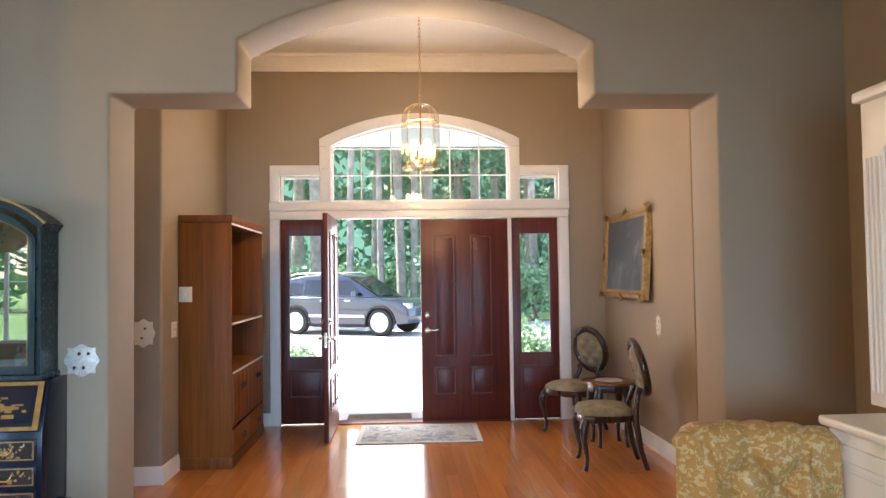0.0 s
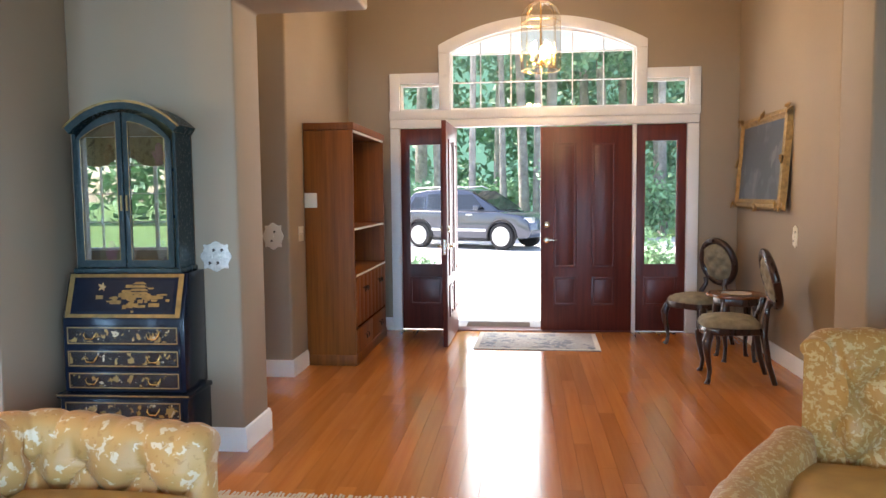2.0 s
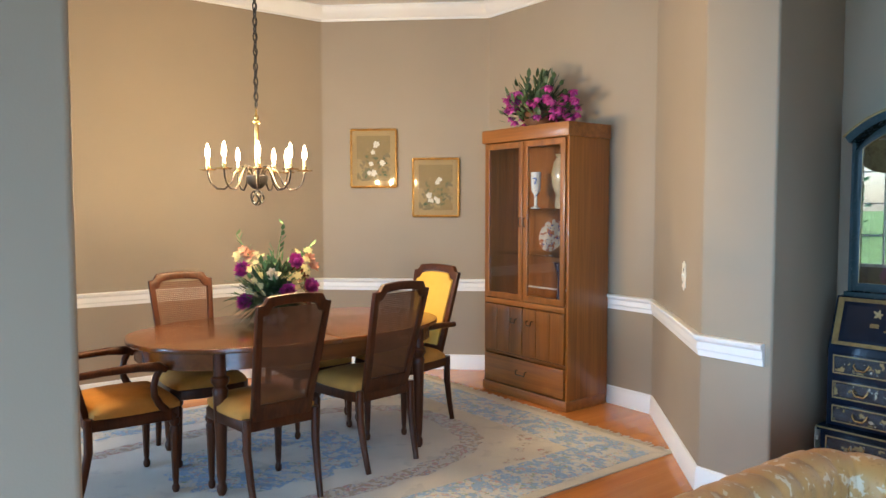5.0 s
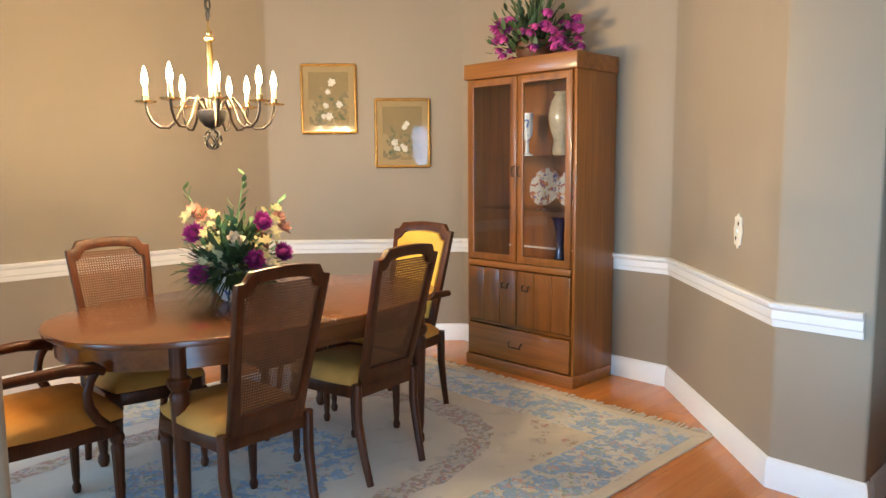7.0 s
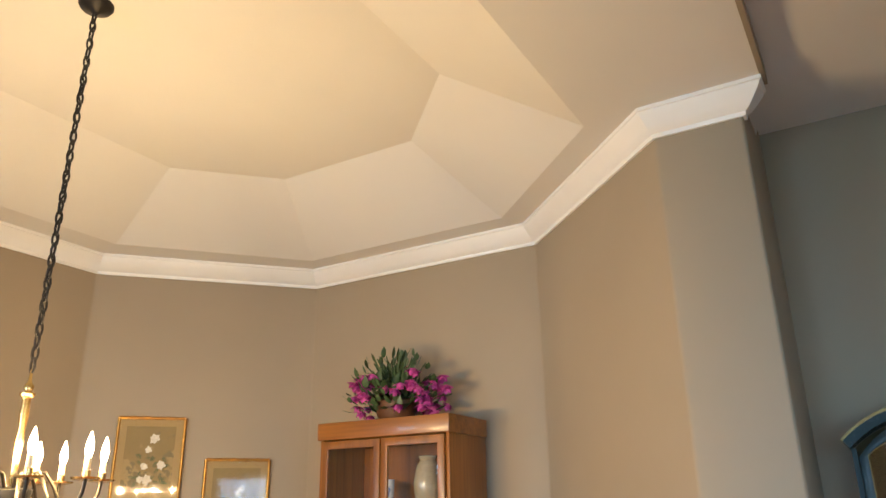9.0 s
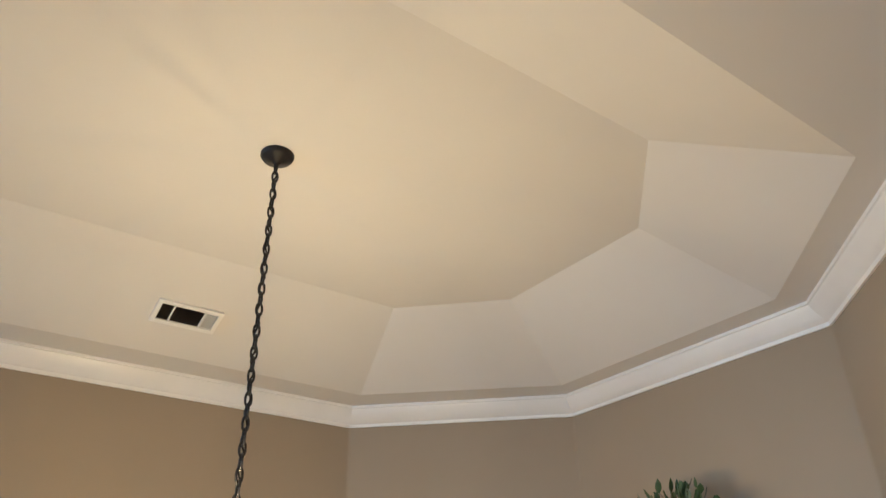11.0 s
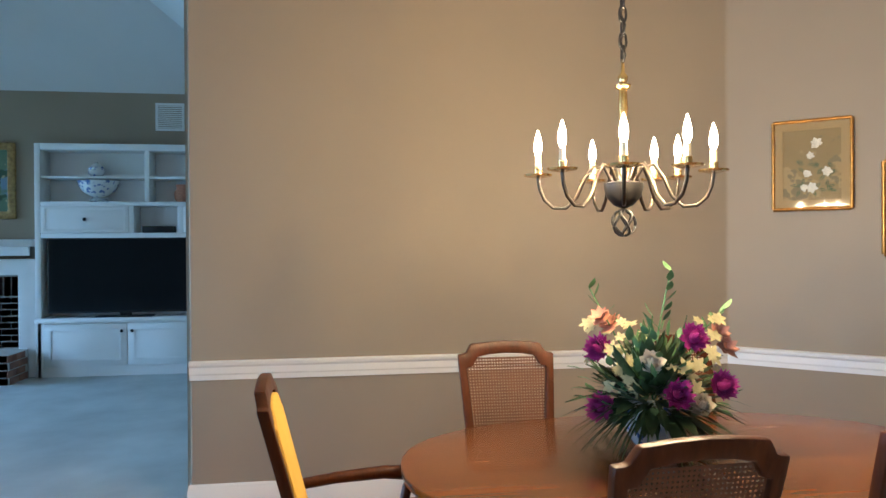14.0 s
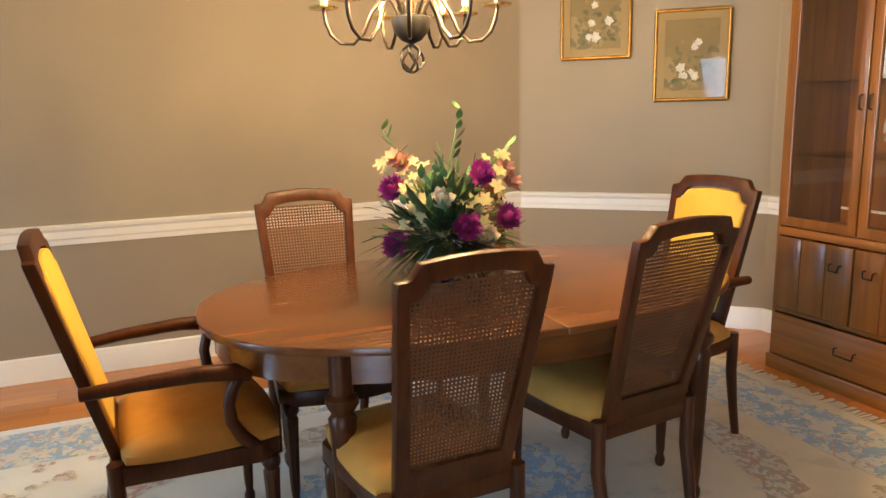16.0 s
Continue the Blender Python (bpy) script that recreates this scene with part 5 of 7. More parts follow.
for k in range(N):
    a0, a1 = 2 * math.pi * k / N, 2 * math.pi * (k + 1) / N
    bm = B()
    vs = [(bm.verts.new((r * math.cos(a0), r * math.sin(a0), z)), bm.verts.new((r * math.cos(a1), r * math.sin(a1), z))) for r, z in prof]
    for (a, b), (c, d) in zip(vs, vs[1:]):
        bm.faces.new((a, b, d, c))
    g = part("pane", bm, CLEAR, lan)
    g.visible_shadow = False
    bm = B()
    tube(bm, [(r * math.cos(a0), r * math.sin(a0), z) for r, z in prof], 0.0020, 6)
    part("rib", bm, BRASS, lan, smooth=60)
for z in (2.345, 2.70):
    bm = B()
    tube(bm, [(R * math.cos(2 * math.pi * k / N), R * math.sin(2 * math.pi * k / N), z) for k in range(N + 1)], 0.0028, 6)
    part("band", bm, BRASS, lan)
bm = B()
lathe(bm, [(0.004, 2.36), (0.016, 2.375), (0.012, 2.40), (0.02, 2.42), (0.008, 2.44), (0.006, 2.85)], 14)
part("stem", bm, BRASS, lan, smooth=50)
for k in range(5):
    a = 2 * math.pi * (k + 0.2) / 5
    c, s = math.cos(a), math.sin(a)
    bm = B()
    tube(bm, [(0.01 * c, 0.01 * s, 2.41), (0.035 * c, 0.035 * s, 2.385), (0.065 * c, 0.065 * s, 2.40), (0.07 * c, 0.07 * s, 2.43)], 0.004, 6)
    arm = part("arm", bm, BRASS, lan, smooth=60)
    q = pose(0.07 * c, 0.07 * s, 0)
    bm = B()
    lathe(bm, [(0.006, 2.428), (0.02, 2.434), (0.009, 2.437), (0.009, 2.475)], 10, q)
    part("candle_sleeve", bm, CANDLE, arm, smooth=40)
    bm = B()
    lathe(bm, [(0.006, 2.476), (0.012, 2.495), (0.011, 2.515), (0.005, 2.54), (0.001, 2.555)], 10, q)
    part("bulb", bm, BULB2, arm, smooth=60)

# ---- bookcase ----
bk = thing("bookcase", "tall brown wooden bookcase with empty shelves and lower doors", "bookcase", pose(-1.37, 6.80, 0, 0, 0, 90))
w, d, h = 0.655, 0.205, 2.0
for s in (-1, 1):
    bm = B()
    box(bm, s * w - 0.012 * (1 + s), s * w + 0.012 * (1 - s), -d, d, 0.0, h - 0.062)
    part("side_panel", bm, BROWN, bk, bevel=0.002)
bm = B()
box(bm, -w - 0.005, w + 0.005, -d - 0.012, d, h - 0.06, h)
part("top", bm, BROWN, bk, bevel=0.006)
bm = B()
box(bm, -w + 0.025, w - 0.025, -d - 0.004, -d + 0.012, h - 0.078, h - 0.061)
part("light_valance", bm, WHITE, bk, "pale strip under the top")
bm = B()
box(bm, -w + 0.025, w - 0.025, d - 0.01, d, 0.03, h - 0.062)
part("back_panel", bm, BROWN, bk)
bm = B()
box(bm, -w - 0.004, w + 0.004, -d - 0.008, d - 0.012, 0.0, 0.09)
part("plinth", bm, BROWN, bk, bevel=0.005)
for z, y in ((1.12, -d + 0.01), (0.735, -d - 0.004), (0.30, -d + 0.02)):
    bm = B()
    box(bm, -w + 0.026, w - 0.026, y, d - 0.011, z, z + 0.02)
    sh = part("shelf", bm, BROWN, bk, bevel=0.002)
    if z > 0.5:
        bm = B()
        box(bm, -w + 0.027, w - 0.027, y - 0.006, y - 0.001, z + 0.001, z + 0.019)
        part("shelf_edge", bm, WHITE, sh, "pale strip along the shelf edge")
n = 4
for k in range(n):
    x0 = -w + 0.028 + (2 * w - 0.056) * k / n
    x1 = x0 + (2 * w - 0.056) / n
    bm = B()
    for j in range(2):
        a = x0 + (x1 - x0) * j / 2
        box(bm, a + 0.002, a + (x1 - x0) / 2 - 0.001, -d - 0.008, -d + 0.010, 0.325, 0.728)
    dd = part("door", bm, BROWN, bk, bevel=0.003)
    pull(dd, x1 - 0.05 if k % 2 == 0 else x0 + 0.05, -d - 0.008, 0.62)
for k in range(2):
    x0 = -w + 0.028 + (w - 0.028) * k
    bm = B()
    box(bm, x0 + 0.002, x0 + w - 0.03, -d - 0.008, -d + 0.010, 0.10, 0.295)
    dd = part("drawer_front", bm, BROWN, bk, bevel=0.003)
    pull(dd, x0 + w / 2, -d - 0.008, 0.21, 0.09)
wall_plate("ivory double switch plate fixed to the bookcase side", pose(-1.52, 6.143, 1.372), 0.105, 0.12, toggles=1)
wall_plate("ivory switch plate beside the bookcase", pose(-1.58, 6.04, 1.105, 0, 0, 90), 0.12, 0.12, toggles=2)
wall_plate("ornate cream switch plate on the hall wall", pose(-1.71, 5.76, 1.10), 0.15, 0.19, True, PLATE, 1)
wall_plate("ornate silver double switch plate on the living room wall", pose(-1.455, WY, 1.083), 0.16, 0.15, True, SILVER, 2)
wall_plate("ornate ivory switch plate below the painting", pose(2.30, 6.20, 1.055, 0, 0, -90), 0.10, 0.16, True, PLATE, 1)
wall_plate("white wall outlet near the floor", pose(-2.265, 3.95, 0.29, 0, 0, 90), 0.07, 0.115, toggles=2)

# ---- painting in the foyer ----
GOLDFRAME = plain("worn_gilt_plaster", (0.32, 0.195, 0.07), 0.42, 0.5, vary=0.35, scale=25, fine=90, relief=0.8, dist=0.006)
SLATE = patterned("dim_blue_grey_canvas", (0.055, 0.070, 0.095), [((0.09, 0.105, 0.13), 3.0, 0.54), ((0.14, 0.15, 0.165), 4.5, 0.62)], rough=0.45, sheen=0, relief=0.15, scale=3)
pt = thing("oil_painting", "dark blue-grey oil painting in an ornate gilt frame", "picture", pose(2.285, 6.935, 1.662, -4, 0, -90))
W2, H2 = 0.63, 0.415
bm = B()
prof = [(0.0, 0.0), (0.02, -0.045), (0.05, -0.055), (0.075, -0.03), (0.095, -0.028)]
rings = []
for off, dep in prof:
    rings.append([bm.verts.new((math.copysign(W2 - off, x), dep, math.copysign(H2 - off, z))) for x, z in ((-1, -1), (1, -1), (1, 1), (-1, 1))])
for a, b in zip(rings, rings[1:]):
    for k in range(4):
        j = (k + 1) % 4
        bm.faces.new((a[k], a[j], b[j], b[k]))
part("frame", bm, GOLDFRAME, pt, "ornate carved gilt frame", smooth=40)
bm = B()
rnd = random.Random(8)
for sx, sz in ((-1, -1), (1, -1), (1, 1), (-1, 1), (0, 1), (0, -1), (-1, 0), (1, 0)):
    for k in range(7):
        p = (sx * (W2 - 0.03) + rnd.uniform(-0.07, 0.07) * (1 if sx == 0 or sz else 0.3), -0.05, sz * (H2 - 0.03) + rnd.uniform(-0.03, 0.03))
        blossom(bm, p, (rnd.uniform(-0.4, 0.4), -1, rnd.uniform(-0.4, 0.4)), 0.03, 1, 6, rnd, 0.6, 0.3)
tagged(part("carving", bm, GOLDFRAME, pt, smooth=60), kind="stuff")
bm = B()
box(bm, -W2 + 0.09, W2 - 0.09, -0.03, -0.02, -H2 + 0.09, H2 - 0.09)
part("canvas", bm, SLATE, pt)
bm = B()
box(bm, -W2 + 0.03, W2 - 0.03, -0.022, 0.0, -H2 + 0.03, H2 - 0.03)
part("backing", bm, BROWN, pt)

# ---- Victorian parlour chairs and table ----
VELVET = plain("olive_tufted_velvet", (0.23, 0.19, 0.12), 0.8, vary=0.25, scale=14, fine=150, relief=0.4)
ROSEWOOD = wood("carved_rosewood", (0.010, 0.003, 0.002), (0.04, 0.012, 0.007), 0.26, axis=2, grain=1.0, coat=0.4)


def cabriole(bm, x, y, h, sx, sy):
    tube(bm, [(x, y, h), (x + sx * 0.022, y + sy * 0.022, h - 0.07), (x + sx * 0.02, y + sy * 0.02, h * 0.6), (x - sx * 0.004, y - sy * 0.004, h * 0.25), (x + sx * 0.004, y + sy * 0.004, 0.03), (x + sx * 0.018, y + sy * 0.018, 0.0)], 0.027, 8, [1.2, 1.3, 0.9, 0.62, 0.6, 0.85])


def tufted_pad(bm, hx, hz, depth, m, cols=5, rows=6, e=2.0):
    """A buttoned cushion filling an oval (or, for a high e, a rectangle)."""
    n = 22
    vs = {}
    for i in range(n + 1):
        for j in range(n + 1):
            u, v = -1 + 2 * i / n, -1 + 2 * j / n
            if e < 3:
                k = math.sqrt(max(0.0, 1 - v * v / 2)), math.sqrt(max(0.0, 1 - u * u / 2))
                x, z = u * k[0], v * k[1]
            else:
                x, z = u, v
            r = max(abs(u), abs(v))
            q = depth * (1 - r ** 4)
            a, b = x * cols / 2 * math.pi, z * rows / 2 * math.pi
            dip = (abs(math.cos((a + b) / 2)) ** 0.5) * (abs(math.cos((a - b) / 2)) ** 0.5)
            p = Vector((x * hx, -q * (0.45 + 0.55 * dip), z * hz))
            vs[i, j] = bm.verts.new(m @ p)
    for i in range(n):
        for j in range(n):
            bm.faces.new((vs[i, j], vs[i + 1, j], vs[i + 1, j + 1], vs[i, j + 1]))


def parlour_chair():
    c = thing("parlour_chair", "carved rosewood parlour chair with tufted olive velvet", "chair", group="pair of parlour chairs")
    bm = B()
    prism(bm, [(-0.17, -0.2), (0.17, -0.2), (0.235, 0.12), (0.2, 0.20), (0.1, 0.235), (0, 0.225), (-0.1, 0.235), (-0.2, 0.20), (-0.235, 0.12)], 0.36, 0.415)
    part("seat_rail", bm, ROSEWOOD, c, bevel=0.01)
    bm = B()
    cushion(bm, -0.22, 0.22, -0.2, 0.23, 0.412, 0.46, 0.035, 12, 0.16)
    for vv in bm.verts:
        if vv.co.z > 0.45:
            vv.co.z -= 0.014 * max(0.0, math.cos(vv.co.x * 42) * math.cos(vv.co.y * 42))
    part("seat", bm, VELVET, c, "tufted olive velvet seat", smooth=60)
    for s in (-1, 1):
        bm = B()
        cabriole(bm, s * 0.195, 0.175, 0.38, s, 1)
        part("front_leg", bm, ROSEWOOD, c, smooth=60)
        bm = B()
        tube(bm, [(s * 0.165, -0.285, 0), (s * 0.16, -0.24, 0.15), (s * 0.155, -0.205, 0.36), (s * 0.14, -0.215, 0.47), (s * 0.10, -0.235, 0.55), (s * 0.115, -0.25, 0.60)], 0.024, 8, [0.8, 0.9, 1.1, 1.0, 0.9, 1.0])
        part("rear_leg", bm, ROSEWOOD, c, smooth=60)
    M = Matrix.Translation((0, -0.275, 0.755)) @ pose(0, 0, 0, -14) @ pose(0, 0, 0, 0, 0, 180)
    bm = B()
    n = 36
    tube(bm, [M @ Vector((0.175 * math.cos(2 * math.pi * k / n), 0, 0.205 * math.sin(2 * math.pi * k / n))) for k in range(n + 1)], 0.031, 10)
    part("back_frame", bm, ROSEWOOD, c, "oval carved back frame", smooth=60)
    bm = B()
    rnd = random.Random(3)
    for k in range(9):
        a = math.radians(60 + 60 * k / 8)
        ball(bm, 0.017, M @ pose(0.185 * math.cos(a), -0.004, 0.222 * math.sin(a)), 8, 6)
    part("crest_carving", bm, ROSEWOOD, c, smooth=60)
    bm = B()
    tufted_pad(bm, 0.165, 0.195, 0.05, M, 5, 6)
    part("back_pad", bm, VELVET, c, "buttoned oval velvet back", smooth=60)
    bm = B()
    prism(bm, [(0.165 * math.cos(2 * math.pi * k / 24), 0.195 * math.sin(2 * math.pi * k / 24)) for k in range(24)], 0.0, 0.02, "y", M)
    part("back_lining", bm, VELVET, c)
    return c


pc = parlour_chair()
pc.matrix_basis = pose(1.76, 5.95, 0, 0, 0, 84)
copy_thing(pc, pose(1.80, 7.16, 0, 0, 0, 128))
st = thing("side_table", "small rosewood side table with an inlaid scalloped top", "table", pose(1.98, 6.60, 0))
bm = B()
prism(bm, [(0.235 * (1 + 0.05 * math.cos(8 * a)) * math.cos(a), 0.235 * (1 + 0.05 * math.cos(8 * a)) * math.sin(a)) for a in [2 * math.pi * k / 48 for k in range(48)]], 0.535, 0.56)
part("top", bm, TABLEWOOD, st, bevel=0.005)
bm = B()
prism(bm, [(0.12 * math.cos(a), 0.12 * math.sin(a)) for a in [2 * math.pi * k / 24 for k in range(24)]], 0.558, 0.563)
part("inlay", bm, CANVAS_GOLD, st)
bm = B()
prism(bm, [(0.19 * math.cos(a), 0.19 * math.sin(a)) for a in [2 * math.pi * k / 8 for k in range(8)]], 0.47, 0.534)
part("apron", bm, ROSEWOOD, st, bevel=0.006)
for k in range(4):
    a = math.radians(45 + 90 * k)
    bm = B()
    cabriole(bm, 0.16 * math.cos(a), 0.16 * math.sin(a), 0.49, math.cos(a), math.sin(a))
    part("leg", bm, ROSEWOOD, st, smooth=60)

# ---- door mats ----
MAT = patterned("grey_faded_rug_wool", (0.36, 0.33, 0.29), [((0.13, 0.14, 0.16), 10, 0.53), ((0.46, 0.42, 0.36), 18, 0.58), ((0.26, 0.14, 0.10), 24, 0.64)], rough=0.95, relief=0.8)
mat1 = thing("door_rug", "small faded grey patterned rug inside the door", "rug", pose(0.335, 7.24, 0, 0, 0, -1.5))
bm = B()
box(bm, -0.575, 0.575, -0.40, 0.40, 0.0005, 0.009)
part("field", bm, MAT, mat1, bevel=0.003)
bm = B()
for x0, x1, y0, y1 in ((-0.572, 0.572, -0.397, -0.36), (-0.572, 0.572, 0.36, 0.397), (-0.572, -0.53, -0.36, 0.36), (0.53, 0.572, -0.36, 0.36)):
    box(bm, x0, x1, y0, y1, 0.005, 0.0097)
part("border", bm, RUG_CREAM, mat1)
COIR = plain("brown_coir", (0.13, 0.085, 0.05), 0.95, vary=0.3, fine=200, relief=1.0, dist=0.01)
bm = B()
box(bm, -0.42, 0.28, 8.05, 8.55, -0.06, -0.042)
tagged(part("doormat", bm, COIR, bevel=0.004), "brown coir doormat on the porch", "doormat")

# unseen fixtures added to fill the side halls with warm light
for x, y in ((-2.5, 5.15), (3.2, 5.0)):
    t = thing("hall_ceiling_light", "unseen flush ceiling light added to light the side hall", "ceiling light", pose(x, y, 3.775), "hall lights")
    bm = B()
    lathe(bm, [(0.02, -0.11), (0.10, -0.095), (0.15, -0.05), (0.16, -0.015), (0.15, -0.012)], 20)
    part("globe", bm, HALLFILL, t, "glowing bowl added to light the side hall", smooth=60)
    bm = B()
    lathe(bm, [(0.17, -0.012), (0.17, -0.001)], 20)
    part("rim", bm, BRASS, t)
# ---- living room ----
LACQUER = plain("black_navy_lacquer", (0.006, 0.010, 0.020), 0.2, vary=0.3, scale=5, fine=60, relief=0.03, coat=0.05)
TEAL = plain("teal_lacquer", (0.022, 0.038, 0.042), 0.25, vary=0.25, scale=5, fine=60, relief=0.03, coat=0.05)
for lac, q in ((TEAL, 0.12), (LACQUER, 0.25)):
    lac.node_tree.nodes["Principled BSDF"].inputs["Specular IOR Level"].default_value = q
SILKBACK = plain("olive_silk_lining", (0.16, 0.12, 0.05), 0.7, vary=0.3, scale=9, fine=120, relief=0.2)
DESKGLASS = glass("bright_reflecting_glass", (0.9, 0.95, 0.93), 0.0, 0.42)
GOLDLEAF = plain("dull_gold_line", (0.24, 0.155, 0.055), 0.4, 0.6, vary=0.25, scale=30, relief=0.1)
CHINOISERIE = patterned("gold_flower_lacquer", (0.010, 0.010, 0.012), [((0.26, 0.17, 0.06), 19, 0.57), ((0.40, 0.33, 0.22), 30, 0.64)], scale=26, rough=0.25, sheen=0, relief=0.05)
BROCADE = patterned("gold_brocade", (0.43, 0.215, 0.05), [((0.54, 0.37, 0.17), 52, 0.53), ((0.38, 0.18, 0.04), 80, 0.60)], scale=34, rough=0.5, sheen=0.1, relief=0.35)
BROCADE2 = patterned("pale_gold_brocade", (0.50, 0.265, 0.085), [((0.64, 0.50, 0.33), 22, 0.60), ((0.43, 0.21, 0.06), 40, 0.62)], scale=34, rough=0.42, sheen=0.1, relief=0.35)
SEATCLOTH = plain("olive_gold_seat_cloth", (0.47, 0.28, 0.085), 0.55, vary=0.14, scale=9, fine=240, relief=0.35)

DESK = pose(-1.85, 4.105, 0, 0, 0, 1.5) @ Matrix.Diagonal((0.885, 0.82, 1, 1))
sec = thing("secretary_desk", "black and gold lacquered secretary desk with arched glass doors", "desk", DESK)


def gold_edge(parent, x0, x1, z0, z1, y, w=0.006, mat=None):
    bm = B()
    frame_rect(bm, x0, x1, z0, z1, w, y - 0.003, y + 0.002)
    part("gold_edge", bm, mat or GOLDLEAF, parent)


for s in (-1, 1):
    bm = B()
    lathe(bm, [(0.02, 0), (0.03, 0.02), (0.042, 0.06), (0.04, 0.10)], 14, pose(s * 0.34, -0.30, 0))
    part("foot", bm, LACQUER, sec, smooth=50)
    bm = B()
    box(bm, s * 0.34 - 0.03, s * 0.34 + 0.03, -0.06, -0.01, 0, 0.10)
    part("foot", bm, LACQUER, sec)
bm = B()
box(bm, -0.385, 0.385, -0.365, 0.0, 0.10, 0.37)
part("base", bm, LACQUER, sec, bevel=0.004)
bm = B()
box(bm, -0.40, 0.40, -0.385, 0.0, 0.372, 0.40)
part("ledge", bm, LACQUER, sec, bevel=0.010)
bm = B()
box(bm, -0.403, 0.403, -0.389, -0.386, 0.388, 0.395)
part("gold_edge", bm, GOLDLEAF, sec)
bm = B()
prism(bm, [(-0.335, 0.402), (0.0, 0.402), (0.0, 1.015), (-0.235, 1.015), (-0.335, 0.775)], -0.368, 0.368, "x")
part("desk_body", bm, LACQUER, sec, bevel=0.004)
for z0, z1, w, y in ((0.255, 0.365, 0.36, -0.366), (0.41, 0.512, 0.345, -0.336), (0.524, 0.628, 0.345, -0.336), (0.642, 0.752, 0.345, -0.336)):
    bm = B()
    box(bm, -w, w, y - 0.016, y - 0.001, z0 + 0.004, z1)
    d = part("drawer", bm, LACQUER, sec, bevel=0.003)
    bm = B()
    box(bm, -w + 0.022, w - 0.022, y - 0.0175, y - 0.0155, z0 + 0.024, z1 - 0.018)
    part("painted_panel", bm, CHINOISERIE, d, "gold painted flowers on black lacquer")
    gold_edge(d, -w + 0.012, w - 0.012, z0 + 0.014, z1 - 0.008, y - 0.0155)
    for x in (-0.19, 0.19):
        bm = B()
        zc_ = (z0 + z1) / 2 + 0.006
        tube(bm, [(x - 0.035, y - 0.016, zc_ + 0.01), (x - 0.035, y - 0.034, zc_), (x - 0.02, y - 0.036, zc_ - 0.018), (x + 0.02, y - 0.036, zc_ - 0.018), (x + 0.035, y - 0.034, zc_), (x + 0.035, y - 0.016, zc_ + 0.01)], 0.0045, 6)
        part("bail_pull", bm, BRASS, d, "brass bail pull", smooth=60)
tilt = math.degrees(math.atan2(0.10, 0.24))
M = Matrix.Translation((0, -0.285, 0.895)) @ pose(0, 0, 0, -tilt)
bm = B()
box(bm, -0.352, 0.352, -0.016, -0.002, -0.122, 0.122, M)
fall = part("fall_front", bm, LACQUER, sec, bevel=0.003)
bm = B()
ring_prism(bm, rect(-0.348, 0.348, -0.118, 0.118), rect(-0.318, 0.318, -0.10, 0.10), -0.018, -0.015, M)
part("gold_border", bm, GOLDLEAF, fall)
bm = B()
box(bm, -0.298, 0.298, -0.0175, -0.0155, -0.083, 0.083, M)
part("scene_panel", bm, LACQUER, fall)
bm = B()
rnd = random.Random(12)
for k in range(46):
    x = rnd.gauss(0.06, 0.085)
    z = rnd.gauss(-0.02, 0.03)
    wq, hq = rnd.uniform(0.008, 0.035), rnd.uniform(0.003, 0.010)
    box(bm, x - wq, x + wq, -0.0195, -0.0172, z - hq, z + hq, M)
for k in range(5):
    z = -0.01 + 0.018 * k
    prism(bm, [(0.06 - 0.05 + 0.008 * k, z), (0.16 - 0.008 * k + 0.0, z), (0.14 - 0.008 * k, z + 0.012), (0.03 + 0.008 * k, z + 0.012)], -0.0196, -0.0172, "y", M)
tagged(part("painted_pagoda", bm, GOLDLEAF, fall, "gold painted pagoda garden"), kind="stuff")
bm = B()
blossom(bm, M @ Vector((-0.14, -0.02, 0.045)), (0, -1, 0.3), 0.028, 1, 5, rnd, 0.5, 0.05)
part("painted_crane", bm, MATBOARD, fall)
# upper cabinet with an arched hood
for s in (-1, 1):
    bm = B()
    box(bm, s * 0.315 - 0.01 * (1 + s), s * 0.315 + 0.01 * (1 - s), -0.235, 0.0, 1.017, 1.74)
    part("upper_side", bm, TEAL, sec)
bm = B()
box(bm, -0.315, 0.315, -0.012, 0.0, 1.017, 1.74)
part("upper_back", bm, SILKBACK, sec)
bm = B()
box(bm, -0.33, 0.33, -0.255, 0.0, 1.016, 1.04)
part("upper_base", bm, TEAL, sec, bevel=0.004)
o = arc(-0.345, 0.345, 1.775, 1.90, 20)
i_ = arc(-0.318, 0.318, 1.74, 1.862, 20)
bm = B()
prism(bm, o + list(reversed(i_)), -0.268, 0.0, "y")
hood = part("hood", bm, TEAL, sec, "arched lacquered hood", smooth=40)
bm = B()
prism(bm, arc(-0.352, 0.352, 1.772, 1.908, 20) + list(reversed(arc(-0.345, 0.345, 1.766, 1.896, 20))), -0.275, -0.262, "y")
part("gold_edge", bm, GOLDLEAF, hood)
bm = B()
prism(bm, [(-0.315, 1.70)] + arc(-0.315, 0.315, 1.738, 1.858, 20) + [(0.315, 1.70)], -0.012, -0.002, "y")
part("hood_back", bm, SILKBACK, sec)
for z in (1.30, 1.545):
    bm = B()
    box(bm, -0.293, 0.293, -0.20, -0.014, z, z + 0.014)
    part("shelf", bm, LACQUER, sec)
curve = arc(-0.292, 0.292, 1.70, 1.845, 40)
gl = arc(-0.245, 0.245, 1.68, 1.805, 40)
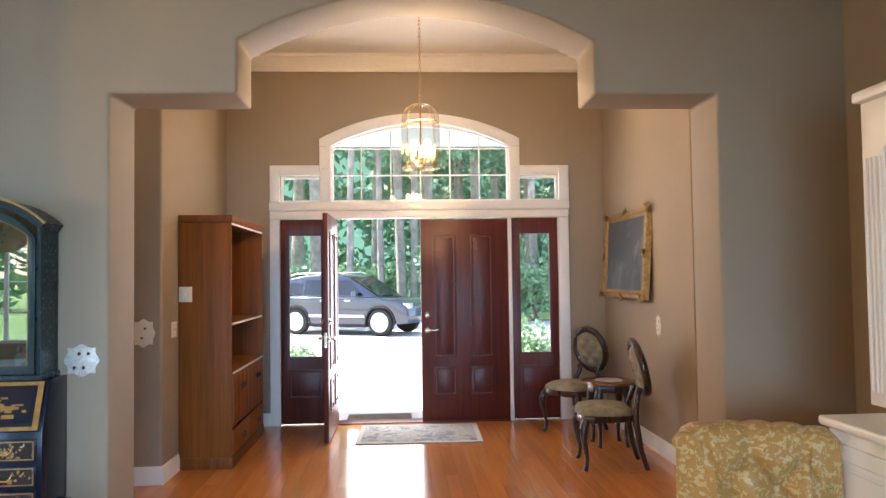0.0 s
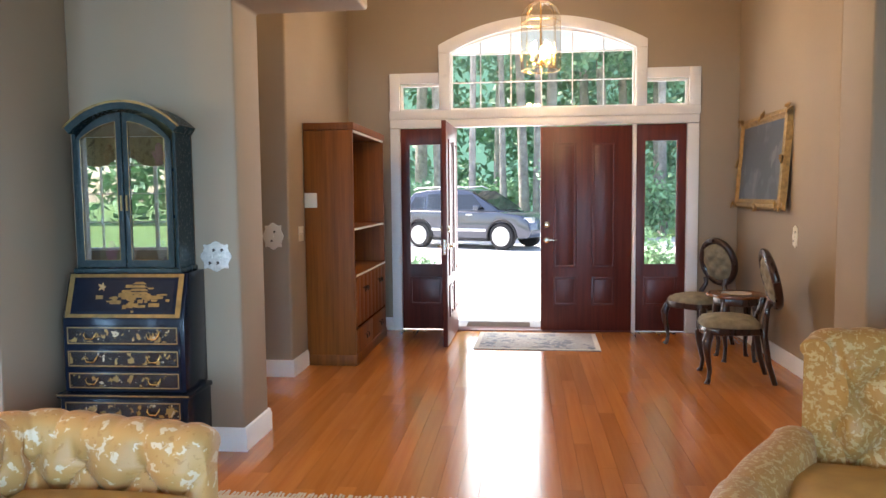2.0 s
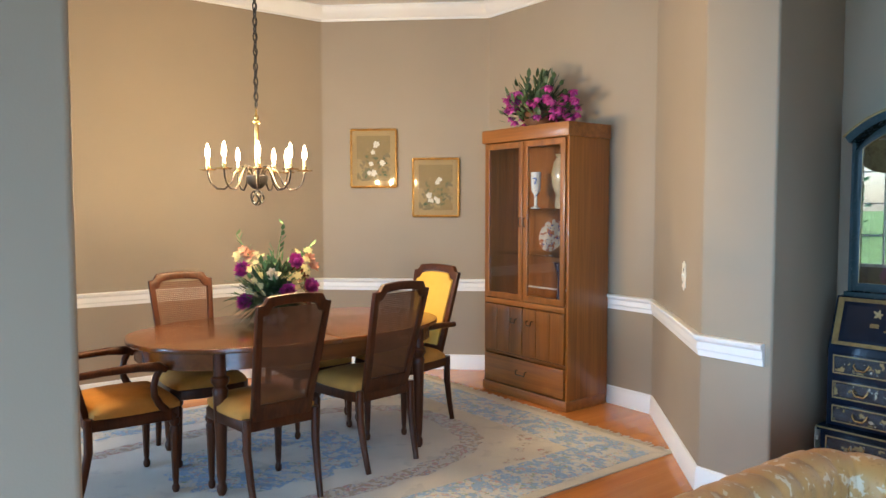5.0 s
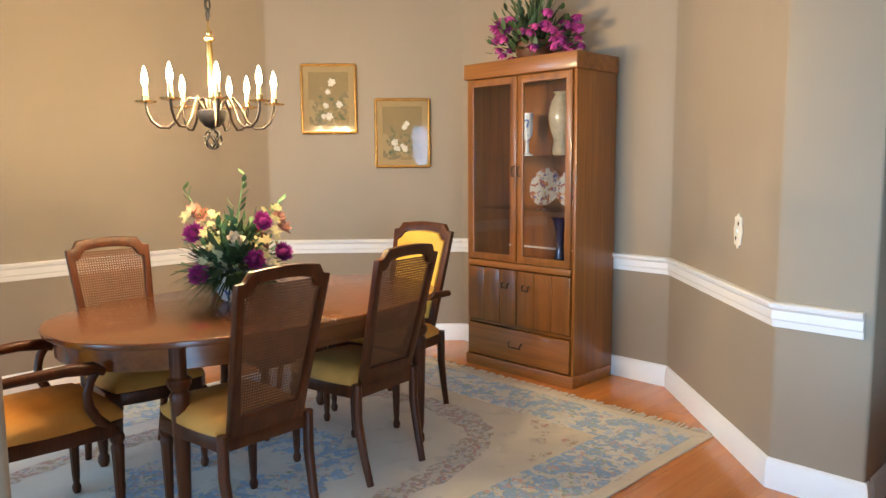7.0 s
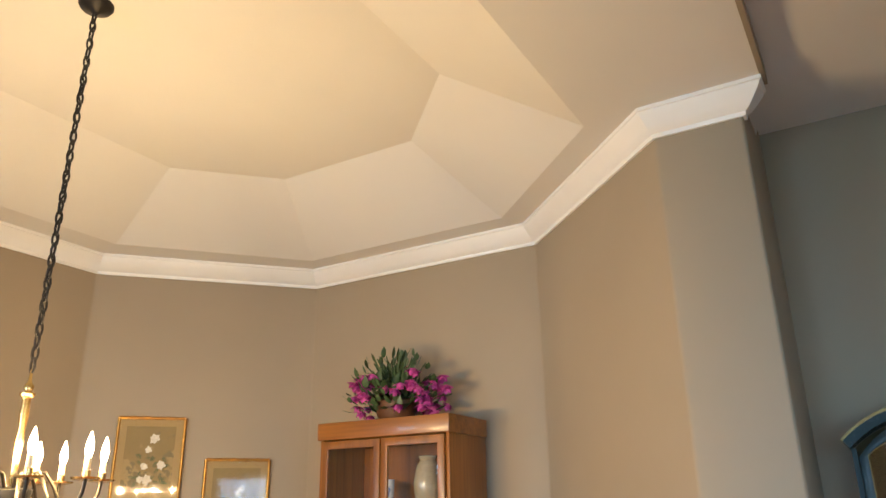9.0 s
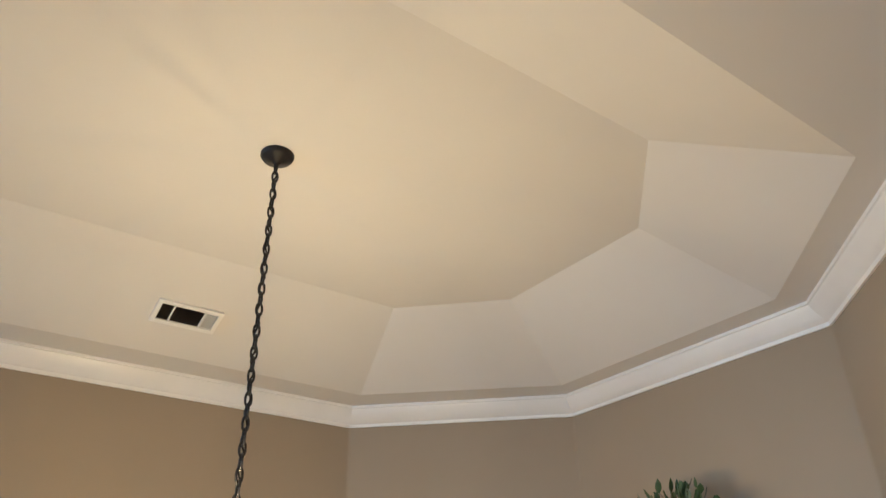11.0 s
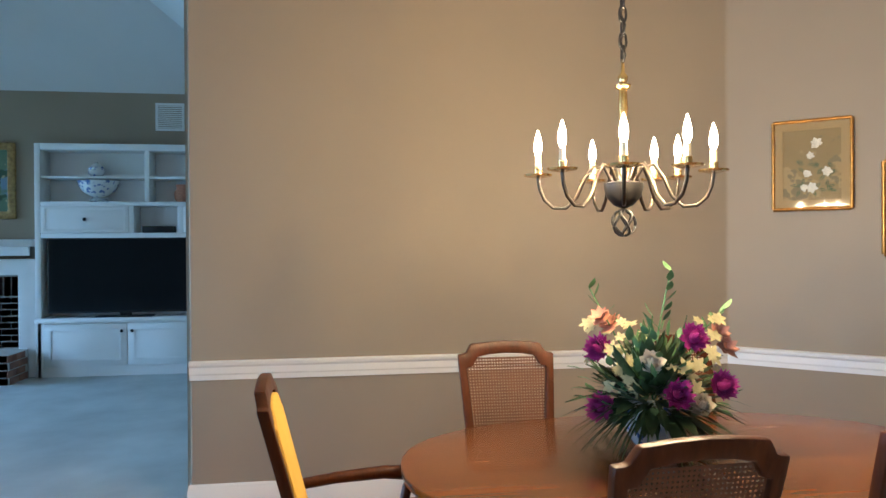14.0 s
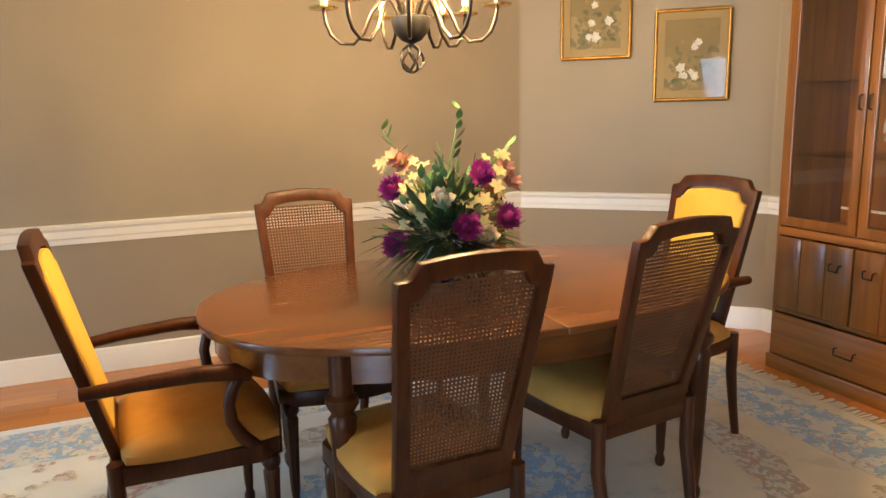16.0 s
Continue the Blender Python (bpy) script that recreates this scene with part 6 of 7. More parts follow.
for s in (-1, 1):
    outer = [(s * 0.004, 1.045), (s * 0.292, 1.045)] + [p for p in (curve[::-1] if s > 0 else curve) if p[0] * s >= 0.004] + [(s * 0.004, 1.845)]
    m_ = len(outer)
    def shrink(p, s=s):
        x = min(max(abs(p[0]), 0.036), 0.255)
        zt = 1.045 + 0.04
        top = 1.80 - 0.9 * (x / 0.292) ** 2 * 0.13
        return (s * x, min(max(p[1], zt), top))
    inner = [shrink(p) for p in outer]
    bm = B()
    ring_prism(bm, outer, inner, -0.255, -0.237)
    d = part("glass_door", bm, TEAL, sec, bevel=0.002)
    bm = B()
    prism(bm, [(x * 1.005, z) for x, z in inner], -0.247, -0.244, "y")
    part("pane", bm, DESKGLASS, d, "clear reflecting glass pane")
    bm = B()
    tube(bm, [(x * 0.985 + s * 0.002, -0.257, z) for x, z in inner] + [(inner[0][0], -0.257, inner[0][1])], 0.0022, 5)
    part("gold_edge", bm, GOLDLEAF, d)
    bm = B()
    box(bm, s * 0.012, s * 0.022, -0.262, -0.255, 1.34, 1.42)
    part("lock_plate", bm, GOLDLEAF, d)


def figurine(x, y, z, mat, seed):
    r = random.Random(seed)
    bm = B()
    lathe(bm, [(0.03, 0), (0.034, 0.012), (0.02, 0.02), (0.028, 0.05), (0.034, 0.075), (0.018, 0.10), (0.022, 0.118), (0.010, 0.136)], 14, None, 0.08, 3)
    for k in range(6):
        petal(bm, (0, 0, 0.06), (r.uniform(-1, 1), r.uniform(-1, 1), 0.3), (0, 0, 1), 0.055, 0.03, 0.2)
    ob = part("figurine", bm, mat, smooth=60)
    ob.matrix_basis = DESK @ pose(x, y, z, 0, 0, r.uniform(0, 360))
    tagged(ob, "small glazed porcelain bird figurine on a shelf", "figurine", "figurines in the desk")


for k, (x, z, mt) in enumerate(((-0.17, 1.041, PETAL_PURPLE), (0.15, 1.041, BLUEWARE), (-0.12, 1.315, CERAMIC), (0.18, 1.315, PETAL_PEACH), (-0.16, 1.56, BROWN), (0.15, 1.56, PETAL_PINK), (-0.05, 1.041, CERAMIC))):
    figurine(x, -0.098, z, mt, k)


def upholstered_shell(bm, path, heights, pitch=0.125, thick=0.085, z0=0.10, roll=0.072, step=0.0105, crease=0.17):
    """A padded, channelled back and arms that follow a path; the inside lies to its left."""
    P = [Vector((*p, 0)) for p in path]
    acc = [0.0]
    for a, b in zip(P, P[1:]):
        acc.append(acc[-1] + (b - a).length)
    n = int(acc[-1] / step)
    def at(s):
        for k in range(len(P) - 1):
            if s <= acc[k + 1] + 1e-9:
                f = (s - acc[k]) / max(1e-9, acc[k + 1] - acc[k])
                return P[k].lerp(P[k + 1], f), heights[k] + (heights[k + 1] - heights[k]) * f
        return P[-1].copy(), heights[-1]
    rings = []
    for i in range(n + 1):
        s = acc[-1] * i / n
        p, h = at(s)
        d = (at(min(acc[-1], s + 0.05))[0] - at(max(0, s - 0.05))[0]).normalized()
        out = Vector((d.y, -d.x, 0))
        groove = abs(math.sin(math.pi * s / pitch)) ** 0.5
        end = min(1.0, min(s, acc[-1] - s) / 0.05)
        ring = []
        prof = []
        zi = 0.30
        for k in range(34):
            f = k / 33
            z = zi + (h - 2 * roll - zi) * f
            tuft = abs(math.cos(math.pi * (s / pitch + (z - zi) / 0.13) / 2)) ** 0.38 * abs(math.cos(math.pi * (s / pitch - (z - zi) / 0.13) / 2)) ** 0.38
            prof.append((-thick * 0.5 - 0.068 * tuft * end, z))
        for k in range(9):
            a = math.pi - math.pi * 1.25 * k / 8
            r = roll * (1 - crease + crease * groove) * (0.75 + 0.25 * end)
            prof.append((0.012 + (r + 0.02) * math.cos(a), h - roll + r * math.sin(a)))
        prof += [(thick * 0.5, h - 2.2 * roll), (thick * 0.5, z0), (-thick * 0.6, z0)]
        rings.append([bm.verts.new((p.x + out.x * o, p.y + out.y * o, z)) for o, z in prof])
    m = len(rings[0])
    for u, w in zip(rings, rings[1:]):
        for i in range(m):
            bm.faces.new((u[i], u[(i + 1) % m], w[(i + 1) % m], w[i]))
    bm.faces.new(rings[0])
    bm.faces.new(list(reversed(rings[-1])))


def corner(c, r, a0, a1, n=6):
    return [(c[0] + r * math.cos(math.radians(a0 + (a1 - a0) * k / n)), c[1] + r * math.sin(math.radians(a0 + (a1 - a0) * k / n))) for k in range(n + 1)]


sofa = thing("tufted_sofa", "pale olive-gold brocade sofa with channelled rolled back", "sofa", pose(-1.66, 2.06, 0))
# inside lies to the left of the path: from the near arm's front, along the back, to the far arm's front
path = [(0.74, 0.74), (0.30, 0.76)] + corner((0.16, 0.60), 0.17, 90, 180) + [(-0.01, 0.0)] + corner((0.16, -0.60), 0.17, 180, 270) + [(0.30, -0.76), (0.74, -0.74)]
hts = [0.575, 0.60] + [0.61 + 0.005 * k for k in range(7)] + [0.65] + [0.64 - 0.005 * k for k in range(7)] + [0.60, 0.575]
bm = B()
upholstered_shell(bm, path, hts, 0.118)
part("rolled_back", bm, BROCADE2, sofa, smooth=60)
bm = B()
cushion(bm, 0.06, 0.76, -0.69, 0.69, 0.26, 0.385, 0.03, 14, 0.03)
part("seat_cushion", bm, SEATCLOTH, sofa, "plain olive seat cushion", smooth=60)
bm = B()
box(bm, 0.0, 0.735, -0.72, 0.72, 0.10, 0.262)
part("seat_base", bm, BROCADE2, sofa, bevel=0.012)
for x in (0.06, 0.68):
    for y in (-0.68, 0.68):
        bm = B()
        lathe(bm, [(0.015, 0.001), (0.02, 0.03), (0.03, 0.08), (0.03, 0.11)], 12, pose(x, y, 0))
        part("foot", bm, DARKWOOD, sofa, smooth=50)

gold = thing("tufted_armchair", "gold brocade button-tufted armchair with flared arms", "armchair", pose(1.475, 2.86, 0, 0, 0, -15.5))
bm = B()
upholstered_shell(bm, [(0.25, 0.10), (0.235, 0.135), (0.15, 0.155), (0.0, 0.165), (-0.15, 0.155), (-0.235, 0.135), (-0.25, 0.10)], [0.89, 0.905, 0.915, 0.92, 0.915, 0.905, 0.89], 0.105, 0.11, 0.12, 0.055, crease=0.25)
part("back", bm, BROCADE, gold, smooth=60)
for i in range(1, 6):
    for j in range(4):
        if (i + j) % 2:
            bm = B()
            ball(bm, 0.011, pose(-0.2875 + 0.105 * i + 0.0, 0.098 - 0.012 * abs(i - 3), 0.30 + 0.13 * j + 0.13, 0, 0, 0) @ Matrix.Diagonal((1, 0.55, 1, 1)), 10, 6)
            part("button", bm, SEATCLOTH, gold, "cloth-covered tufting button", smooth=60)
for s in (-1, 1):
    bm = B()
    pts = [(s * 0.52, -0.57), (s * 0.50, -0.40), (s * 0.42, -0.18), (s * 0.34, 0.0), (s * 0.30, 0.12)]
    ht = [0.50, 0.51, 0.525, 0.545, 0.57]
    upholstered_shell(bm, pts if s > 0 else pts[::-1], ht if s > 0 else ht[::-1], 0.5, 0.11, 0.12, 0.062)
    part("arm", bm, BROCADE, gold, smooth=60)
bm = B()
cushion(bm, -0.40, 0.40, -0.60, 0.06, 0.34, 0.455, 0.03, 12, 0.05)
part("seat_cushion", bm, SEATCLOTH, gold, "plain gold seat cushion", smooth=60)
bm = B()
box(bm, -0.42, 0.42, -0.56, 0.08, 0.13, 0.342)
part("seat_base", bm, BROCADE, gold, bevel=0.012)
for x in (-0.38, 0.38):
    for y in (-0.5, 0.1):
        bm = B()
        lathe(bm, [(0.014, 0.001), (0.018, 0.03), (0.028, 0.1), (0.028, 0.135)], 12, pose(x, y, 0))
        part("foot", bm, DARKWOOD, gold, smooth=50)

lr = thing("living_rug", "cream patterned rug in the sitting area", "rug", pose(-0.35, 2.1, 0))
bm = B()
box(bm, -1.25, 1.6, -0.75, 1.42, 0.0005, 0.008)
part("field", bm, RUG_CREAM, lr, bevel=0.002)
for x0, x1, y0, y1 in ((-1.2, 1.55, 1.12, 1.36), (-1.2, 1.55, -0.70, -0.46)):
    bm = B()
    box(bm, x0, x1, y0, y1, 0.004, 0.0088)
    part("border", bm, RUG_BORDER, lr)
bm = B()
r = random.Random(6)
for i in range(150):
    x = -1.25 + 2.85 * i / 149
    bar(bm, (x, 1.418, 0.004), (x + r.uniform(-0.01, 0.01), 1.42 + r.uniform(0.04, 0.065), 0.003), 0.01, 0.004)
part("fringe", bm, FRINGE, lr, "knotted cream fringe")

# ---- built-in bookcase on the east wall ----
bi = thing("built_in_bookcase", "white built-in bookcase with arched shelves over cupboards", "bookcase")
bm = B()
box(bm, 1.85, 2.63, 1.0, 3.08, 0.0, 0.88)
part("base_body", bm, WHITE, bi, bevel=0.003)
bm = B()
box(bm, 1.815, 2.63, 0.98, 3.10, 0.882, 0.92)
part("counter", bm, WHITE, bi, bevel=0.012, segs=3)
for k in range(4):
    y0 = 1.05 + 0.5 * k
    bm = B()
    box(bm, 1.832, 1.849, y0, y0 + 0.49, 0.10, 0.83)
    d = part("door", bm, WHITE, bi, bevel=0.003)
    bm = B()
    Mx = pose(1.832, y0 + 0.245, 0.465, 0, 0, -90)
    frame_rect(bm, -0.19, 0.19, -0.31, 0.31, 0.018, -0.006, 0.001, Mx)
    box(bm, -0.155, 0.155, -0.005, 0.001, -0.275, 0.275, Mx)
    part("panel_moulding", bm, WHITE, d, bevel=0.003)
    bm = B()
    lathe(bm, [(0.006, 0), (0.006, 0.012), (0.014, 0.018), (0.014, 0.024), (0.006, 0.03)], 14, pose(1.832, y0 + (0.45 if k % 2 == 0 else 0.04), 0.70, 0, -90))
    part("knob", bm, BRASS, d, "brass knob", smooth=50)
yy0, yy1 = 1.0, 3.27
bm = B()
Mz = pose(2.15, 0, 0, 0, 0, 90)
ap = [(1.12, 0.922), (1.12, 1.99)] + arc(1.12, 3.13, 1.99, 2.10, 16)[1:-1] + [(3.13, 1.99), (3.13, 0.922)]
prism(bm, [(yy0, 0.922), (yy0, 2.20), (yy1, 2.20), (yy1, 0.922)] + ap[::-1], 2.15, 2.175, "x")
part("face_frame", bm, WHITE, bi, bevel=0.004)
for k in range(4):
    bm = B()
    lathe(bm, [(0.008, 0.98), (0.008, 1.96)], 8, pose(2.15, 3.155 + 0.03 * k, 0))
    part("flute", bm, WHITE, bi, smooth=60)
bm = B()
box(bm, 2.12, 2.63, yy0 - 0.02, yy1 + 0.02, 2.202, 2.25)
part("cap", bm, WHITE, bi, bevel=0.012)
for y in (yy0, yy1 - 0.02):
    bm = B()
    box(bm, 2.176, 2.63, y, y + 0.02, 0.922, 2.20)
    part("side_panel", bm, WHITE, bi)
for z in (1.17, 1.46, 1.80):
    bm = B()
    box(bm, 2.20, 2.62, yy0 + 0.021, yy1 - 0.021, z, z + 0.025)
    part("shelf", bm, WHITE, bi, bevel=0.006)
bm = B()
box(bm, 2.621, 2.629, yy0 + 0.021, yy1 - 0.021, 0.923, 2.20)
part("back_panel", bm, WHITE, bi)
# ---- family room: wall unit, fireplace, windows ----
SCREEN = plain("dark_glass_screen", (0.006, 0.008, 0.010), 0.08, vary=0.1, relief=0, coat=0.0)
SCREEN.node_tree.nodes["Principled BSDF"].inputs["Specular IOR Level"].default_value = 0.2
BRICK = plain("red_brick", (0.27, 0.13, 0.09), 0.85, vary=0.3, scale=8, fine=90, relief=0.6, dist=0.004)
MORTAR = plain("pale_mortar", (0.42, 0.39, 0.35), 0.9, vary=0.12, fine=120, relief=0.5)
SOOT = plain("sooty_firebox", (0.012, 0.011, 0.010), 0.9, vary=0.3, relief=0.3)
LANDSCAPE = patterned("green_blue_landscape", (0.10, 0.17, 0.10), [((0.16, 0.25, 0.33), 3.5, 0.55), ((0.03, 0.07, 0.03), 5.0, 0.56), ((0.36, 0.34, 0.20), 8.0, 0.66)], scale=6, rough=0.5, sheen=0, relief=0.2)
FX = -10.78
wu = thing("wall_unit", "white built-in wall unit with shelves around a television", "wall unit")
bm = B()
box(bm, -11.095, -11.07, -2.22, 0.18, 0.0, 2.57)
part("back_panel", bm, WHITE, wu)
for y0, y1, z0, z1 in ((-2.22, -2.16, 0, 2.57), (-1.07, -1.02, 1.93, 2.50), (-0.02, 0.04, 0.66, 2.57), (-2.158, -0.022, 2.50, 2.57), (-2.158, -0.022, 1.885, 1.93), (-2.158, -0.022, 1.53, 1.585), (-1.24, -1.19, 1.586, 1.884), (-0.72, -0.66, 1.586, 1.884)):
    bm = B()
    box(bm, -11.069, FX, y0, y1, z0, z1)
    part("upright" if z1 - z0 > 0.2 else "rail", bm, WHITE, wu, bevel=0.003)
for y0, y1 in ((-2.158, -1.071), (-1.019, -0.022)):
    bm = B()
    box(bm, -11.069, FX - 0.02, y0, y1, 2.19, 2.215)
    part("shelf", bm, WHITE, wu, bevel=0.002)
for y0, y1 in ((-2.158, -1.242), (-0.658, -0.022)):
    bm = B()
    box(bm, FX - 0.25, FX + 0.006, y0, y1, 1.588, 1.882)
    d = part("drawer", bm, WHITE, wu, bevel=0.003)
    bm = B()
    frame_rect(bm, y0 + 0.03, y1 - 0.03, 1.61, 1.86, 0.02, -0.006, 0.001, pose(FX + 0.006, 0, 0, 0, 0, 90))
    part("panel_moulding", bm, WHITE, d)
    bm = B()
    ball(bm, 0.02, pose(FX + 0.02, (y0 + y1) / 2, 1.735), 10, 8)
    part("knob", bm, BLACKIRON, d, "dark knob", smooth=60)
bm = B()
box(bm, -11.069, FX + 0.04, -2.22, 0.18, 0.60, 0.65)
part("counter", bm, WHITE, wu, bevel=0.006)
bm = B()
box(bm, -11.069, FX + 0.0, -2.20, 0.16, 0.0, 0.598)
part("base_body", bm, WHITE, wu)
for k, (y0, y1) in enumerate(((-2.13, -1.27), (-1.26, -0.40), (-0.39, 0.12))):
    bm = B()
    box(bm, FX + 0.001, FX + 0.02, y0, y1, 0.12, 0.58)
    d = part("door", bm, WHITE, wu, bevel=0.003)
    bm = B()
    frame_rect(bm, y0 + 0.06, y1 - 0.06, 0.18, 0.52, 0.018, -0.006, 0.001, pose(FX + 0.02, 0, 0, 0, 0, 90))
    part("panel_moulding", bm, WHITE, d)
    bm = B()
    ball(bm, 0.018, pose(FX + 0.034, y1 - 0.05 if k == 0 else y0 + 0.05, 0.50), 10, 8)
    part("knob", bm, BLACKIRON, d, "dark knob", smooth=60)
tv = thing("television", "large black flat television on the wall unit", "television")
bm = B()
box(bm, -10.86, -10.80, -2.10, -0.50, 0.70, 1.53)
part("casing", bm, BLACKIRON, tv, bevel=0.006)
bm = B()
box(bm, -10.80, -10.797, -2.085, -0.515, 0.72, 1.515)
part("screen", bm, SCREEN, tv, "dark reflecting screen")
bm = B()
box(bm, -10.92, -10.76, -1.6, -1.0, 0.651, 0.664)
part("stand", bm, BLACKIRON, tv)
bm = B()
box(bm, -10.86, -10.82, -1.36, -1.24, 0.664, 0.72)
part("neck", bm, BLACKIRON, tv)
bm = B()
box(bm, -11.0, -10.85, -1.12, -0.78, 1.588, 1.66)
tagged(part("cable_box", bm, BLACKIRON, bevel=0.005), "black set-top box in the wall unit", "electronics")
vessel("porcelain_bowl", "large blue and white footed porcelain bowl", [(0.08, 0), (0.10, 0.02), (0.06, 0.05), (0.17, 0.12), (0.21, 0.2), (0.22, 0.235), (0.20, 0.235)], BLUEWARE, -10.93, -1.60, 1.932, "bowl")
vessel("teapot", "small dark patterned teapot on the shelf", [(0.05, 0), (0.085, 0.04), (0.09, 0.09), (0.05, 0.13), (0.02, 0.14), (0.02, 0.16), (0.01, 0.165)], BLUEWARE, -10.93, -1.62, 2.217, "teapot")
vessel("milk_jug", "cream jug with red flowers on the shelf", [(0.055, 0), (0.08, 0.04), (0.085, 0.1), (0.06, 0.16), (0.07, 0.2), (0.06, 0.2)], PETAL_PEACH, -10.93, -0.70, 1.932, "jug")
vr = thing("return_air_grille", "white return air grille high on the wall", "vent", pose(-11.098, -0.86, 2.93, 0, 0, 90))
bm = B()
frame_rect(bm, -0.16, 0.16, -0.16, 0.16, 0.025, -0.012, 0.0)
part("frame", bm, WHITE, vr)
for k in range(12):
    bm = B()
    box(bm, -0.135, 0.135, -0.008, -0.002, -0.13 + 0.0225 * k, -0.118 + 0.0225 * k)
    part("slat", bm, WHITE, vr)

fp = thing("fireplace", "white mantel fireplace with red brick surround and raised hearth", "fireplace")
bm = B()
box(bm, -11.09, -10.80, -4.55, -2.26, 1.44, 1.52)
part("mantel_shelf", bm, WHITE, fp, bevel=0.012)
bm = B()
sweep(bm, [(-10.86, -2.30, 1.34), (-10.86, -4.5, 1.34)], [(0, 0), (-0.02, 0), (-0.05, 0.06), (-0.055, 0.098), (0, 0.098)])
part("mantel_moulding", bm, WHITE, fp)
bm = B()
o_ = [(-4.52, 0.0), (-4.52, 1.30), (-2.24, 1.30), (-2.24, 0.0), (-2.42, 0.0), (-2.42, 1.13), (-4.34, 1.13), (-4.34, 0.0)]
prism(bm, o_, -11.09, -10.84, "x")
part("surround", bm, WHITE, fp, bevel=0.006)
bm = B()
prism(bm, [(-4.338, 0.0), (-4.338, 1.128), (-2.422, 1.128), (-2.422, 0.0), (-2.72, 0.0), (-2.72, 0.88), (-4.04, 0.88), (-4.04, 0.0)], -11.09, -10.90, "x")
part("mortar_bed", bm, MORTAR, fp)
bm = B()
box(bm, -11.4, -11.05, -4.1, -2.66, 0.0, 0.95)
part("firebox", bm, SOOT, fp)
bm = B()
box(bm, -10.99, -10.93, -4.03, -2.73, 0.32, 0.86)
part("fire_screen", bm, SOOT, fp, "dark mesh fire screen")


def brick(y, z, w, h, x=-10.895, t=0.03):
    bm = B()
    box(bm, x, x, y, y + w, z, z + h)
    part("brick", bm, BRICK, fp)


for k in range(23):
    y = -4.33 + 0.083 * k
    brick(y, 0.895, 0.073, 0.215)
for k in range(8):
    z = 0.33 + 0.07 * k
    brick(-2.708, z, 0.19 if k % 2 else 0.09, 0.06)
    brick(-2.61 if not k % 2 else -2.51, z, 0.18 if not k % 2 else 0.08, 0.06)
bm = B()
box(bm, -10.88, -10.36, -4.5, -2.32, 0.0, 0.315)
part("hearth_bed", bm, MORTAR, fp)
for r_ in range(4):
    for k in range(10):
        y = -4.5 + 0.218 * k + (0.1 if r_ % 2 else 0)
        brick(y, 0.008 + 0.078 * r_, min(0.206, -2.32 - y), 0.066, -10.352, 0.02)
for r_ in range(4):
    for k in range(2):
        bm = B()
        x = -10.36 - 0.22 * (k + 1) + (0.06 if r_ % 2 else 0)
        box(bm, x, x + 0.205, -2.322, -2.312, 0.008 + 0.078 * r_, 0.074 + 0.078 * r_)
        part("brick", bm, BRICK, fp)
lp = thing("landscape_painting", "gilt framed green landscape painting over the mantel", "picture", pose(-11.095, -3.02, 2.18, 0, 0, 90))
bm = B()
frame_rect(bm, -0.55, 0.50, -0.43, 0.43, 0.085, -0.05, 0.0)
part("frame", bm, GOLDFRAME, lp, bevel=0.012)
bm = B()
box(bm, -0.475, 0.425, -0.025, -0.01, -0.355, 0.355)
part("canvas", bm, LANDSCAPE, lp)


def wide_window(name, label, x0, x1, z0, z1, y, cols, rows):
    t = thing(name, label, "window")
    t["kind"] = "structure"
    bm = B()
    frame_rect(bm, x0, x1, z0, z1, 0.06, y - 0.05, y + 0.05)
    part("window_frame", bm, TRIM, t, bevel=0.004)
    bm = B()
    box(bm, x0 + 0.05, x1 - 0.05, y - 0.004, y, z0 + 0.05, z1 - 0.05)
    g = part("pane", bm, GLASS, t)
    g.visible_shadow = False
    for k in range(1, cols):
        x = x0 + (x1 - x0) * k / cols
        bm = B()
        w = 0.035 if k % 3 == 0 else 0.012
        box(bm, x - w, x + w, y - 0.03, y + 0.03, z0 + 0.06, z1 - 0.06)
        part("glazing_bar", bm, TRIM, t)
    for k in range(1, rows):
        z = z0 + (z1 - z0) * k / rows
        bm = B()
        box(bm, x0 + 0.06, x1 - 0.06, y - 0.02, y + 0.02, z - 0.012, z + 0.012)
        part("glazing_bar", bm, TRIM, t)


wide_window("window_4", "wide white window of the living room", -1.6, 2.0, 0.55, 2.75, -4.5, 6, 4)
wide_window("window_5", "wide white window of the family room", -8.7, -5.15, 0.3, 2.7, -7.5, 6, 4)
wide_window("window_6", "white side window of the family room", -10.9, -8.75, 0.3, 2.7, -7.5, 3, 4)
wide_window("window_7", "white side window of the family room", -5.1, -2.8, 0.3, 2.7, -7.5, 3, 4)
VAL = patterned("gold_swag_cloth", (0.36, 0.28, 0.14), [((0.20, 0.14, 0.06), 12, 0.58)], rough=0.8)
for k in range(3):
    x = -8.7 + 1.2 * k
    bm = B()
    n = 12
    top = [bm.verts.new((x + 1.2 * i / n, -7.38 + 0.03 * math.sin(i * 2.2), 2.68)) for i in range(n + 1)]
    low = [bm.verts.new((x + 1.2 * i / n, -7.36 + 0.04 * math.sin(i * 2.2), 2.36 - 0.30 * math.sin(math.pi * i / n))) for i in range(n + 1)]
    for i in range(n):
        bm.faces.new((top[i], top[i + 1], low[i + 1], low[i]))
    tagged(part("window_swag", bm, VAL, smooth=60), "gold cloth swag above the family room window", "curtain", "window swags")
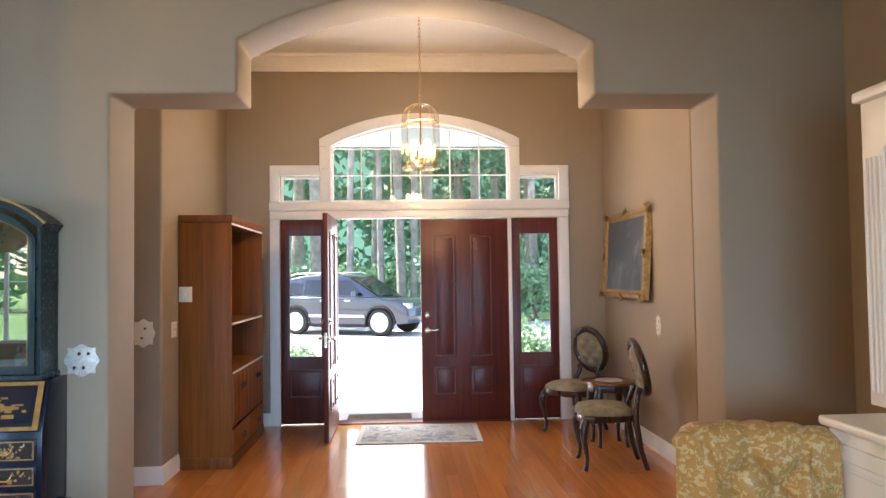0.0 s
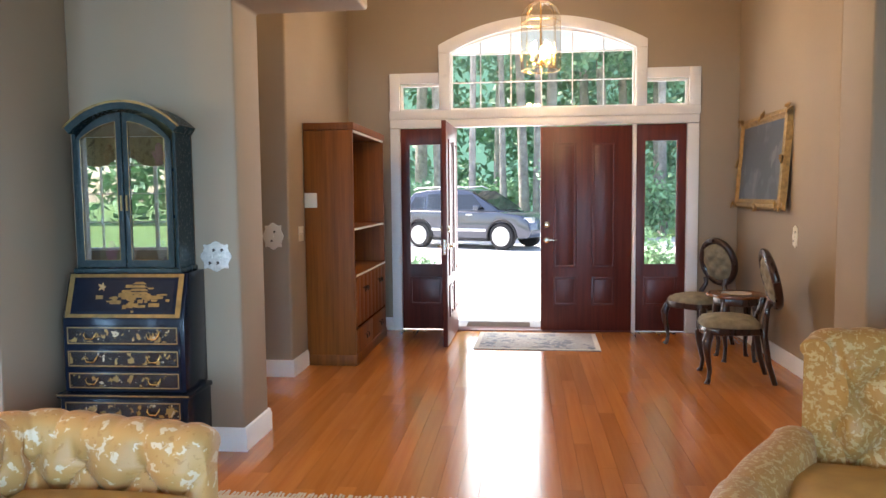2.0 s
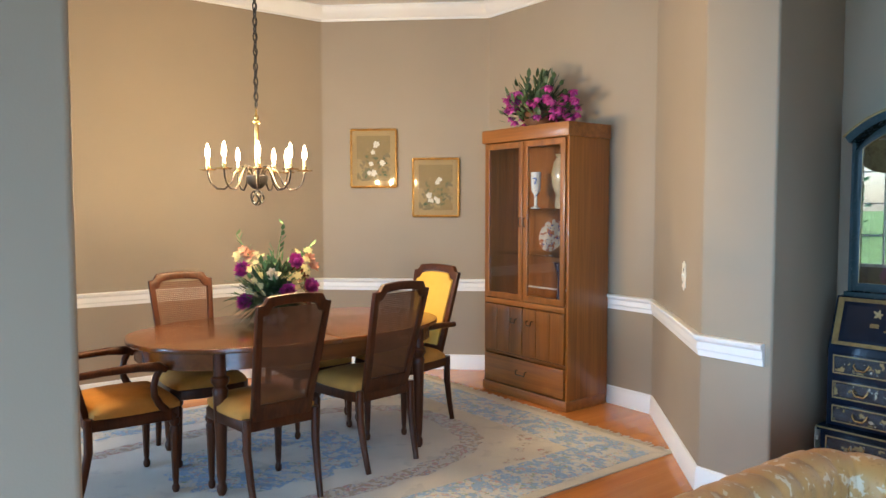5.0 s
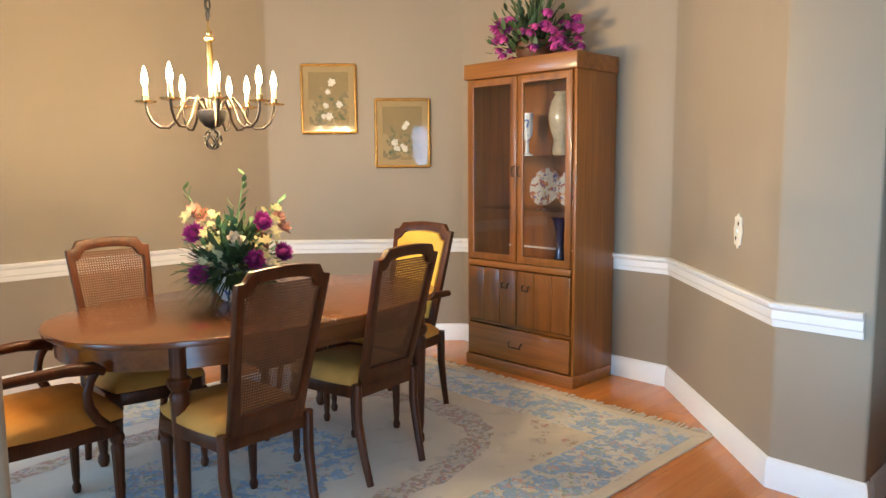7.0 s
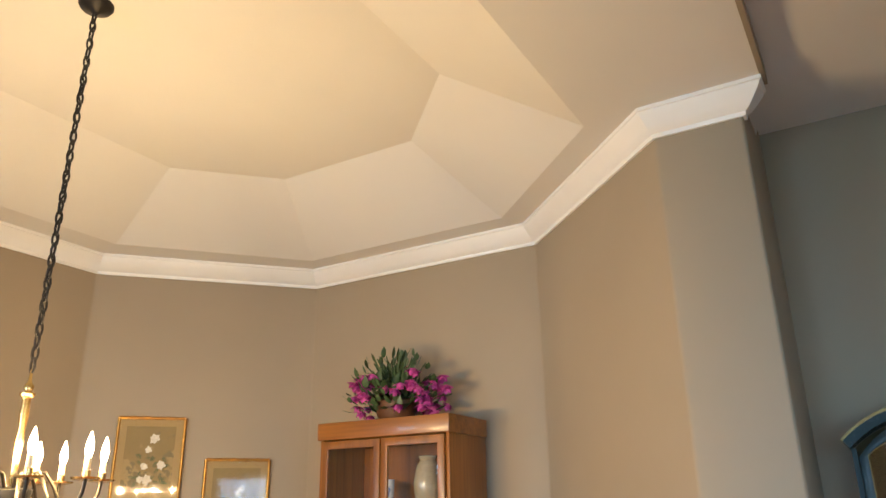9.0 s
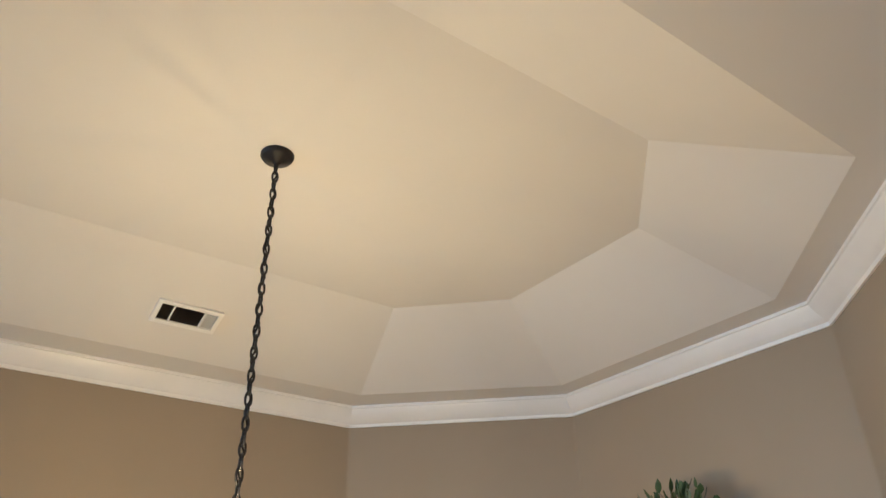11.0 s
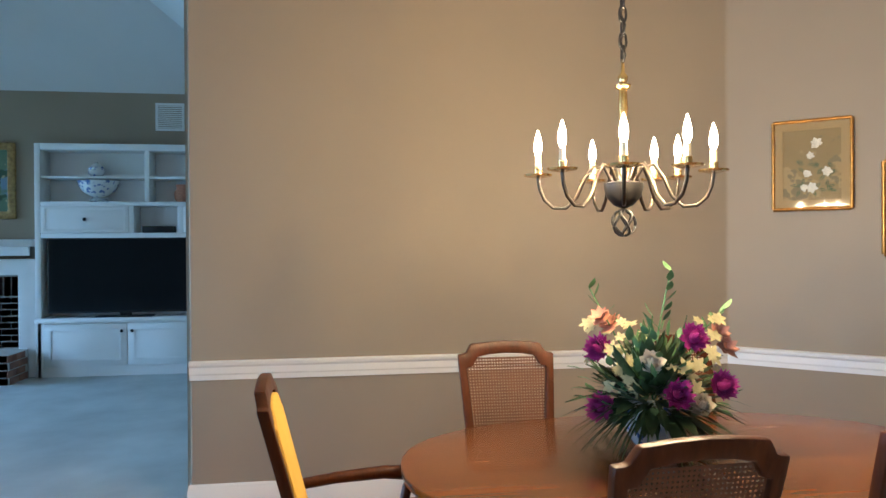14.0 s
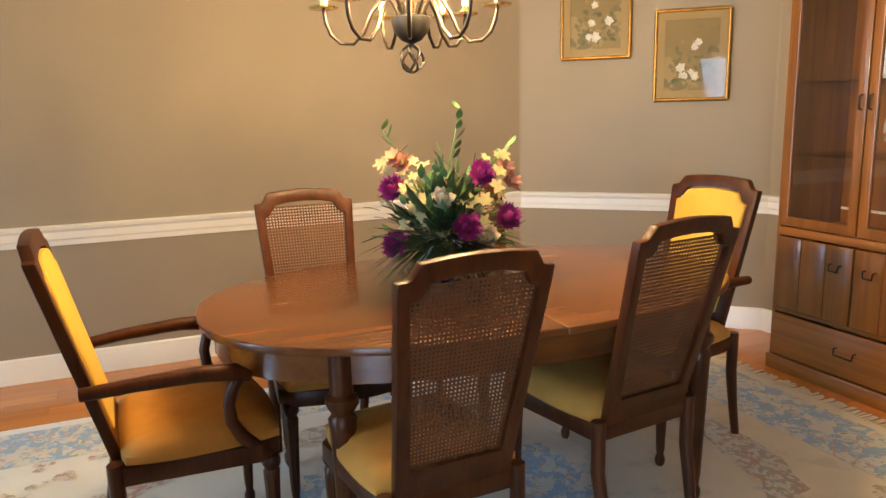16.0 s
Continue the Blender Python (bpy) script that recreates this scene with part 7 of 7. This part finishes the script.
# ---- outside ----
BARK = plain("grey_brown_bark", (0.33, 0.30, 0.27), 0.95, vary=0.35, scale=3, fine=30, relief=1.0, dist=0.03)
FOL = plain("woodland_leaves", (0.18, 0.34, 0.20), 0.6, vary=0.4, scale=0.8, fine=12, relief=0.2)
FOL2 = plain("bright_leaves", (0.20, 0.38, 0.19), 0.6, vary=0.35, scale=1.0, fine=12, relief=0.2)
CARPAINT = plain("slate_blue_car_paint", (0.035, 0.046, 0.07), 0.2, 0.3, vary=0.05, relief=0, coat=1.0)
CARGLASS = plain("tinted_car_glass", (0.012, 0.015, 0.018), 0.05, vary=0.1, relief=0, coat=0.5)
RUBBER = plain("black_rubber", (0.015, 0.015, 0.016), 0.8, vary=0.2)
ALLOY = plain("silver_alloy", (0.62, 0.63, 0.65), 0.3, 0.9, vary=0.1, relief=0)
REDLAMP = plain("red_tail_lamp", (0.35, 0.02, 0.02), 0.2, vary=0.1, relief=0)


def leaves(bm, c, rx, ry, rz, n, size, rnd):
    """A loose clump of leaf-sized faces, thinner towards its middle."""
    for _ in range(n):
        d = Vector((rnd.gauss(0, 1), rnd.gauss(0, 1), rnd.gauss(0, 1))).normalized()
        k = rnd.uniform(0.55, 1.0) * (0.8 + 0.2 * math.sin(5 * d.x + 3 * d.z) + 0.15 * math.sin(9 * d.y))
        p = Vector((c[0] + d.x * rx * k, c[1] + d.y * ry * k, c[2] + d.z * rz * k))
        u = Vector((rnd.uniform(-1, 1), rnd.uniform(-1, 1), rnd.uniform(-1, 1))).normalized()
        w = u.orthogonal().normalized()
        s = size * rnd.uniform(0.6, 1.3)
        bm.faces.new([bm.verts.new(p + q) for q in (u * s, w * s * 0.5, -u * s, -w * s * 0.5)])


def tree(x, y, h, r, seed, crown=True, lean_=0.0):
    rnd = random.Random(seed)
    t = thing("tree", "tall pine tree with a bare trunk and loose crown", "tree", pose(x, y, -0.25), "woodland trees")
    bm = B()
    tube(bm, [(0, 0, 0), (lean_ * 0.3, 0, h * 0.35), (lean_ * 0.7, 0.1, h * 0.7), (lean_, 0, h)], r, 10, [1.25, 1.0, 0.75, 0.3])
    for k in range(5):
        a, z = rnd.uniform(0, 6.28), h * rnd.uniform(0.45, 0.9)
        tube(bm, [(0, 0, z), (math.cos(a) * 1.2, math.sin(a) * 1.2, z + 0.5), (math.cos(a) * 2.2, math.sin(a) * 2.2, z + 0.6)], r * 0.3, 5, [1, 0.7, 0.3])
    part("trunk", bm, BARK, t, smooth=60)
    bm = B()
    for k in range(9):
        a, z = rnd.uniform(0, 6.28), h * rnd.uniform(0.45, 1.0)
        leaves(bm, (math.cos(a) * rnd.uniform(0.4, 2.2), math.sin(a) * rnd.uniform(0.4, 2.2), z), 1.3, 1.3, 0.8, 150, 0.16, rnd)
    part("crown", bm, FOL, t)


rnd = random.Random(31)
for k in range(17):
    x = -13 + 26 * (k + rnd.uniform(0.1, 0.9)) / 17
    tree(x, rnd.uniform(29, 42), rnd.uniform(13, 18), rnd.uniform(0.16, 0.28), 100 + k, lean_=rnd.uniform(-0.6, 0.6))
for k, (x, y, r) in enumerate(((-1.75, 28.0, 0.12), (-0.6, 30.6, 0.12), (0.75, 31.5, 0.14), (5.6, 29.5, 0.15))):
    tree(x, y, 15 + (k * 7) % 4, r, 140 + k, lean_=0.25 * (-1) ** k)
for k, (x, y, rx, rz, mt) in enumerate(((2.6, 26.5, 1.7, 2.6, FOL2), (5.2, 27, 2.2, 2.2, FOL2), (8.5, 27, 2.6, 2.4, FOL), (-6.5, 29, 2.6, 2.2, FOL2), (-9.5, 28, 2.4, 2.0, FOL), (-3.8, 33, 2.2, 1.5, FOL), (-0.5, 34, 2.4, 1.7, FOL2), (12, 29, 3, 3, FOL2), (-13, 30, 3, 3, FOL))):
    r = random.Random(200 + k)
    bm = B()
    for j in range(9):
        leaves(bm, (r.uniform(-0.6, 0.6) * rx, r.uniform(-0.5, 0.5), rz * r.uniform(0.35, 1.25)), rx * 0.62, 1.1, rz * 0.5, 330, 0.12, r)
    s = thing("shrub", "large leafy green shrub at the edge of the drive", "shrub", pose(x, y, -0.25), "shrubs along the drive")
    part("foliage", bm, mt, s)
    bm = B()
    for j in range(5):
        a = r.uniform(0, 6.28)
        tube(bm, [(0, 0, 0), (0.3 * math.cos(a), 0.3 * math.sin(a), rz * 0.5), (0.6 * rx * math.cos(a), 0.6 * math.sin(a), rz)], 0.05, 5, [1, 0.7, 0.3])
    part("stem", bm, BARK, s)
r = random.Random(77)
bm = B()
for j in range(170):
    leaves(bm, (r.uniform(-42, 42), r.uniform(46, 58), r.uniform(0.5, 20)), 3.2, 2.5, 2.6, 110, 0.42, r)
for j in range(260):
    leaves(bm, (r.uniform(-17, 17), r.uniform(43, 47), r.uniform(0.5, 24)), 2.0, 1.2, 1.7, 95, 0.30, r)
tagged(part("far_woods", bm, FOL), "dense green woods behind the drive", "woods", kind="stuff")
DISTANCE = patterned("glowing_distant_woodland", (0.11, 0.23, 0.14), [((0.06, 0.14, 0.08), 0.5, 0.54), ((0.18, 0.33, 0.20), 1.1, 0.58), ((0.22, 0.24, 0.20), 2.4, 0.68)], scale=0.7, rough=0.9, sheen=0)
# weak teal glow stands in for daylight on the far woods
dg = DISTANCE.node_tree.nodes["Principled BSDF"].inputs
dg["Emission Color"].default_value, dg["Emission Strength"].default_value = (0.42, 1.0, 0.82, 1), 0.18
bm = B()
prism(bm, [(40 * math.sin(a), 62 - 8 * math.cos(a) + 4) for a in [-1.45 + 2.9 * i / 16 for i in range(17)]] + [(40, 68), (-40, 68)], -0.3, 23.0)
fixed("backdrop", bm, DISTANCE, "far green woodland with daylight put in as a glow", "backdrop")
for k, (x, y, w, h) in enumerate(((2.25, 11.6, 0.42, 0.95), (-1.75, 12.2, 0.8, 0.55), (-1.2, 10.8, 0.4, 0.45), (3.0, 14.5, 1.4, 0.4))):
    q = random.Random(300 + k)
    bm = B()
    for j in range(7):
        leaves(bm, (q.uniform(-0.4, 0.4) * w, q.uniform(-0.3, 0.3), h * q.uniform(0.3, 0.8)), w * 0.5, 0.3, h * 0.4, 260, 0.035, q)
    s = thing("porch_shrub", "small clipped shrub beside the porch", "shrub", pose(x, y, -0.2))
    part("foliage", bm, FOL2, s)
    bm = B()
    tube(bm, [(0, 0, 0), (0.02, 0, h * 0.6)], 0.025, 6)
    part("stem", bm, BARK, s)


def suv():
    c = thing("parked_car", "slate blue sport utility car parked on the drive", "car", pose(-1.25, 22.3, -0.17, 0, 0, -26.5))
    # side outline, nose towards +x
    body = [(-2.25, 0.42), (-2.28, 0.75), (-2.22, 1.05), (-2.1, 1.12), (1.25, 1.08), (2.0, 0.98), (2.25, 0.82), (2.32, 0.55), (2.25, 0.36), (1.90, 0.32), (1.82, 0.55), (1.62, 0.74), (1.40, 0.78), (1.18, 0.74), (0.98, 0.55), (0.92, 0.30), (-0.92, 0.30), (-0.98, 0.55), (-1.18, 0.74), (-1.40, 0.78), (-1.62, 0.74), (-1.82, 0.55), (-1.90, 0.34)]
    bm = B()
    prism(bm, body, -0.93, 0.93, "y")
    part("body", bm, CARPAINT, c, bevel=0.05, segs=3)
    cab = [(-2.16, 1.08), (-2.02, 1.40), (-1.72, 1.66), (-1.2, 1.74), (-0.2, 1.75), (0.25, 1.68), (0.75, 1.40), (1.28, 1.07)]
    bm = B()
    prism(bm, cab, -0.84, 0.84, "y")
    for v in bm.verts:
        v.co.y *= 1 - 0.26 * max(0.0, v.co.z - 1.08)
    part("roof", bm, CARPAINT, c, bevel=0.05, segs=3)
    for x in (-1.40, 1.40):
        for s in (-1, 1):
            bm = B()
            tube(bm, [(x + 0.455 * math.cos(a), s * 0.925, 0.39 + 0.455 * math.sin(a)) for a in [math.radians(-8 + 196 * k / 16) for k in range(17)]], 0.035, 6)
            part("wheel_arch", bm, RUBBER, c, "black moulded wheel arch", smooth=60)
    bm = B()
    box(bm, -0.95, 0.95, -0.925, 0.925, 0.24, 0.36)
    part("sill", bm, RUBBER, c, bevel=0.02)
    for s in (-1, 1):
        for x0, x1, z1, slope, back in ((-1.86, -1.27, 1.52, 0.0, 0.20), (-1.20, -0.36, 1.60, 0.0, 0.02), (-0.28, 0.36, 1.58, 0.44, 0.02)):
            bm = B()
            prism(bm, [(x0, 1.15), (x1 + slope, 1.15), (x1, z1), (x0 + back, z1)], 0.0, 0.012, "y")
            for v in bm.verts:
                v.co.y = s * (0.838 * (1 - 0.26 * (v.co.z - 1.08)) + v.co.y)
            part("side_window", bm, CARGLASS, c)
        bm = B()
        box(bm, -0.95, 0.9, s * 0.93, s * 0.945, 0.52, 0.60)
        part("side_trim", bm, ALLOY, c, bevel=0.01)
        for x in (-0.55, 0.25):
            bm = B()
            box(bm, x, x + 0.2, s * 0.935, s * 0.955, 0.98, 1.02)
            part("door_handle", bm, ALLOY, c)
        bm = B()
        box(bm, 0.55, 0.72, s * 0.92, s * 1.08, 1.12, 1.28)
        part("mirror", bm, CARPAINT, c, bevel=0.03)
        bm = B()
        box(bm, -2.27, -2.05, s * 0.80, s * 0.935, 0.92, 1.08)
        part("tail_light", bm, REDLAMP, c, bevel=0.02)
        bm = B()
        box(bm, 2.02, 2.30, s * 0.62, s * 0.90, 0.78, 0.92)
        part("headlight", bm, ALLOY, c, bevel=0.02)
        bm = B()
        tube(bm, [(-1.75, s * 0.66, 1.73), (-1.6, s * 0.66, 1.79), (-0.1, s * 0.66, 1.82), (0.1, s * 0.66, 1.76)], 0.02, 6)
        part("roof_rail", bm, ALLOY, c, smooth=60)
        for x in (-1.40, 1.40):
            q = pose(x, s * 0.84, 0.39, 90)
            bm = B()
            lathe(bm, [(0.27, -0.11), (0.36, -0.11), (0.39, -0.07), (0.39, 0.07), (0.36, 0.11), (0.27, 0.11)], 28, q)
            wl = part("wheel", bm, RUBBER, c, smooth=40)
            bm = B()
            yy = s * 0.955
            lathe(bm, [(0.275, -0.02), (0.275, 0.02), (0.25, 0.02)], 28, pose(x, yy, 0.39, 90))
            for k in range(7):
                a = 2 * math.pi * k / 7
                bar(bm, (x, yy, 0.39), (x + 0.26 * math.cos(a), yy, 0.39 + 0.26 * math.sin(a)), 0.07, 0.03)
            part("rim", bm, ALLOY, wl)
    bm = B()
    prism(bm, [(0.32, 1.655), (0.76, 1.405), (1.22, 1.12), (1.235, 1.14), (0.775, 1.43), (0.34, 1.68)], -0.68, 0.68, "y")
    part("windscreen", bm, CARGLASS, c)
    return c


suv()
# back garden beyond the rear windows
r = random.Random(91)
bm = B()
for j in range(60):
    leaves(bm, (r.uniform(-40, 25), r.uniform(-42, -34), r.uniform(0.5, 9)), 3.0, 2.0, 2.4, 90, 0.4, r)
tagged(part("garden_trees", bm, FOL), "trees at the end of the back lawn", "woods", kind="stuff")
bm = B()
box(bm, -3.4, 4.2, DO, 10.4, 3.30, 3.45)
# bluish light reflected from the leaves is put into the ceiling colour
PORCHBLUE = plain("porch_paint_blue_reflection", (0.36, 0.45, 0.48), 0.7, vary=0.05)
fixed("porch_ceiling", bm, PORCHBLUE, "pale porch ceiling", "ceiling")
bm = B()
box(bm, 2.85, 3.15, 10.0, 10.3, -0.06, 3.3)
fixed("porch_post", bm, TRIM, "white porch post", "post", bevel=0.01)
# ---- floor boards ----
BW = 0.098
lengths = (0.62, 0.9, 1.15, 1.4, 1.75)
plank_mesh = {}
for l in lengths:
    bm = B()
    box(bm, 0.0005, BW - 0.0005, 0.0005, l - 0.0005, -0.018, 0.0)
    me = bpy.data.meshes.new("floor_board")
    bm.to_mesh(me)
    bm.free()
    me.materials.append(FLOOR_WOOD)
    plank_mesh[l] = me
floor_ob = new("floor")
tagged(floor_ob, "honey-coloured glossy hardwood floor boards", "floor", kind="structure")
rest = B()
rnd = random.Random(17)
count = 0


def row(x, y0, y1, single):
    global count
    y = y0 - rnd.uniform(0, 0.8)
    while y < y1:
        l = rnd.choice(lengths)
        if single and y > y0 - 0.9 and y + l < y1 + 0.05 and count < 300:
            ob = new("floor_board", plank_mesh[l])
            ob.parent = floor_ob
            ob.location = (x, y, 0)
            count += 1
        else:
            a, b = max(y, y0), min(y + l, y1)
            if b - a > 0.03:
                box(rest, x + 0.0005, x + BW - 0.0005, a + 0.0005, b - 0.0005, -0.018, 0.0)
        y += l


x = -2.45
while x < 2.6:
    lo, hi = (0.6 if x < -2.1 else -4.4), (4.1 if x < -1.7 or x > 2.3 else 7.77)
    near = -1.7 < x < 2.25
    if near:
        row(x, -4.4, 2.6, False)
        row(x, 2.6, 7.77, True)
    else:
        row(x, lo, hi, False)
    x += BW
x = -6.45
while x < -2.46:
    low = 0.25 if x < -6.38 else max(-0.70, 0.08 - (x + 6.40) * 1.0)
    row(x, low, 4.45, False)
    x += BW
x = 2.3
while x < 4.4:
    row(x, 4.5, 5.45, False)
    x += BW
x = -4.0
while x < -1.72:
    row(x, 4.505, 5.75, False)
    x += BW
tagged(part("floor_boards_rest", rest, FLOOR_WOOD2, floor_ob), kind="stuff")
